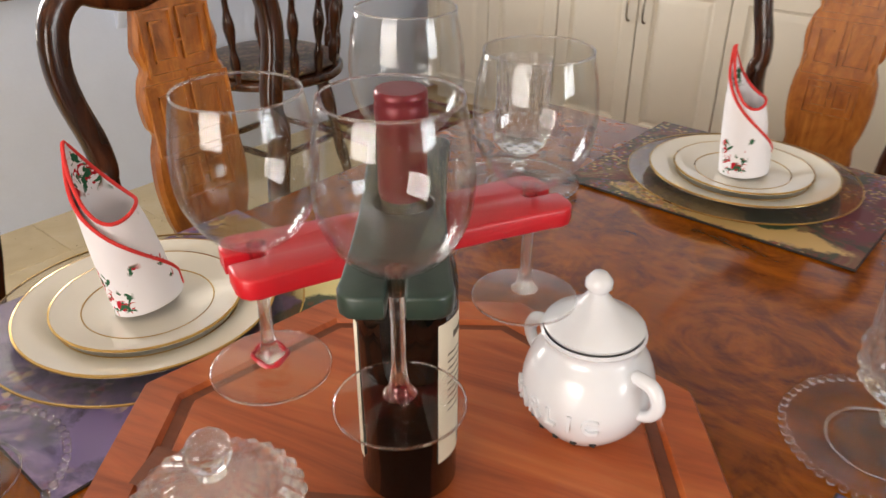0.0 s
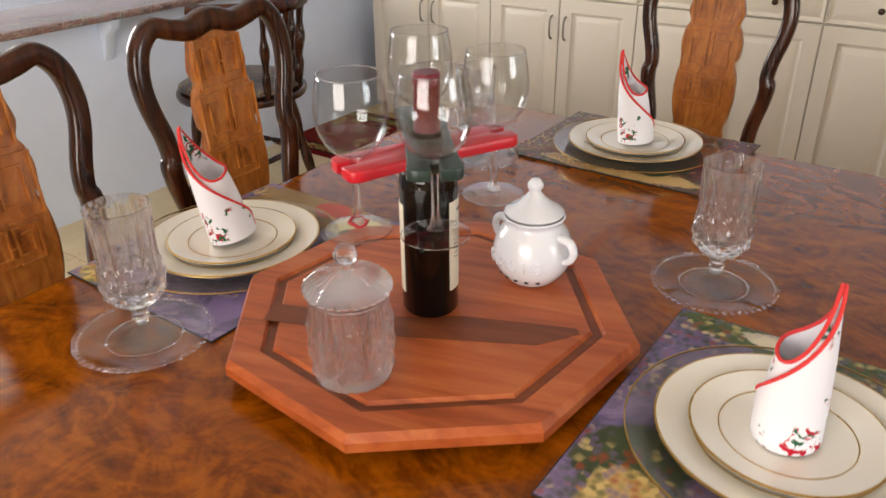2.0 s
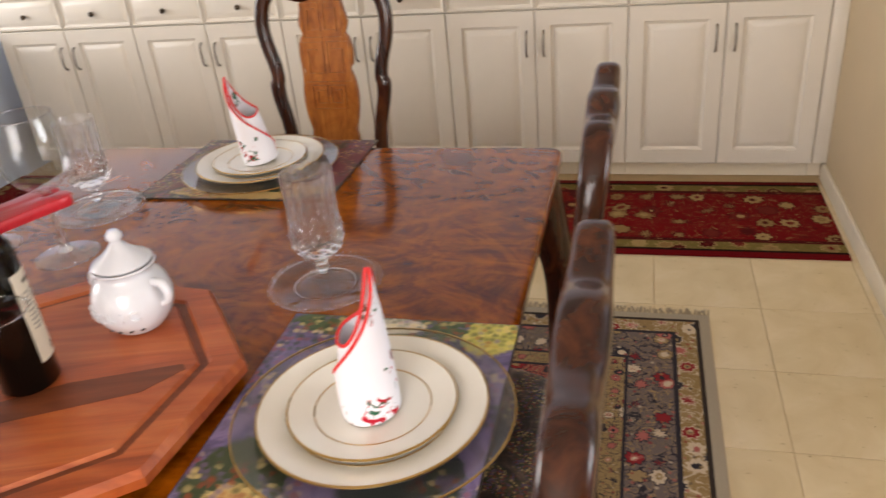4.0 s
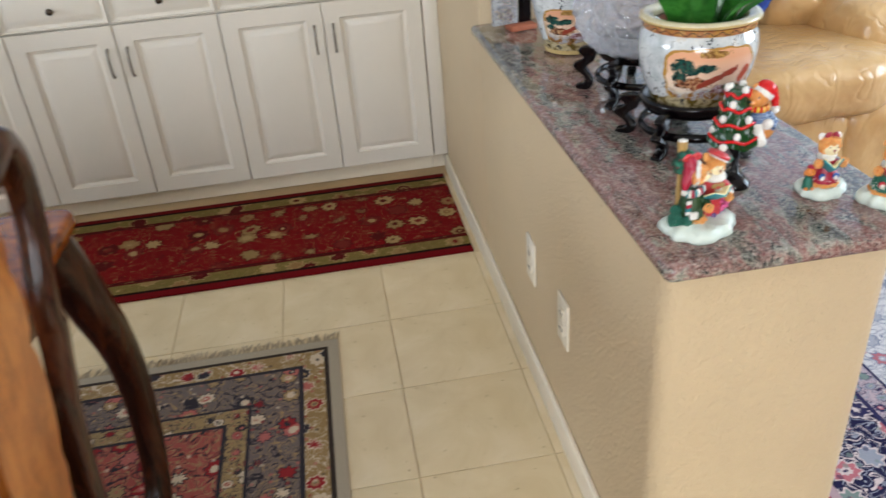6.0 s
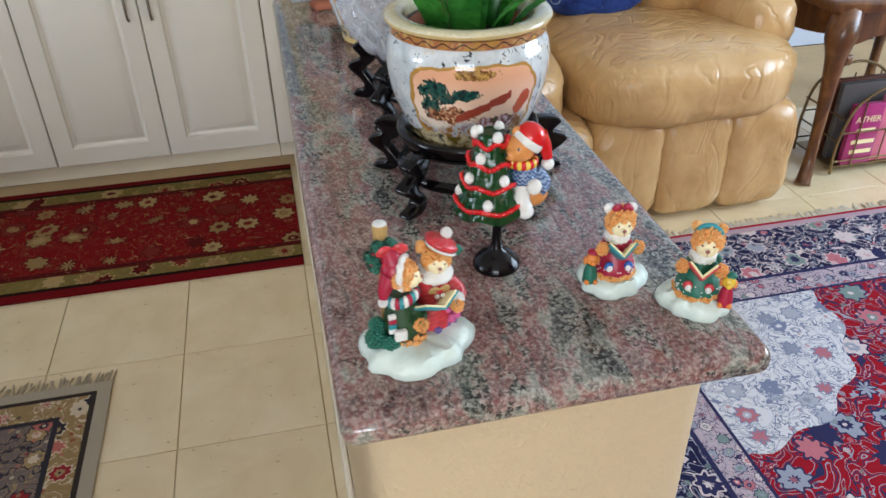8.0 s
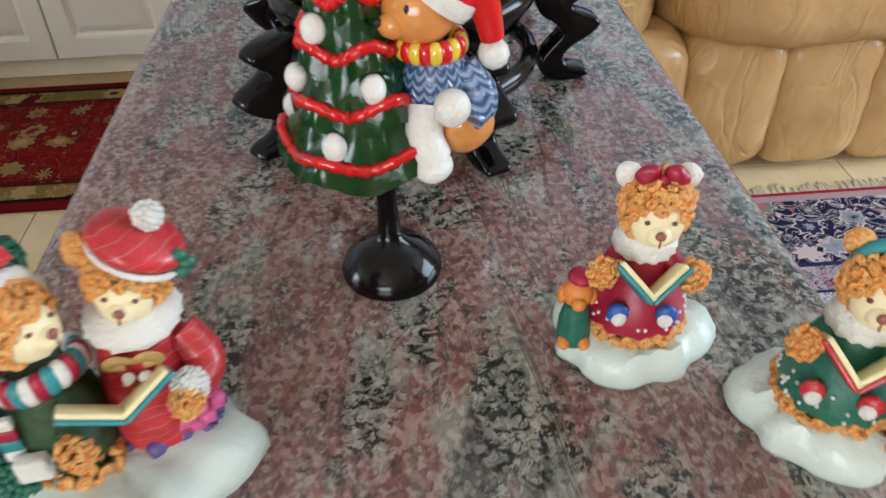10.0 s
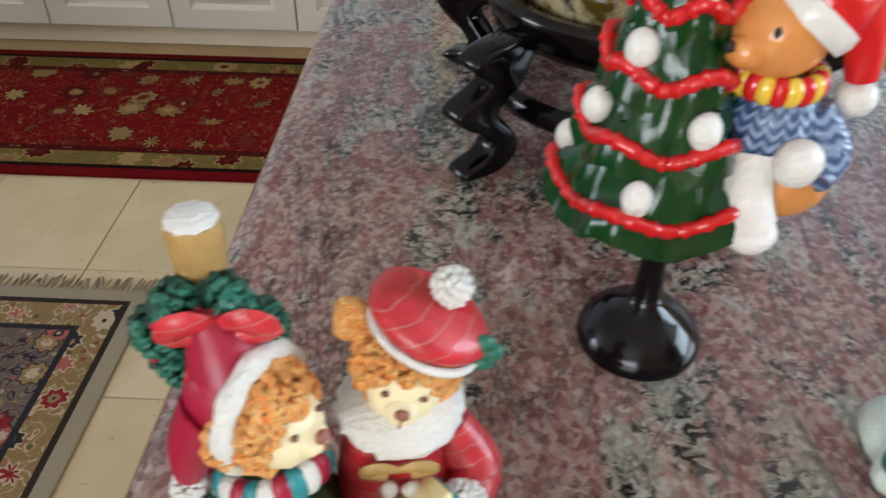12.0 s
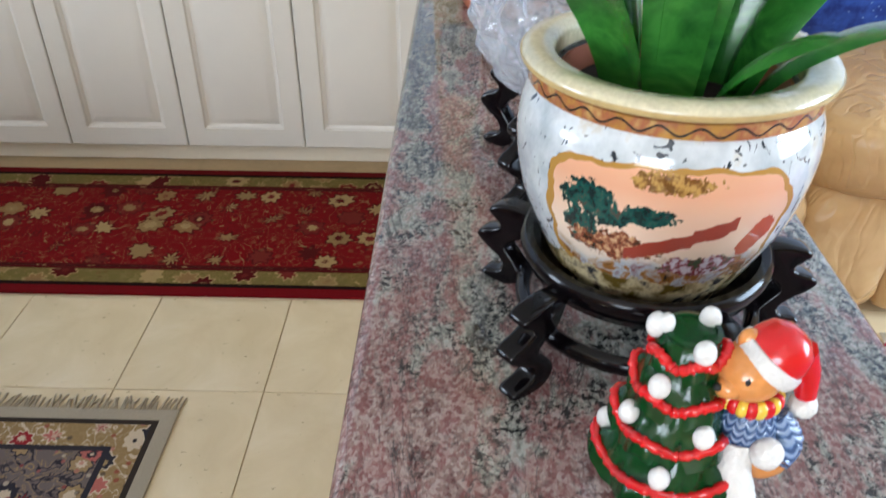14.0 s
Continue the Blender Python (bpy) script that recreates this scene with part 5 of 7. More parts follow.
def arm_board(name, m, z, ang, label):
    """A wooden glass holder: a board with a hole for the neck and a slot at each end."""
    h = thing(name, label, "glass holder", (BX, BY, z), ang)
    n = 14
    hole = 0.019 if name == "green_glass_holder" else 0.02
    L, W, sr = 0.114, 0.031, 0.0048
    slot_in = 0.094
    # upper half outline with slots at both ends, cut into a ring of quads round the neck hole
    corner = 0.012
    right = [(L, sr + 0.001), (L, W - corner)] + [(L - corner + corner * math.cos(radians(a)), W - corner + corner * math.sin(radians(a))) for a in (30, 60, 90)]
    top = [(x, W - 0.004 * math.cos(x / L * math.pi / 2)) for x in np.linspace(L - corner - 0.01, -(L - corner - 0.01), 11)]
    left = [(-x, y) for x, y in right[::-1]]
    slot_l = [(-L + 0.004, sr)] + [(-slot_in + sr * math.sin(radians(a)), sr * math.cos(radians(a))) for a in (0, 45, 90)]
    upper = right + top + left + slot_l
    inner = [(-hole * math.cos(radians(a)), hole * math.sin(radians(a))) for a in np.linspace(0, 180, 13)]
    slot_r = [(slot_in - sr * math.sin(radians(a)), sr * math.cos(radians(a))) for a in (90, 45, 0)] + [(L - 0.004, sr)]
    half = upper + inner + slot_r
    bms = []
    for sgn in (1, -1):
        pts = [(x, y * sgn) for x, y in half]
        bm = prism(pts, 0, 0.014)
        bms.append(bm)
    both = joined(*bms)
    bmesh.ops.remove_doubles(both, verts=both.verts, dist=0.0002)
    both.normal_update()
    inside = [f for f in both.faces if all(abs(v.co.y) < 1e-5 for v in f.verts)]
    bmesh.ops.delete(both, geom=inside, context="FACES_ONLY")
    bmesh.ops.recalc_face_normals(both, faces=both.faces)
    edges = [e for e in both.edges if len(e.link_faces) == 2 and abs(e.verts[0].co.z - e.verts[1].co.z) < 1e-6 and e.calc_face_angle(0) > 1.0]
    bmesh.ops.bevel(both, geom=edges, offset=0.002, segments=2, affect="EDGES", profile=0.5)
    part("board", both, m, h)
    return h


RED_Z, GREEN_Z, RED_A, GREEN_A = SURF + 0.2035, SURF + 0.218, 67, -49
arm_board("red_glass_holder", M["red_wood"], RED_Z, RED_A, "red painted wooden wine glass holder on the bottle neck")
arm_board("green_glass_holder", M["green_wood"], GREEN_Z, GREEN_A, "dark green painted wooden wine glass holder on the bottle neck")


def wine_glass(x, y, z, charm=False):
    g = thing("wine_glass", "clear stemmed wine glass hanging by its bowl in the holder", "wine glass", (x, y, z), 0, "wine glasses")
    out = [tuple(q) for q in smooth_path([(0.0045, 0.0), (0.012, 0.004), (0.027, 0.015), (0.0372, 0.032), (0.0408, 0.052), (0.0392, 0.074), (0.0352, 0.096)], 5)]
    inn = [(r - 0.0011, h + 0.0005) for r, h in out[::-1] if h > 0.006]
    part("bowl", lathe(out + [(0.0345, 0.0967)] + inn + [(0, 0.007)], 56), M["glass"], g)
    part("rim", lathe([(0.0343, 0.0960), (0.0354, 0.0960), (0.0354, 0.0971), (0.0343, 0.0971)], 56, close=True), M["heavy"], g)
    part("stem", lathe([(0, 0.0068), (0.006, 0.004), (0.0046, -0.004), (0.0040, -0.03), (0.0042, -0.06), (0.006, -0.074), (0.010, -0.079), (0, -0.0792)], 20), M["heavy"], g)
    part("foot", lathe([(0, -0.0794), (0.010, -0.0794), (0.024, -0.0825), (0.0385, -0.085), (0.0385, -0.0863), (0.02, -0.0855), (0, -0.085)], 48), M["glass"], g)
    part("foot_rim", lathe([(0.0382, -0.0848), (0.0390, -0.0853), (0.0388, -0.0866), (0.0378, -0.0860)], 48, close=True), M["heavy"], g)
    if charm:
        for k in range(2):
            part("charm_ring", sweep([(0.012 * math.cos(a), 0.011 * math.sin(a), -0.0765 + 0.002 * math.sin(3 * a + k), 0.0013) for a in np.linspace(0, 2 * math.pi, 20, False)], 6, 0, ring=True, side=(0, 0, 1)), M["red_wire"], g, "red wire charm ring")


for k, (a, z) in enumerate(((RED_A, RED_Z), (RED_A + 180, RED_Z), (GREEN_A, GREEN_Z), (GREEN_A + 180, GREEN_Z))):
    wine_glass(BX + 0.095 * math.cos(radians(a)), BY + 0.095 * math.sin(radians(a)), z + 0.0165, k == 1)


def crystal_jar(x, y):
    j = thing("crystal_jar", "round cut-crystal jar with a fluted lid and ball knob", "jar", (x, y, SURF + 0.0002), 15)

    def cut(a, r, z):
        if r < 0.03 or z > 0.100:
            return 1
        if z > 0.014:
            return 1 + (0.10 * diamond(a, z, 12, 28) if z < 0.080 else 0.02 * math.cos(30 * a))
        return 1 + 0.02 * math.cos(24 * a)

    prof = [(0, 0.004), (0.036, 0.0)] + [(0.042 + 0.0035 * math.sin(math.pi * t), 0.004 + 0.1 * t) for t in np.linspace(0, 1, 34)] + [(0.0455, 0.108), (0.043, 0.109), (0.0405, 0.1), (0.039, 0.02), (0.03, 0.011), (0, 0.011)]
    part("body", lathe(prof, 120, cut), M["crystal"], j, smooth=False)

    def flute(a, r, z):
        return 1 + (0.035 * math.cos(28 * a) if 0.012 < r else 0)

    lid = part("lid", lathe([(0, 0.1105), (0.044, 0.1105), (0.0475, 0.114), (0.047, 0.119), (0.036, 0.128), (0.02, 0.135), (0.008, 0.138), (0.006, 0.142), (0, 0.143)], 112, flute), M["crystal"], j, "fluted crystal lid", False)
    part("knob", ball((0, 0, 0.153), (0.013, 0.013, 0.0125), 3, 0.06, 160), M["crystal"], lid, "faceted crystal knob")


crystal_jar(0.913, -0.268)


def garlic_pot(x, y, turn):
    p = thing("garlic_pot", "white stoneware lidded pot with raised letters and small handles", "pot", (x, y, SURF + 0.0002), turn)
    out = [tuple(q) for q in smooth_path([(0.028, 0.0), (0.034, 0.004), (0.048, 0.022), (0.0535, 0.045), (0.048, 0.068), (0.0385, 0.083), (0.038, 0.089), (0.0415, 0.094)], 4)]
    part("body", lathe([(0, 0.001)] + out + [(0.0395, 0.096), (0.035, 0.09), (0.035, 0.084), (0.045, 0.066), (0.049, 0.045), (0.044, 0.024), (0.028, 0.007), (0, 0.006)], 56), M["porcelain"], p)
    lid = part("lid", lathe([(0, 0.0945), (0.034, 0.0945), (0.0385, 0.0972), (0.0395, 0.1), (0.037, 0.103), (0.024, 0.111), (0.014, 0.12), (0.0085, 0.127), (0.0075, 0.130), (0.0105, 0.134), (0.0105, 0.139), (0.006, 0.145), (0, 0.1455)], 48), M["porcelain"], p, "white stoneware lid with a knob")
    for s in (0, 180):
        a = radians(s)
        part("handle", sweep([(0.043 * math.cos(a), 0.043 * math.sin(a), 0.074, 0.0055), (0.060 * math.cos(a), 0.060 * math.sin(a), 0.073, 0.006), (0.067 * math.cos(a), 0.067 * math.sin(a), 0.060, 0.0055), (0.062 * math.cos(a), 0.062 * math.sin(a), 0.048, 0.005), (0.053 * math.cos(a), 0.053 * math.sin(a), 0.042, 0.0045)], 10, 5, side=(-math.sin(a), math.cos(a), 0)), M["porcelain"], p)
    for k, ch in enumerate("GARLIC"):
        a = radians(-132 + k * 17)
        m = Matrix.Translation((0.0530 * math.cos(a), 0.0530 * math.sin(a), 0.040)) @ Matrix.Rotation(a + math.pi / 2, 4, "Z") @ Matrix.Rotation(radians(90), 4, "X")
        lettering(ch, 0.019, 0.0022, M["porcelain"], p, m)
    for k in range(5):
        a = radians(-120 + k * 20)
        part("vent_hole", ball((0.0425 * math.cos(a), 0.0425 * math.sin(a), 0.0145), (0.0035, 0.0035, 0.0025), 1), M["dark_ink"], p, "dark vent hole")


garlic_pot(0.968, 0.038, -10)


# ---- things on the granite counter ----
G = TOP + 0.0003


def lacquer_stand(x, y, turn, r, h, label):
    s = thing("wooden_stand", label, "stand", (x, y, G), turn, "black lacquer stands")
    part("top_ring", lathe([(0, h - 0.019), (r * 0.5, h - 0.019), (r * 0.66, h - 0.017), (r * 0.74, h - 0.013), (r * 0.77, h - 0.005), (r * 0.80, h + 0.001), (r * 0.80, h + 0.006), (r * 0.77, h + 0.009), (r * 0.72, h + 0.008), (r * 0.67, h - 0.004), (r * 0.60, h - 0.013), (0, h - 0.0135)], 48), M["black"], s)
    part("lower_ring", sweep([(r * 0.76 * math.cos(a), r * 0.76 * math.sin(a), h * 0.40, 0.0056) for a in np.linspace(0, 2 * math.pi, 40, False)], 8, 0, 1.3, ring=True, side=(0, 0, 1)), M["black"], s)
    # scrolled legs sawn from a plank: upper ear, knee, slim ankle, turned-out foot
    rim = [(0.72, 0.98), (0.88, 1.0), (1.02, 0.95), (1.06, 0.87), (1.01, 0.79), (0.97, 0.73), (1.02, 0.67), (1.11, 0.61), (1.14, 0.53), (1.08, 0.43), (0.98, 0.33), (0.94, 0.23), (0.98, 0.15), (1.07, 0.11), (1.10, 0.04), (1.02, 0.0),
           (0.90, 0.0), (0.82, 0.08), (0.80, 0.22), (0.86, 0.36), (0.92, 0.48), (0.88, 0.57), (0.80, 0.66), (0.76, 0.80)]
    curve = [((q[0] * 1.12 - 0.06) * r, q[1] * h) for q in smooth_path(rim + rim[:1], 3)][:-1]
    plank = prism(curve, -0.0085, 0.0085, 0.0030, 3)
    me = mesh_of("leg", moved(plank, Matrix.Rotation(radians(90), 4, "X")), M["black"])
    for k in range(5):
        leg = new("leg", me)
        leg.parent = s
        leg.matrix_local = Matrix.Rotation(radians(72 * k), 4, "Z")
    return s


PX, PY = 2.534, 0.702
lacquer_stand(PX, PY, 220, 0.108, 0.073, "black lacquered carved wooden stand under the flower pot")
lacquer_stand(2.543, 0.950, 221, 0.110, 0.090, "black lacquered carved wooden stand under the crystal bowl")


def flower_pot():
    p = thing("porcelain_planter", "painted porcelain planter with landscape panel and gilt rim", "planter", (PX, PY, G + 0.0598))
    p.scale = (0.95, 0.95, 1.11)
    out = [tuple(q) for q in smooth_path([(0.063, 0.0), (0.066, 0.005), (0.0775, 0.026), (0.0920, 0.056), (0.0985, 0.086), (0.0972, 0.108), (0.090, 0.122)], 5)]
    part("body", lathe([(0, 0)] + out + [(0.084, 0.121), (0.089, 0.1), (0.083, 0.06), (0.065, 0.025), (0, 0.012)], 72), M["satsuma"], p)
    part("band", lathe([(0.0895, 0.1222), (0.0935, 0.1226), (0.0935, 0.1308), (0.0895, 0.1314)], 72, close=True), M["rim_band"], p, "gilt band with dark scrolls")
    part("rim", lathe([(0.0845, 0.1313), (0.0935, 0.1318), (0.0985, 0.1340), (0.0992, 0.1370), (0.0970, 0.1400), (0.0890, 0.1410), (0.0790, 0.1395), (0.0765, 0.1360), (0.0770, 0.1270), (0.0845, 0.1220)], 72, close=True), M["speckled_rim"], p, "speckled cream rim")
    part("lip", lathe([(0.0984, 0.1338), (0.0998, 0.1355), (0.0996, 0.1372), (0.0982, 0.1370)], 72, close=True), M["gilt"], p, "worn gilt lip")
    inner = part("liner", lathe([(0.066, 0.0810), (0.0745, 0.1250), (0.0715, 0.1265), (0.064, 0.0830)], 48, close=True), M["terracotta"], p, "terracotta liner")
    part("soil", lathe([(0, 0.1160), (0.03, 0.1180), (0.055, 0.1150), (0.0685, 0.1130), (0.066, 0.0870), (0, 0.0870)], 32, lambda a, r, z: 1 + 0.02 * math.sin(7 * a)), M["soil"], p, "dark soil")


flower_pot()


def snake_plant():
    p = thing("snake_plant", "green snake plant with broad pointed leaves in the porcelain planter", "plant", (PX, PY, G + 0.0730))
    specs = [(-170, 0.026, 0.20, 0.062, 0.60, 35), (-110, 0.012, 0.27, 0.044, 0.16, -25), (-15, 0.03, 0.24, 0.060, 0.50, 30), (-62, 0.034, 0.10, 0.036, 0.72, 40), (-30, 0.045, 0.105, 0.030, 0.78, 20),
             (20, 0.025, 0.28, 0.036, 0.3, 60), (80, 0.022, 0.30, 0.036, 0.25, 10), (140, 0.03, 0.26, 0.038, 0.4, -40), (-120, 0.006, 0.31, 0.03, 0.05, 80), (0, 0.006, 0.29, 0.026, 0.12, 0), (-62, 0.014, 0.24, 0.024, 0.15, -60)]
    for az, r0, ln, wd, lean, tw in specs:
        a = radians(az)
        out = Vector((math.cos(a), math.sin(a), 0))
        n = 14
        bm = bmesh.new()
        rows = []
        for k in range(n + 1):
            t = k / n
            c = out * (r0 + ln * lean * (t ** 1.5)) + Vector((0, 0, 0.112 + ln * t * math.sqrt(max(0.1, 1 - lean * lean * t))))
            w = wd * (0.55 + 1.1 * t - 0.75 * t * t) * (1 - t ** 5) ** 0.8 * 0.62 + 0.0004
            phi = a + math.pi / 2 + radians(tw) * (0.4 + 0.6 * t)
            sd = Vector((math.cos(phi), math.sin(phi), 0))
            nv = sd.cross(Vector((0, 0, 1)))
            rows.append([bm.verts.new(c + sd * (w * s) + nv * (0.35 * w * (abs(s) ** 2) + off)) for s, off in ((-1, 0), (-0.5, 0.0), (0, 0), (0.5, 0), (1, 0), (0.5, 0.0022), (0, 0.003), (-0.5, 0.0022))])
        for p0, p1 in zip(rows, rows[1:]):
            for j in range(8):
                i = (j + 1) % 8
                bm.faces.new((p0[j], p0[i], p1[i], p1[j]))
        bm.faces.new(rows[0])
        bm.faces.new(rows[-1])
        bmesh.ops.recalc_face_normals(bm, faces=bm.faces)
        part("leaf", bm, M["leaf"], p)


snake_plant()


def crystal_bowl():
    b = thing("crystal_bowl", "round cut-crystal bowl with diamond facets on a black stand", "bowl", (2.543, 0.950, G + 0.0735))

    def cut(a, r, z):
        return 1 + (0.08 * diamond(a, z, 16, 24) if r > 0.05 else 0)

    out = [(0.126 * math.sin(radians(28 + 112 * t)), 0.094 - 0.105 * math.cos(radians(28 + 112 * t))) for t in np.linspace(0, 1, 48)]
    inn = [(r - 0.006, z + 0.004) for r, z in out[::-1] if z > 0.006]
    part("bowl", lathe([(0, 0.002)] + out + inn + [(0, 0.012)], 128, cut), M["backlit_crystal"], b, smooth=False)


crystal_bowl()


def ginger_jar():
    j = thing("porcelain_jar", "painted porcelain jar with gilt landscape panels on the granite", "jar", (2.512, 1.29, G), 0)
    j.scale = (1.12, 1.12, 1.04)
    out = [tuple(q) for q in smooth_path([(0.052, 0.0), (0.056, 0.006), (0.07, 0.05), (0.084, 0.11), (0.08, 0.16), (0.055, 0.19), (0.042, 0.2), (0.045, 0.22)], 5)]
    part("body", lathe([(0, 0.001)] + out + [(0.04, 0.221), (0.036, 0.2), (0, 0.19)], 56), M["satsuma_far"], j)
    part("foot_band", lathe([(0.0535, 0.0005), (0.0585, 0.003), (0.0595, 0.010), (0.0555, 0.012)], 56, close=True), M["gilt"], j, "worn gilt foot band")


ginger_jar()


def picture_stand():
    f = thing("picture_stand", "small framed print on a terracotta wooden base", "frame", (2.442, 1.515, G), 12)
    part("base", box(-0.035, -0.03, 0, 0.035, 0.02, 0.014, 0.003), M["terracotta"], f)
    part("frame", box(-0.075, 0.0, 0.0145, -0.005, 0.012, 0.12, 0.002), M["frame_print"], f, "blue and grey framed print")
    part("panel", box(0.0, 0.0, 0.0145, 0.034, 0.012, 0.11, 0.002), M["black"], f, "black panel")


picture_stand()


# ---- resin and ceramic figurines (each one solid piece) ----
def curls(c, r, n, size, seed, front=None):
    """Lumps of resin fur on a ball; front: a direction left bare."""
    rnd = random.Random(seed)
    bits = []
    for k in range(n):
        z = 1 - 2 * (k + 0.5) / n
        a = k * 2.399963
        d = Vector((math.sqrt(1 - z * z) * math.cos(a), math.sqrt(1 - z * z) * math.sin(a), z))
        if front and d.dot(Vector(front)) > 0.72:
            continue
        bits.append(ball(tuple(Vector(c) + Vector((d.x * r[0], d.y * r[1], d.z * r[2]))), size * rnd.uniform(0.8, 1.25), 1))
    return joined(*bits)


def ringlets(c, r, n, size, seed, front=None, bare=0.70):
    """Small rings of modelled hair lying on a ball; front: a direction left bare."""
    rnd = random.Random(seed)
    bm = bmesh.new()
    for k in range(n):
        z = 1 - 2 * (k + 0.5) / n
        a = k * 2.399963
        d = Vector((math.sqrt(1 - z * z) * math.cos(a), math.sqrt(1 - z * z) * math.sin(a), z))
        if front and d.dot(Vector(front).normalized()) > bare:
            continue
        at = Vector(c) + Vector((d.x * r[0], d.y * r[1], d.z * r[2]))
        g = size * rnd.uniform(0.75, 1.3)
        up = (d + Vector((rnd.uniform(-0.6, 0.6), rnd.uniform(-0.6, 0.6), rnd.uniform(-0.6, 0.6)))).normalized()
        u = up.orthogonal().normalized()
        w = up.cross(u)
        rings = []
        for i in range(8):
            t = 2 * math.pi * i / 8
            o = u * math.cos(t) + w * (math.sin(t) * rnd.uniform(0.8, 1.0))
            rings.append([bm.verts.new(at + o * (g * (0.52 + 0.45 * math.cos(p))) + up * (g * 0.46 * math.sin(p) + g * 0.05 * i)) for p in (0, 1.2566, 2.5133, 3.7699, 5.0265)])
        for i in range(8):
            e, f = rings[i], rings[(i + 1) % 8]
            for j in range(5):
                bm.faces.new((e[j], e[(j + 1) % 5], f[(j + 1) % 5], f[j]))
    bmesh.ops.recalc_face_normals(bm, faces=bm.faces)
    return bm


def snow_base(rx, ry, h, seed):
    bm = lathe([(0, 0), (0.92, 0), (1.0, 0.25), (0.97, 0.62), (0.86, 0.95), (0.6, 1.05), (0, 1.0)], 40, lambda a, r, z: 1 + (0.07 * math.sin(3 * a + seed) + 0.05 * math.sin(7 * a + 2 * seed) + 0.03 * math.sin(11 * a)) * (r > 0.3))
    for v in bm.verts:
        v.co = Vector((v.co.x * rx, v.co.y * ry, v.co.z * h * (1 + 0.30 * noise.noise(v.co * 5 + Vector((seed, 0, 0))))))
        v.co.z = max(0, v.co.z)
    return bm


def open_book(c, w, d, cover, turn=0, tilt=35, spread=30):
    """Two pages on two covers, opening towards -y and up."""
    out = []
    for s in (-1, 1):
        m = Matrix.Translation(c) @ Matrix.Rotation(radians(turn), 4, "Z") @ Matrix.Rotation(radians(tilt), 4, "X") @ Matrix.Rotation(radians(-s * spread), 4, "Y")
        x0, x1 = (0, w) if s > 0 else (-w, 0)
        out.append((moved(box(x0, -d / 2, -0.0012, x1, d / 2, 0.0003, 0.0004), m), cover))
        out.append((moved(box(x0, -d / 2 + 0.0006, 0.0004, x1 - s * 0.0008 if s > 0 else x1, d / 2 - 0.0006, 0.0024, 0.0006), m), M["c_page"]))
    return out


def bear(head_at, s, seed):
    """Head of a curly resin bear that looks to -y; s scales it."""
    x, y, z = head_at
    o = [(ball(head_at, (0.0122 * s, 0.0112 * s, 0.0122 * s), 2), M["fur"]),
         (ringlets(head_at, (0.0124 * s, 0.0114 * s, 0.0124 * s), 120, 0.0030 * s, seed, (0, -0.88, -0.47), 0.66), M["fur"]),
         (ball((x, y - 0.0062 * s, z - 0.003 * s), (0.0102 * s, 0.0075 * s, 0.0098 * s), 2), M["muzzle"]),
         (ball((x, y - 0.0118 * s, z - 0.0042 * s), (0.0050 * s, 0.0044 * s, 0.0045 * s), 2), M["muzzle"]),
         (ball((x, y - 0.0158 * s, z - 0.0022 * s), (0.0021 * s, 0.0013 * s, 0.0018 * s), 2), M["c_nose"]),
         (box(x - 0.0003, y - 0.0165 * s, z - 0.0066 * s, x + 0.0003, y - 0.0150 * s, z - 0.003 * s), M["c_nose"])]
    for q in (-1, 1):
        o.append((ball((x + q * 0.0050 * s, y - 0.0124 * s, z + 0.0010 * s), (0.0011 * s, 0.0009 * s, 0.0008 * s), 2), M["c_brown"]))
    return o


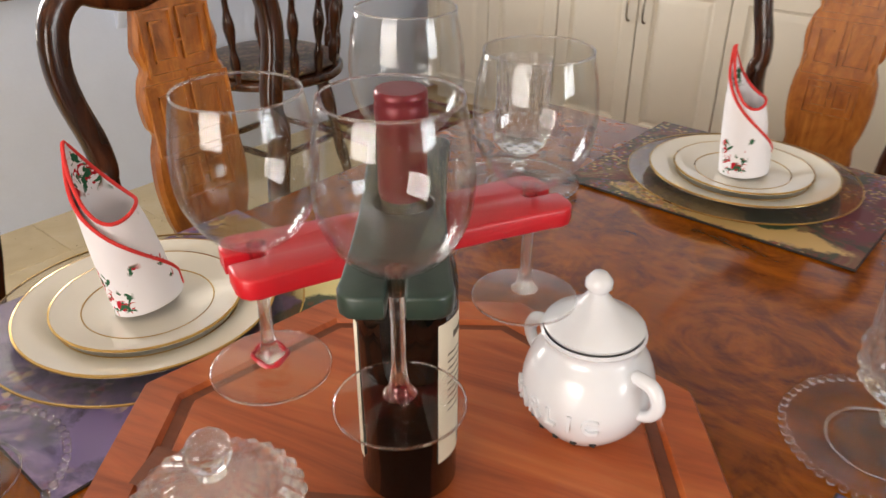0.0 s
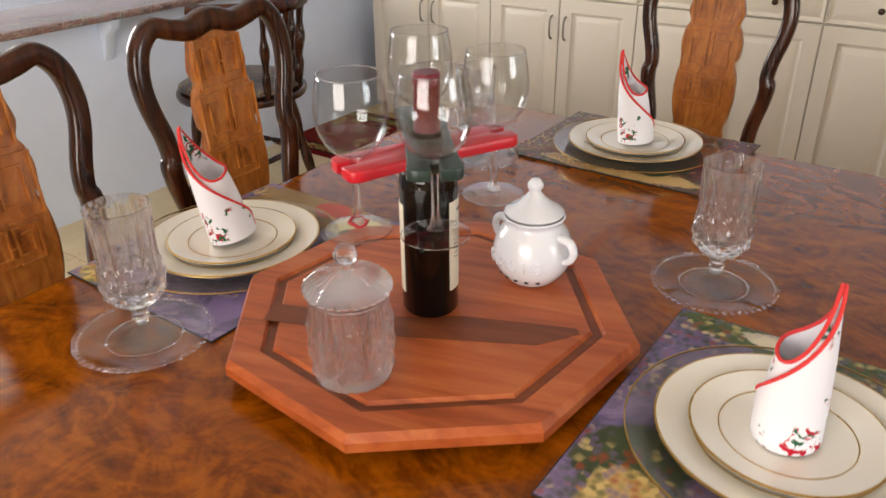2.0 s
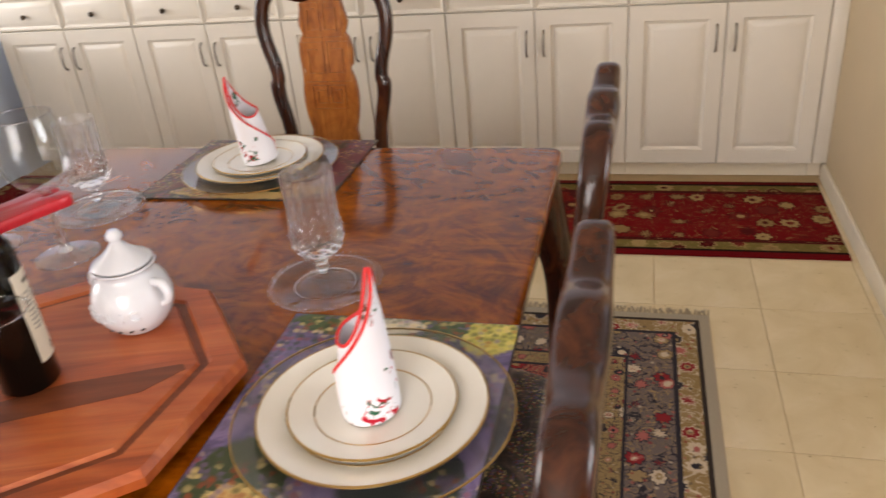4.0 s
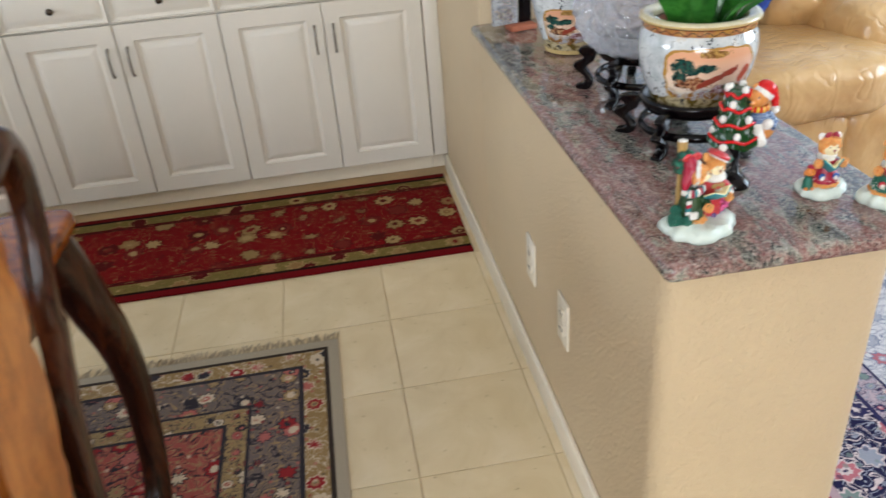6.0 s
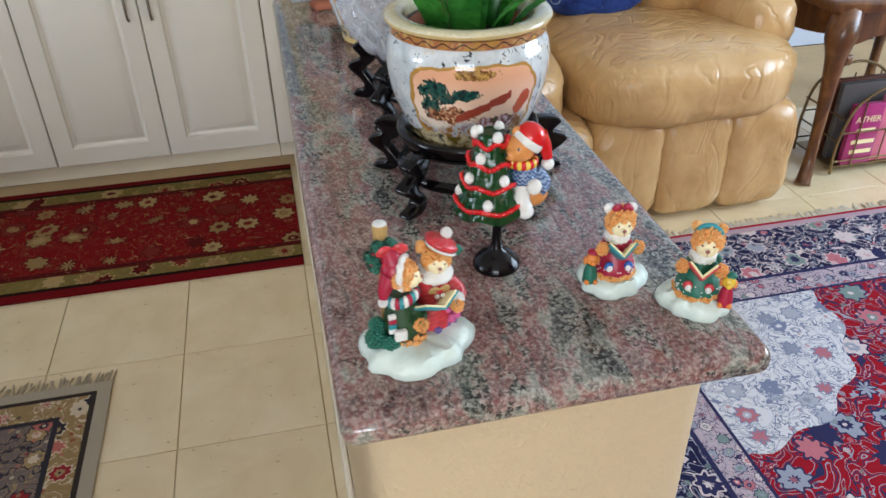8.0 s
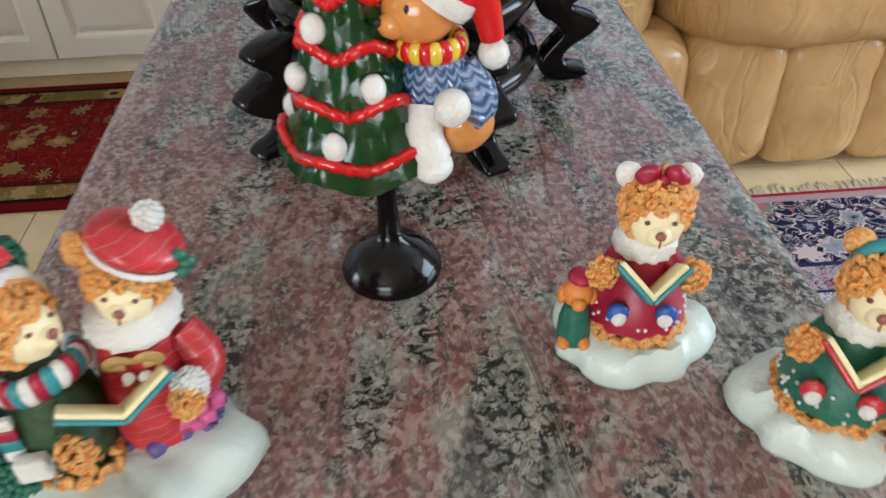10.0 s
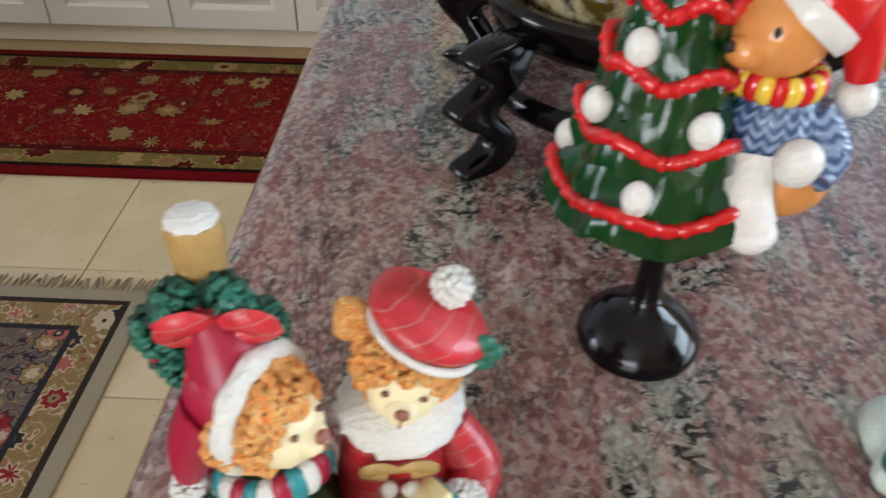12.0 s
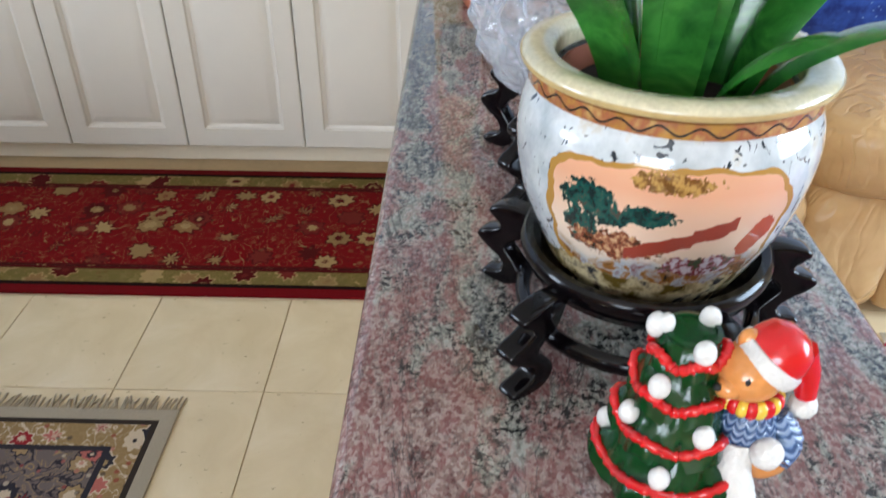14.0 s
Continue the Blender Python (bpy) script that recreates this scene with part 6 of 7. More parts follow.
def caroller(name, label, at, turn, dress, cover, ear, helper_coat, side, bow=True):
    p = [(snow_base(0.034, 0.029, 0.0150, side * 2 + 3), M["snow"])]
    # feet and skirt
    p.append((ringlets((0, 0.0, 0.0165), (0.0205, 0.0195, 0.005), 120, 0.0030, 3), M["fur"]))
    p.append((lathe([(0, 0.019), (0.0205, 0.0195), (0.0205, 0.024), (0.0175, 0.031), (0.0115, 0.041), (0.0095, 0.050), (0, 0.052)], 32, lambda a, r, z: 1 + 0.06 * math.sin(11 * a) * (z < 0.024)), dress))
    rnd = random.Random(side + 9)
    dots = []
    for k in range(64):
        a, z = rnd.uniform(0, 2 * math.pi), rnd.uniform(0.0205, 0.03)
        r = 0.0208 if z < 0.024 else 0.0208 - (z - 0.024) * 0.48
        dots.append(ball((r * math.cos(a), r * math.sin(a), z), 0.0009, 1))
    p.append((joined(*dots), M["c_white"]))
    p.append((lathe([(0.0095, 0.046), (0.0125, 0.0485), (0.012, 0.052), (0.009, 0.053)], 28, lambda a, r, z: 1 + 0.07 * math.sin(13 * a), close=True), M["c_white"]))
    p.append((ball((0.001, -0.0015, 0.0535), (0.0118, 0.0112, 0.0044), 3, 0.14, 500), M["c_white"]))
    p += bear((0.002, -0.001, 0.0652), 1.0, side + 20)
    for q in (-1, 1):
        p.append((ball((q * 0.0112 + 0.002, 0.003, 0.0755), (0.0048, 0.003, 0.0048), 3, 0.25, 400), ear))
        p.append((sweep([(q * 0.0080, -0.001, 0.046, 0.0046), (q * 0.0138, -0.007, 0.042, 0.0045), (q * 0.0160, -0.015, 0.045, 0.0042)], 10, 4), dress))
        p.append((ball((q * 0.0170, -0.0165, 0.0470), (0.0050, 0.0046, 0.0050), 2), M["fur"]))
        p.append((ringlets((q * 0.0170, -0.0165, 0.0470), (0.0050, 0.0046, 0.0050), 30, 0.0021, 5), M["fur"]))
    p += open_book((0.001, -0.0215, 0.0385), 0.0185, 0.019, cover, 0, -34, 44)
    if bow:
        for q in (-1, 1):
            p.append((ball((q * 0.0050 + 0.002, -0.003, 0.0790), (0.0052, 0.0028, 0.0036), 3, 0.3, 260, turn=(0, q * 30, 0)), M["c_wine"]))
        p.append((ball((0.002, -0.005, 0.0780), 0.0022, 1), M["c_wine"]))
    else:
        p.append((sweep([(0.002 + 0.0115 * math.cos(a), -0.001, 0.0675 + 0.0115 * math.sin(a), 0.0026) for a in np.linspace(0.25, math.pi - 0.25, 9)], 8, 2), M["c_teal"]))
        p.append((sweep([(0.009, 0.004, 0.05, 0.004), (0.014, 0.008, 0.045, 0.004), (0.016, 0.008, 0.036, 0.0035)], 8, 3), M["c_green"]))
    # small companion
    h = side * 0.0255
    p.append((lathe([(0, 0.013), (0.0072, 0.013), (0.0065, 0.022), (0.0045, 0.03), (0, 0.031)], 20), helper_coat))
    p[-1] = (moved(p[-1][0], Matrix.Translation((h, -0.013, 0))), helper_coat)
    p.append((ball((h, -0.015, 0.0365), (0.0062, 0.006, 0.0062), 2), M["c_orange"] if side < 0 else M["gl_yellow"]))
    p.append((ball((h, -0.021, 0.0355), (0.003, 0.003, 0.0026), 2), M["c_orange"] if side < 0 else M["gl_yellow"]))
    p.append((ball((h + 0.001, -0.013, 0.042), (0.0055, 0.0055, 0.003), 2), M["c_wine"] if side < 0 else M["c_green"]))
    for q in (-1, 1):
        p.append((ball((h + q * 0.004, -0.018, 0.0145), (0.0028, 0.004, 0.0025), 2), M["c_orange"]))
        p.append((ball((h + q * 0.006, -0.014, 0.0345), (0.002, 0.003, 0.004), 2), M["c_orange"]))
        p.append((ball((q * 0.0095, -0.0180, 0.0295), (0.0046, 0.0024, 0.0046), 2), M["c_blue"] if side < 0 else M["c_red"]))
        p.append((ball((q * 0.0090, -0.0192, 0.0280), (0.0032, 0.0022, 0.0036), 2), M["c_white"]))
    return coloured(name, [(moved(b, Matrix.Diagonal((1.02, 1.02, 1.15, 1))), m) for b, m in p], label, "figurine", at, turn, "carolling bear figurines")


caroller("bear_figurine", "small resin bear in wine red singing from a teal book", (2.619, 0.448, G), -9, M["c_wine"], M["c_teal"], M["c_white"], M["c_green"], -1)
caroller("bear_figurine", "small resin bear in green singing from a red book", (2.683, 0.396, G), -28, M["c_green"], M["c_red"], M["fur"], M["c_wine"], 1, False)


def bear_pair(at, turn):
    p = []
    # taller bear with beret, in a tartan coat
    x, y = 0.0225, 0.004
    p.append((moved(lathe([(0, 0.016), (0.019, 0.017), (0.0185, 0.03), (0.0175, 0.045), (0.0135, 0.066), (0, 0.068)], 32), Matrix.Translation((x, y, 0))), M["c_red"]))
    p.append((curls((x, y, 0.018), (0.02, 0.018, 0.006), 40, 0.004, 2), M["c_purple"]))
    p.append((curls((x + 0.012, y - 0.01, 0.034), (0.009, 0.008, 0.01), 24, 0.0038, 8), M["c_pink"]))
    p.append((ball((x + 0.001, y - 0.003, 0.0715), (0.0165, 0.0155, 0.0068), 4, 0.10, 420, turn=(8, 0, 0)), M["c_white"]))
    for q in (-1, 1):
        p.append((sweep([(x, y - 0.017, 0.0625, 0.0012), (x + q * 0.005, y - 0.0175, 0.0645, 0.0022), (x + q * 0.0085, y - 0.0165, 0.0615, 0.0020), (x + q * 0.003, y - 0.0175, 0.0605, 0.0012)], 8, 4, 0.5), M["c_gold"]))
        p.append((ball((x + q * 0.0028, y - 0.0185, 0.0565), 0.0023, 2, 0.3, 500), M["c_white"]))
    p += [(moved(b, Matrix.Translation((x + 0.003, y - 0.002, 0.0850)) @ Matrix.Rotation(radians(10), 4, "Y") @ Matrix.Rotation(radians(-6), 4, "Z")), m) for b, m in bear((0, 0, 0), 0.94, 31)]
    p.append((ball((x - 0.0095, y + 0.002, 0.0975), (0.0054, 0.004, 0.0068), 3, 0.25, 250), M["fur"]))
    p.append((ball((x + 0.0090, y + 0.001, 0.0980), (0.0162, 0.0150, 0.0060), 3, 0.06, 160, turn=(0, 27, 0)), M["c_red"]))
    p.append((sweep([(x + 0.0078 + 0.0126 * math.cos(t), y - 0.001 + 0.0123 * math.sin(t), 0.0945 - 0.0068 * math.cos(t), 0.0012) for t in np.linspace(0, 2 * math.pi, 30, False)], 7, 0, ring=True, side=(0, 0, 1)), M["c_white"]))
    p.append((curls((x + 0.0145, y + 0.002, 0.1060), (0.0042, 0.0042, 0.0042), 60, 0.0013, 3), M["c_white"]))
    for q in range(5):
        a = radians(72 * q)
        p.append((ball((x + 0.0205 + 0.0032 * math.cos(a), y - 0.006, 0.0915 + 0.0032 * math.sin(a)), (0.0034, 0.0022, 0.0028), 1), M["c_green"]))
    p.append((sweep([(x + 0.014, y - 0.002, 0.06, 0.007), (x + 0.021, y - 0.008, 0.05, 0.0075), (x + 0.017, y - 0.018, 0.047, 0.006)], 10, 4), M["c_red"]))
    p.append((curls((x + 0.016, y - 0.0185, 0.049), (0.006, 0.005, 0.006), 110, 0.0013, 4), M["c_white"]))
    p.append((ringlets((x + 0.014, y - 0.023, 0.046), (0.0048, 0.0048, 0.0048), 34, 0.0023, 6), M["fur"]))
    # smaller bear, hooded, head turned aside
    x, y = -0.010, -0.003
    p.append((moved(lathe([(0, 0.016), (0.017, 0.018), (0.0175, 0.032), (0.015, 0.045), (0.011, 0.058), (0, 0.06)], 28), Matrix.Translation((x, y, 0))), M["c_leaf"]))
    p.append((ringlets((x + 0.002, y - 0.008, 0.018), (0.015, 0.012, 0.006), 50, 0.0034, 12), M["fur"]))
    head = [(b, m) for b, m in bear((0, 0, 0), 0.98, 44)]
    hx, hy, hz = x + 0.002, y - 0.007, 0.0845
    hm = Matrix.Translation((hx, hy, hz)) @ Matrix.Rotation(radians(58), 4, "Z") @ Matrix.Rotation(radians(-8), 4, "X")
    p += [(moved(b, hm), m) for b, m in head]
    p.append((ringlets((hx - 0.0085, hy - 0.008, hz - 0.001), (0.0042, 0.0042, 0.0052), 34, 0.0020, 14), M["fur"]))
    # wine red hood with a white band
    p.append((ball((hx - 0.006, hy + 0.005, hz + 0.002), (0.0135, 0.0125, 0.0145), 3), M["c_wine"]))
    p.append((sweep([(hx - 0.006, hy + 0.005, hz + 0.004, 0.012), (hx - 0.009, hy + 0.008, hz + 0.016, 0.0085), (hx - 0.012, hy + 0.009, hz + 0.024, 0.004)], 12, 5), M["c_wine"]))
    p.append((sweep([(hx - 0.012, hy + 0.001, hz, 0.009), (hx - 0.018, hy - 0.001, hz - 0.009, 0.0065), (hx - 0.021, hy - 0.003, hz - 0.018, 0.0035)], 10, 5), M["c_wine"]))
    p.append((curls((hx - 0.0215, hy - 0.004, hz - 0.021), (0.0035, 0.0035, 0.0035), 50, 0.0012, 9), M["c_white"]))
    fx, fy = math.sin(radians(58)), -math.cos(radians(58))
    band = [(hx - 0.001 * fx + 0.0135 * math.cos(t) * -fy, hy - 0.001 * fy + 0.0135 * math.cos(t) * fx, hz + 0.0015 + 0.0140 * math.sin(t), 0.0029 + 0.0004 * math.sin(9 * t)) for t in np.linspace(0, 2 * math.pi, 40, False)]
    p.append((sweep(band, 9, 0, ring=True, side=(fx, fy, 0)), M["c_white"]))
    # striped scarf
    for k in range(16):
        a = radians(180 + k * 15)
        m = (M["c_white"], M["c_wine"], M["c_teal"])[k % 3]
        p.append((ball((x + 0.0135 * math.cos(a), y - 0.001 + 0.0125 * math.sin(a), 0.0605 - 0.002 * math.sin(a * 2)), (0.0036, 0.0036, 0.0062), 2), m))
    for k in range(4):
        p.append((box(x - 0.0165, y - 0.0155, 0.046 - k * 0.005, x - 0.0095, y - 0.0125, 0.0508 - k * 0.005, 0.0006), (M["c_white"], M["c_wine"], M["c_teal"], M["c_white"])[k]))
    p.append((box(x - 0.013, y - 0.022, 0.026, x - 0.002, y - 0.0165, 0.036, 0.001), M["c_white"]))
    p.append((sweep([(x + 0.006, y - 0.004, 0.05, 0.0065), (x + 0.012, y - 0.014, 0.045, 0.0065), (x + 0.010, y - 0.022, 0.043, 0.006)], 10, 4), M["c_leaf"]))
    p.append((ringlets((x + 0.010, y - 0.025, 0.041), (0.0052, 0.005, 0.0056), 34, 0.0023, 7), M["fur"]))
    p += open_book((0.018, -0.0265, 0.0520), 0.0205, 0.020, M["c_teal"], 20, -34, 26)
    # lamp post with wreath and bow
    p.append((moved(lathe([(0, 0.014), (0.004, 0.014), (0.0038, 0.1), (0.005, 0.106), (0.006, 0.108), (0.0066, 0.1225), (0.0062, 0.1245), (0, 0.124)], 20, lambda a, r, z: 1 + 0.03 * math.sin(17 * a)), Matrix.Translation((-0.021, 0.012, 0))), M["c_gold"]))
    p.append((moved(lathe([(0, 0.1246), (0.0062, 0.1246), (0.0056, 0.1256), (0, 0.1258)], 20, lambda a, r, z: 1 + 0.06 * math.sin(9 * a)), Matrix.Translation((-0.021, 0.012, 0))), M["c_white"]))
    for k in range(7):
        a = 2 * math.pi * (k + 0.3) / 7
        for j in range(2):
            p.append((ringlets((-0.021 + 0.0125 * math.cos(a) + 0.002 * j, 0.005 - 0.003 * j, 0.097 + 0.0115 * math.sin(a)), (0.0046, 0.0042, 0.0044), 26, 0.0021, k + 9 * j), M["c_green"] if j else M["c_pine"]))
        p.append((ball((-0.021 + 0.0125 * math.cos(a + 0.4), 0.0, 0.097 + 0.0115 * math.sin(a + 0.4)), 0.0016, 1), M["c_wine"]))
    for q in (-1, 1):
        p.append((sweep([(-0.016, -0.003, 0.1055, 0.002), (-0.016 + q * 0.006, -0.006, 0.110, 0.0036), (-0.016 + q * 0.011, -0.005, 0.106, 0.0036), (-0.016 + q * 0.004, -0.005, 0.104, 0.002)], 8, 3, 0.5), M["c_red"]))
        p.append((sweep([(-0.016, -0.005, 0.105, 0.002), (-0.016 + q * 0.005, -0.007, 0.098, 0.0028), (-0.016 + q * 0.008, -0.007, 0.090, 0.0026)], 8, 3, 0.5), M["c_red"]))
    # little bushes
    for bx, by, bz, br in ((-0.036, -0.008, 0.022, 0.011), (-0.034, -0.004, 0.034, 0.008), (-0.026, -0.018, 0.02, 0.009)):
        p.append((curls((bx, by, bz), (br * 0.8, br * 0.8, br * 0.8), 90, br * 0.2, 5), M["c_green"]))
    p = [(moved(b, Matrix.Translation((0, 0.016, 0)) @ Matrix.Diagonal((1, 1, 1.02, 1))), m) for b, m in p]
    p.append((moved(snow_base(0.053, 0.041, 0.018, 1.0), Matrix.Translation((0, 0.006, 0))), M["snow"]))
    return coloured("bear_pair_figurine", p, "resin pair of carolling bears by a wreathed post", "figurine", at, turn)


bear_pair((2.408, 0.389, G), 8)


def tree_cup(at, turn):
    """Glazed cup: a trimmed tree with a bear hugging it, on a black pedestal."""
    p = [(lathe([(0, 0.0), (0.0245, 0.0), (0.025, 0.003), (0.023, 0.008), (0.015, 0.016), (0.007, 0.021), (0.0058, 0.026), (0.0048, 0.04), (0.005, 0.066), (0.009, 0.075), (0, 0.076)], 40), M["black"])]

    def skirt(z0, z1, r0, r1, seed):
        bm = lathe([(0, z0 + 0.003), (r0 * 0.7, z0 + 0.002), (r0, z0), (r0 * 0.98, z0 + 0.004)] + [(r0 * 0.98 + (r1 - r0 * 0.98) * q, z0 + 0.004 + (z1 - z0 - 0.004) * q) for q in (0.15, 0.3, 0.45, 0.6, 0.75, 0.9, 1.0)] + [(0, z1)], 96, lambda a, r, z: 1 + (0.085 * math.sin(5 * a + seed) * (r > r0 * 0.9)) + 0.010 * math.sin(17 * a + 2 * seed) * (r > 0.01))
        for v in bm.verts:
            v.co += Vector((v.co.x, v.co.y, 0)).normalized() * 0.0016 * noise.noise(v.co * 150 + Vector((seed, 0, 0)))
            v.co.z += 0.0042 * math.sin(5 * math.atan2(v.co.y, v.co.x) + seed) if v.co.xy.length > r0 * 0.85 else 0
        return bm

    tx = -0.009
    tiers = [(0.071, 0.106, 0.0345, 0.020, 0), (0.093, 0.128, 0.0280, 0.017, 1), (0.115, 0.145, 0.0225, 0.0135, 2), (0.135, 0.153, 0.0170, 0.0120, 3)]
    for z0, z1, r0, r1, s in tiers:
        p.append((moved(skirt(z0, z1, r0, r1, s), Matrix.Translation((tx, 0, 0))), M["gl_green"]))
        rr = r0 * 0.93
        p.append((moved(sweep([(rr * (1 + 0.07 * math.sin(5 * a + s)) * math.cos(a), rr * (1 + 0.07 * math.sin(5 * a + s)) * math.sin(a), z0 + 0.0105 + 0.0030 * math.sin(5 * a + s), 0.0025 + 0.0004 * math.sin(34 * a) + 0.0003 * math.sin(55 * a)) for a in np.linspace(0, 2 * math.pi, 130, False)], 7, 0, ring=True, side=(0, 0, 1)), Matrix.Translation((tx, 0, 0))), M["gl_red"]))
        for k in range(4 if s < 2 else 3):
            a = radians(360 / (4 if s < 2 else 3) * k + (40, 78, 15, 70)[s] + 205)
            p.append((ball((tx + (r0 * 0.86) * math.cos(a), (r0 * 0.86) * math.sin(a), z0 + 0.0185), (0.0050, 0.0050, 0.0064), 3, 0.08, 200), M["gl_white"]))
    p.append((moved(lathe([(0.0095, 0.150), (0.013, 0.152), (0.013, 0.1535), (0.0105, 0.154), (0.0085, 0.14), (0, 0.139)], 30), Matrix.Translation((tx + 0.002, 0.002, 0))), M["gl_green"]))
    p.append((ball((tx - 0.010, 0.004, 0.156), (0.004, 0.004, 0.0055), 2), M["gl_white"]))
    # bear: sitting, boots, jumper, scarf, cap
    bx, by = 0.024, -0.008
    p.append((ball((bx, by, 0.104), (0.016, 0.015, 0.019), 3), M["gl_blue"]))
    p.append((ball((bx + 0.010, by - 0.003, 0.0865), (0.0140, 0.0135, 0.0145), 3, 0.05, 160), M["gl_tan"]))
    p.append((sweep([(bx - 0.006, by - 0.008, 0.098, 0.0080), (bx - 0.008, by - 0.014, 0.087, 0.0082), (bx - 0.006, by - 0.017, 0.078, 0.0088)], 12, 5), M["gl_white"]))
    p.append((ball((bx - 0.006, by - 0.018, 0.0755), (0.0090, 0.0100, 0.0072), 3, 0.05, 200), M["gl_white"]))
    p.append((sweep([(bx + 0.010, by - 0.004, 0.112, 0.007), (bx + 0.017, by - 0.009, 0.100, 0.0075), (bx + 0.010, by - 0.016, 0.094, 0.0065)], 12, 5), M["gl_blue"]))
    p.append((ball((bx + 0.003, by - 0.018, 0.1010), (0.0078, 0.0068, 0.0082), 3, 0.05, 200), M["gl_white"]))
    p.append((ball((bx + 0.018, by - 0.004, 0.093), 0.0075, 2), M["gl_blue"]))
    for k in range(20):
        a = 2 * math.pi * k / 20
        p.append((ball((bx - 0.002 + 0.0122 * math.cos(a), by + 0.0112 * math.sin(a), 0.1215), (0.0036, 0.0034, 0.0052), 2), (M["gl_red"], M["gl_yellow"])[k % 2]))
    p.append((ball((bx - 0.006, by - 0.001, 0.137), (0.0155, 0.0145, 0.0145), 3), M["gl_tan"]))
    p.append((ball((bx - 0.017, by - 0.007, 0.1335), (0.007, 0.006, 0.0058), 2), M["gl_tan"]))
    p.append((ball((bx - 0.0235, by - 0.0085, 0.1355), (0.0022, 0.0025, 0.0022), 1), M["dark_ink"]))
    for dx, dy in ((-0.0165, 0.004), (-0.0125, -0.0125)):
        p.append((ball((bx + dx, by + dy, 0.141), (0.0016, 0.0016, 0.0022), 1), M["dark_ink"]))
    p.append((ball((bx - 0.008, by + 0.003, 0.152), (0.005, 0.004, 0.006), 2), M["gl_tan"]))
    cap = Matrix.Translation((bx + 0.0005, by, 0.141)) @ Matrix.Rotation(radians(38), 4, "Y")
    p.append((moved(lathe([(0.0155, -0.002), (0.0165, 0.002), (0.016, 0.0055), (0.0135, 0.006), (0.0135, -0.001)], 28, close=True), cap), M["gl_white"]))
    p.append((moved(lathe([(0.0145, 0.005), (0.0148, 0.009), (0.012, 0.0165), (0.006, 0.0205), (0, 0.0215)], 28), cap), M["gl_red"]))
    p.append((sweep([(bx + 0.014, by - 0.001, 0.147, 0.0085), (bx + 0.020, by - 0.002, 0.135, 0.0065), (bx + 0.023, by - 0.003, 0.122, 0.005)], 10, 5), M["gl_red"]))
    p.append((ball((bx + 0.0235, by - 0.003, 0.1155), 0.0068, 2), M["gl_white"]))
    return coloured("tree_bear_cup", p, "glazed ceramic tree cup with a red-capped bear, black pedestal", "figurine", at, turn)


tree_cup((2.516, 0.510, G), 6)


# ---- living room beyond the counter ----
def sofa():
    s = thing("leather_sofa", "tan leather reclining sofa with channel-tufted footrest", "sofa", (3.25, 1.70, 0))
    x0, x1 = -0.85, 0.56
    part("frame", box(x0 + 0.05, 0.18, 0.04, x1 - 0.03, 0.95, 0.30, 0.03), M["leather"], s)
    w = (x1 - x0 - 0.02) / 6.5
    for k in range(6):
        cx = x1 - 0.01 - w * (k + 0.5)
        part("footrest_pad", puff(cx, 0.10, 0.178, w * 0.550, 0.12, 0.170, 5.0, lumps=0.007, scale=14), M["leather"], s)
    for k in range(2):
        cx = x0 + (x1 - x0) * (k + 0.5) / 2
        part("seat_cushion", puff(cx, 0.38, 0.41, (x1 - x0) / 4 + 0.004, 0.43, 0.12, 4.0, lumps=0.012, scale=12), M["leather"], s)
        part("back_cushion", puff(cx, 0.80, 0.70, (x1 - x0) / 4, 0.17, 0.26, 3, lumps=0.018, scale=10), M["leather"], s)
    part("armrest", puff(x1 - 0.06, 0.53, 0.52, 0.135, 0.40, 0.13, 2.8, lumps=0.012, scale=10), M["leather"], s, "padded leather armrest")
    part("armrest", puff(x1 - 0.17, 0.50, 0.60, 0.20, 0.16, 0.13, 2.6, lumps=0.014, scale=9), M["leather"], s, "padded leather armrest")
    part("side", box(x1 - 0.1, 0.22, 0.04, x1 + 0.02, 0.95, 0.47, 0.035, 3), M["leather"], s)


sofa()
solid("throw_pillow", puff(0, 0, 0, 0.2, 0.075, 0.19, 2.6, lumps=0.006, scale=9), M["pillow"], "royal blue printed throw pillow on the leather sofa", "pillow", (3.30, 2.13, 0.70), -8)


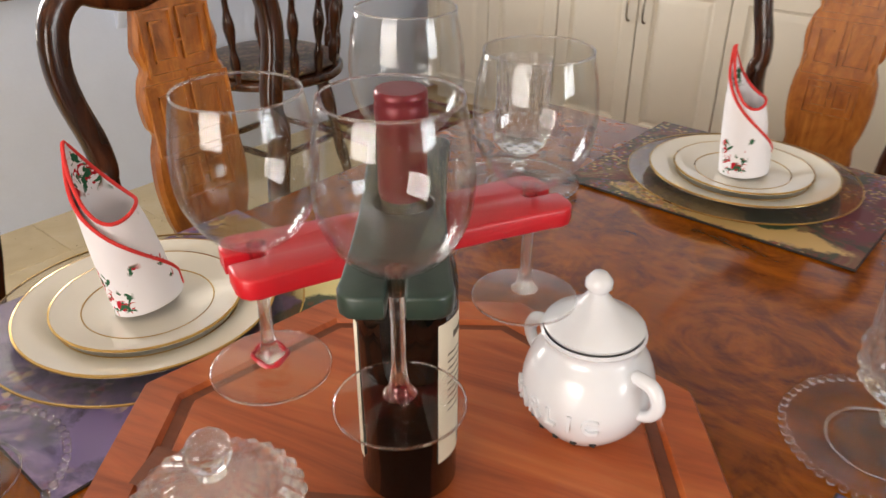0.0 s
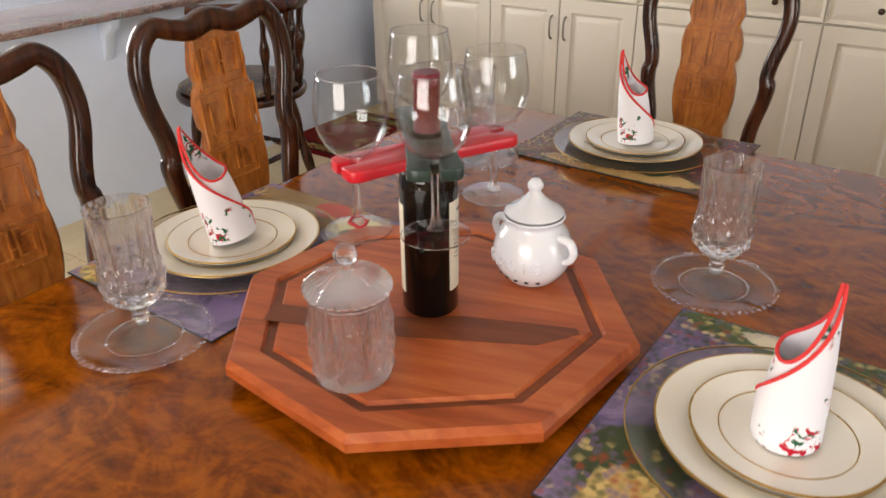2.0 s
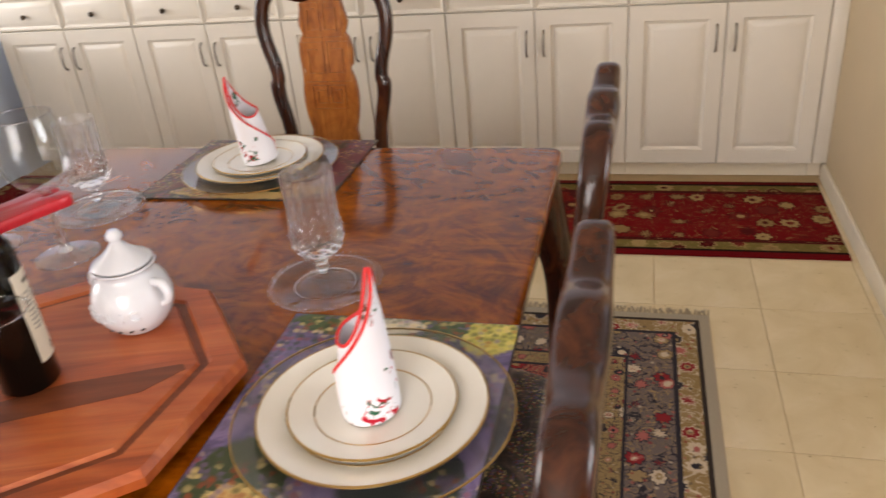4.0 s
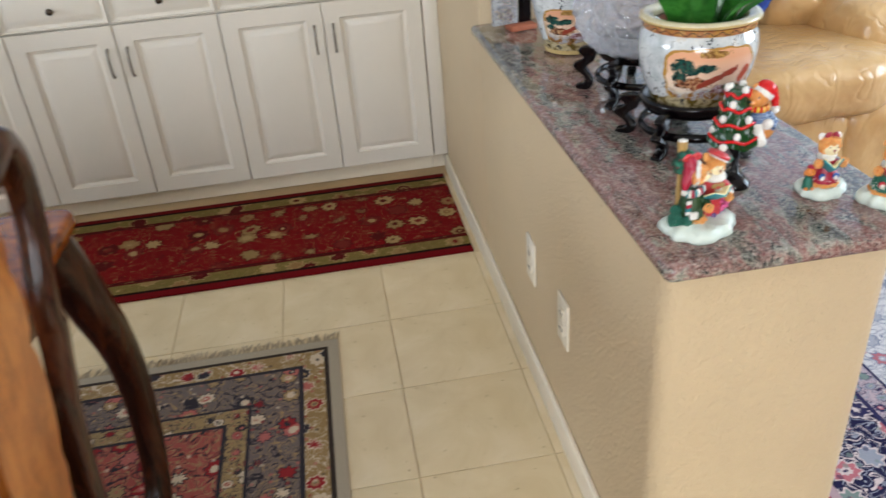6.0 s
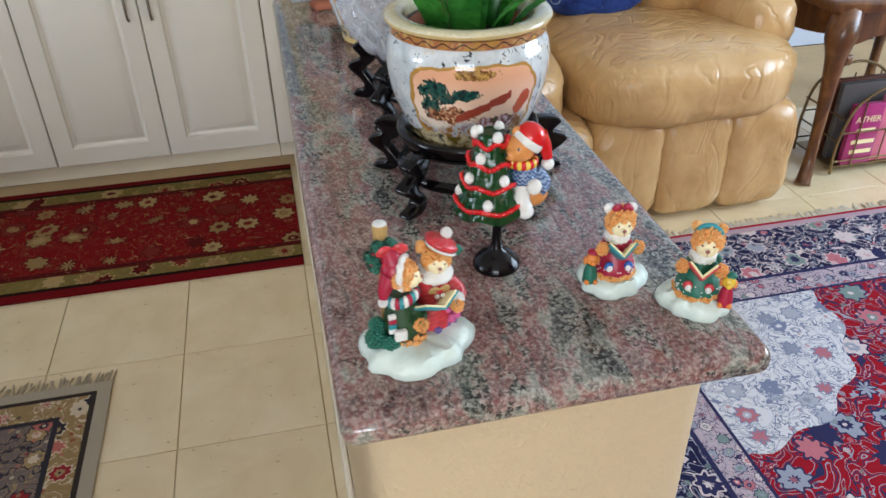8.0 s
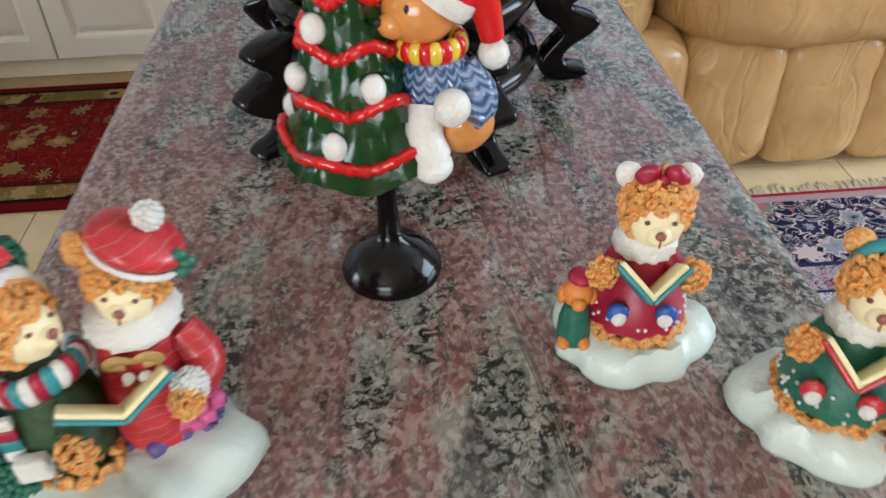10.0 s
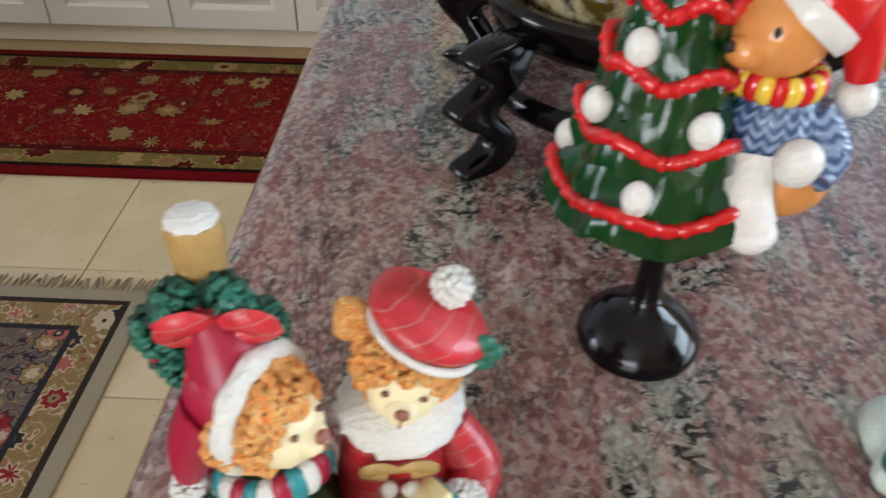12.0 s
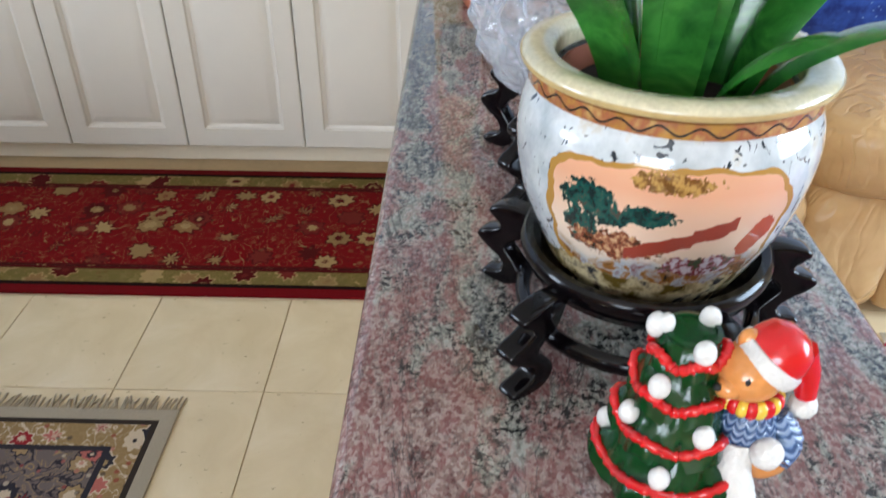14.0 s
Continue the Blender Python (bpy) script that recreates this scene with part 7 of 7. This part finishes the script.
def side_table():
    t = thing("side_table", "carved fruitwood side table with cabriole legs", "table", (4.31, 2.12, 0))
    w, d = 0.36, 0.30
    part("tabletop", prism([(-w - 0.05, -d - 0.02), (-w + 0.06, -d - 0.05), (w - 0.06, -d - 0.05), (w + 0.05, -d - 0.02), (w + 0.05, d + 0.05), (-w - 0.05, d + 0.05)], 0.56, 0.595, 0.01, 3), M["walnut_table"], t)
    for sy in (-1, 1):
        part("apron", sweep_board([(x, 0.5595, 0.44 + 0.05 * (abs(x) / w) ** 2 - 0.03 * math.cos(math.pi * x / w * 2.0)) for x in np.linspace(-w + 0.02, w - 0.02, 24)], sy * d, 0.03, "x"), M["walnut_table"], t)
    for sx in (-1, 1):
        part("apron", sweep_board([(y, 0.5595, 0.45 + 0.04 * (abs(y) / d) ** 2) for y in np.linspace(-d + 0.016, d - 0.016, 16)], sx * (w - 0.015), 0.03, "y"), M["walnut_table"], t)
        for sy in (-1, 1):
            x, y = sx * (w - 0.02), sy * (d - 0.0)
            part("leg", sweep([(x, y, 0.558, 0.042), (x + sx * 0.03, y + sy * 0.03, 0.5, 0.046), (x + sx * 0.02, y + sy * 0.02, 0.42, 0.030), (x, y, 0.25, 0.020), (x - sx * 0.005, y - sy * 0.005, 0.1, 0.018), (x + sx * 0.01, y + sy * 0.01, 0.03, 0.022), (x + sx * 0.02, y + sy * 0.02, 0.0, 0.026)], 12, 5), M["walnut_table"], t)
            part("carving", joined(*[ball((x + sx * (0.05 - 0.03 * abs(q)), y + sy * (0.055 - 0.01 * abs(q)), 0.49 - 0.022 * abs(q) * 2 + 0.02), (0.012, 0.010, 0.02), 2, turn=(0, 20 * q, 0)) for q in (-2, -1, 0, 1, 2)]), M["walnut_table"], t)
    part("drawer_front", prism([(-0.2, -0.045), (0.2, -0.045), (0.2, 0.045), (-0.2, 0.045)], 0, 0.008, 0.003), M["walnut_table"], t).matrix_local = pose(0, -d - 0.0155, 0.508, 90, 0, 0)


side_table()


def magazine_rack():
    r = thing("magazine_rack", "aged brass wire magazine rack beneath the side table", "rack", (4.24, 1.93, 0))
    for y in (-0.10, 0.10):
        part("hoop", sweep([(-0.17, y, 0.006, 0.005), (-0.172, y, 0.12, 0.005), (-0.14, y * 1.05, 0.24, 0.005), (-0.05, y * 1.05, 0.30, 0.005), (0.05, y * 1.05, 0.30, 0.005), (0.14, y * 1.05, 0.24, 0.005), (0.172, y, 0.12, 0.005), (0.17, y, 0.006, 0.005)], 8, 6), M["brass_wire"], r)
        for z in (0.05, 0.15):
            part("wire", sweep([(-0.17, y, z, 0.003), (0.17, y, z, 0.003)], 6, 1), M["brass_wire"], r)
        for x in (-0.1, 0.0, 0.1):
            part("wire", sweep([(x, y, 0.03, 0.0026), (x, y, 0.27, 0.0026)], 6, 1), M["brass_wire"], r)
    for x in (-0.17, 0.17):
        for z in (0.03, 0.12, 0.2):
            part("wire", sweep([(x, -0.1, z, 0.003), (x, 0.1, z, 0.003)], 6, 1), M["brass_wire"], r)
    part("floor_wire", box(-0.168, -0.098, 0.028, 0.168, 0.098, 0.032), M["brass_wire"], r, smooth=False)


magazine_rack()
for k, (x0, x1, y, h, m, label) in enumerate(((4.105, 4.215, 1.842, 0.21, "magenta", "magenta magazine standing in the wire rack"), (4.22, 4.40, 1.848, 0.23, "pink_cover", "pink magazine standing in the wire rack"), (4.09, 4.39, 1.90, 0.26, "grey_cover", "grey magazines standing in the wire rack"), (4.10, 4.38, 1.96, 0.25, "c_brown", "brown catalogue standing in the wire rack"))):
    mag = thing("magazine", label, "magazine", (0, 0, 0), 0, "magazines in the rack")
    part("cover", box(x0, y - 0.008, 0.0325, x1, y + 0.012, 0.0325 + h, 0.001), M[m], mag)
    if k == 0:
        lettering("ATHER", 0.03, 0.0004, M["c_page"], mag, pose(4.165, y - 0.0088, 0.19, 90, 0, 0), "title")
        for j, (z, wd) in enumerate(((0.145, 0.07), (0.105, 0.085), (0.07, 0.08))):
            part("print", box(4.165 - wd / 2, y - 0.0092, z, 4.165 + wd / 2, y - 0.0083, z + 0.014), M["c_page"], mag, smooth=False)

# ---- floor tiles ----
T0, TS = 2.006, 0.3145
gap = 0.0011
tile_mesh = mesh_of("tile", box(-TS / 2 + gap, -TS / 2 + gap, -0.0038, TS / 2 - gap, TS / 2 - gap, 0.0, 0.0008, 1), M["tile"], False)
count = 0
for i in range(-11, 11):
    for j in range(-6, 7):
        x, y = T0 + (i + 0.5) * TS, 1.414 + (j - 3.5) * TS
        if y > YC + 0.2:
            continue
        child("floor_tile", tile_mesh, floor, (x, y, 0))
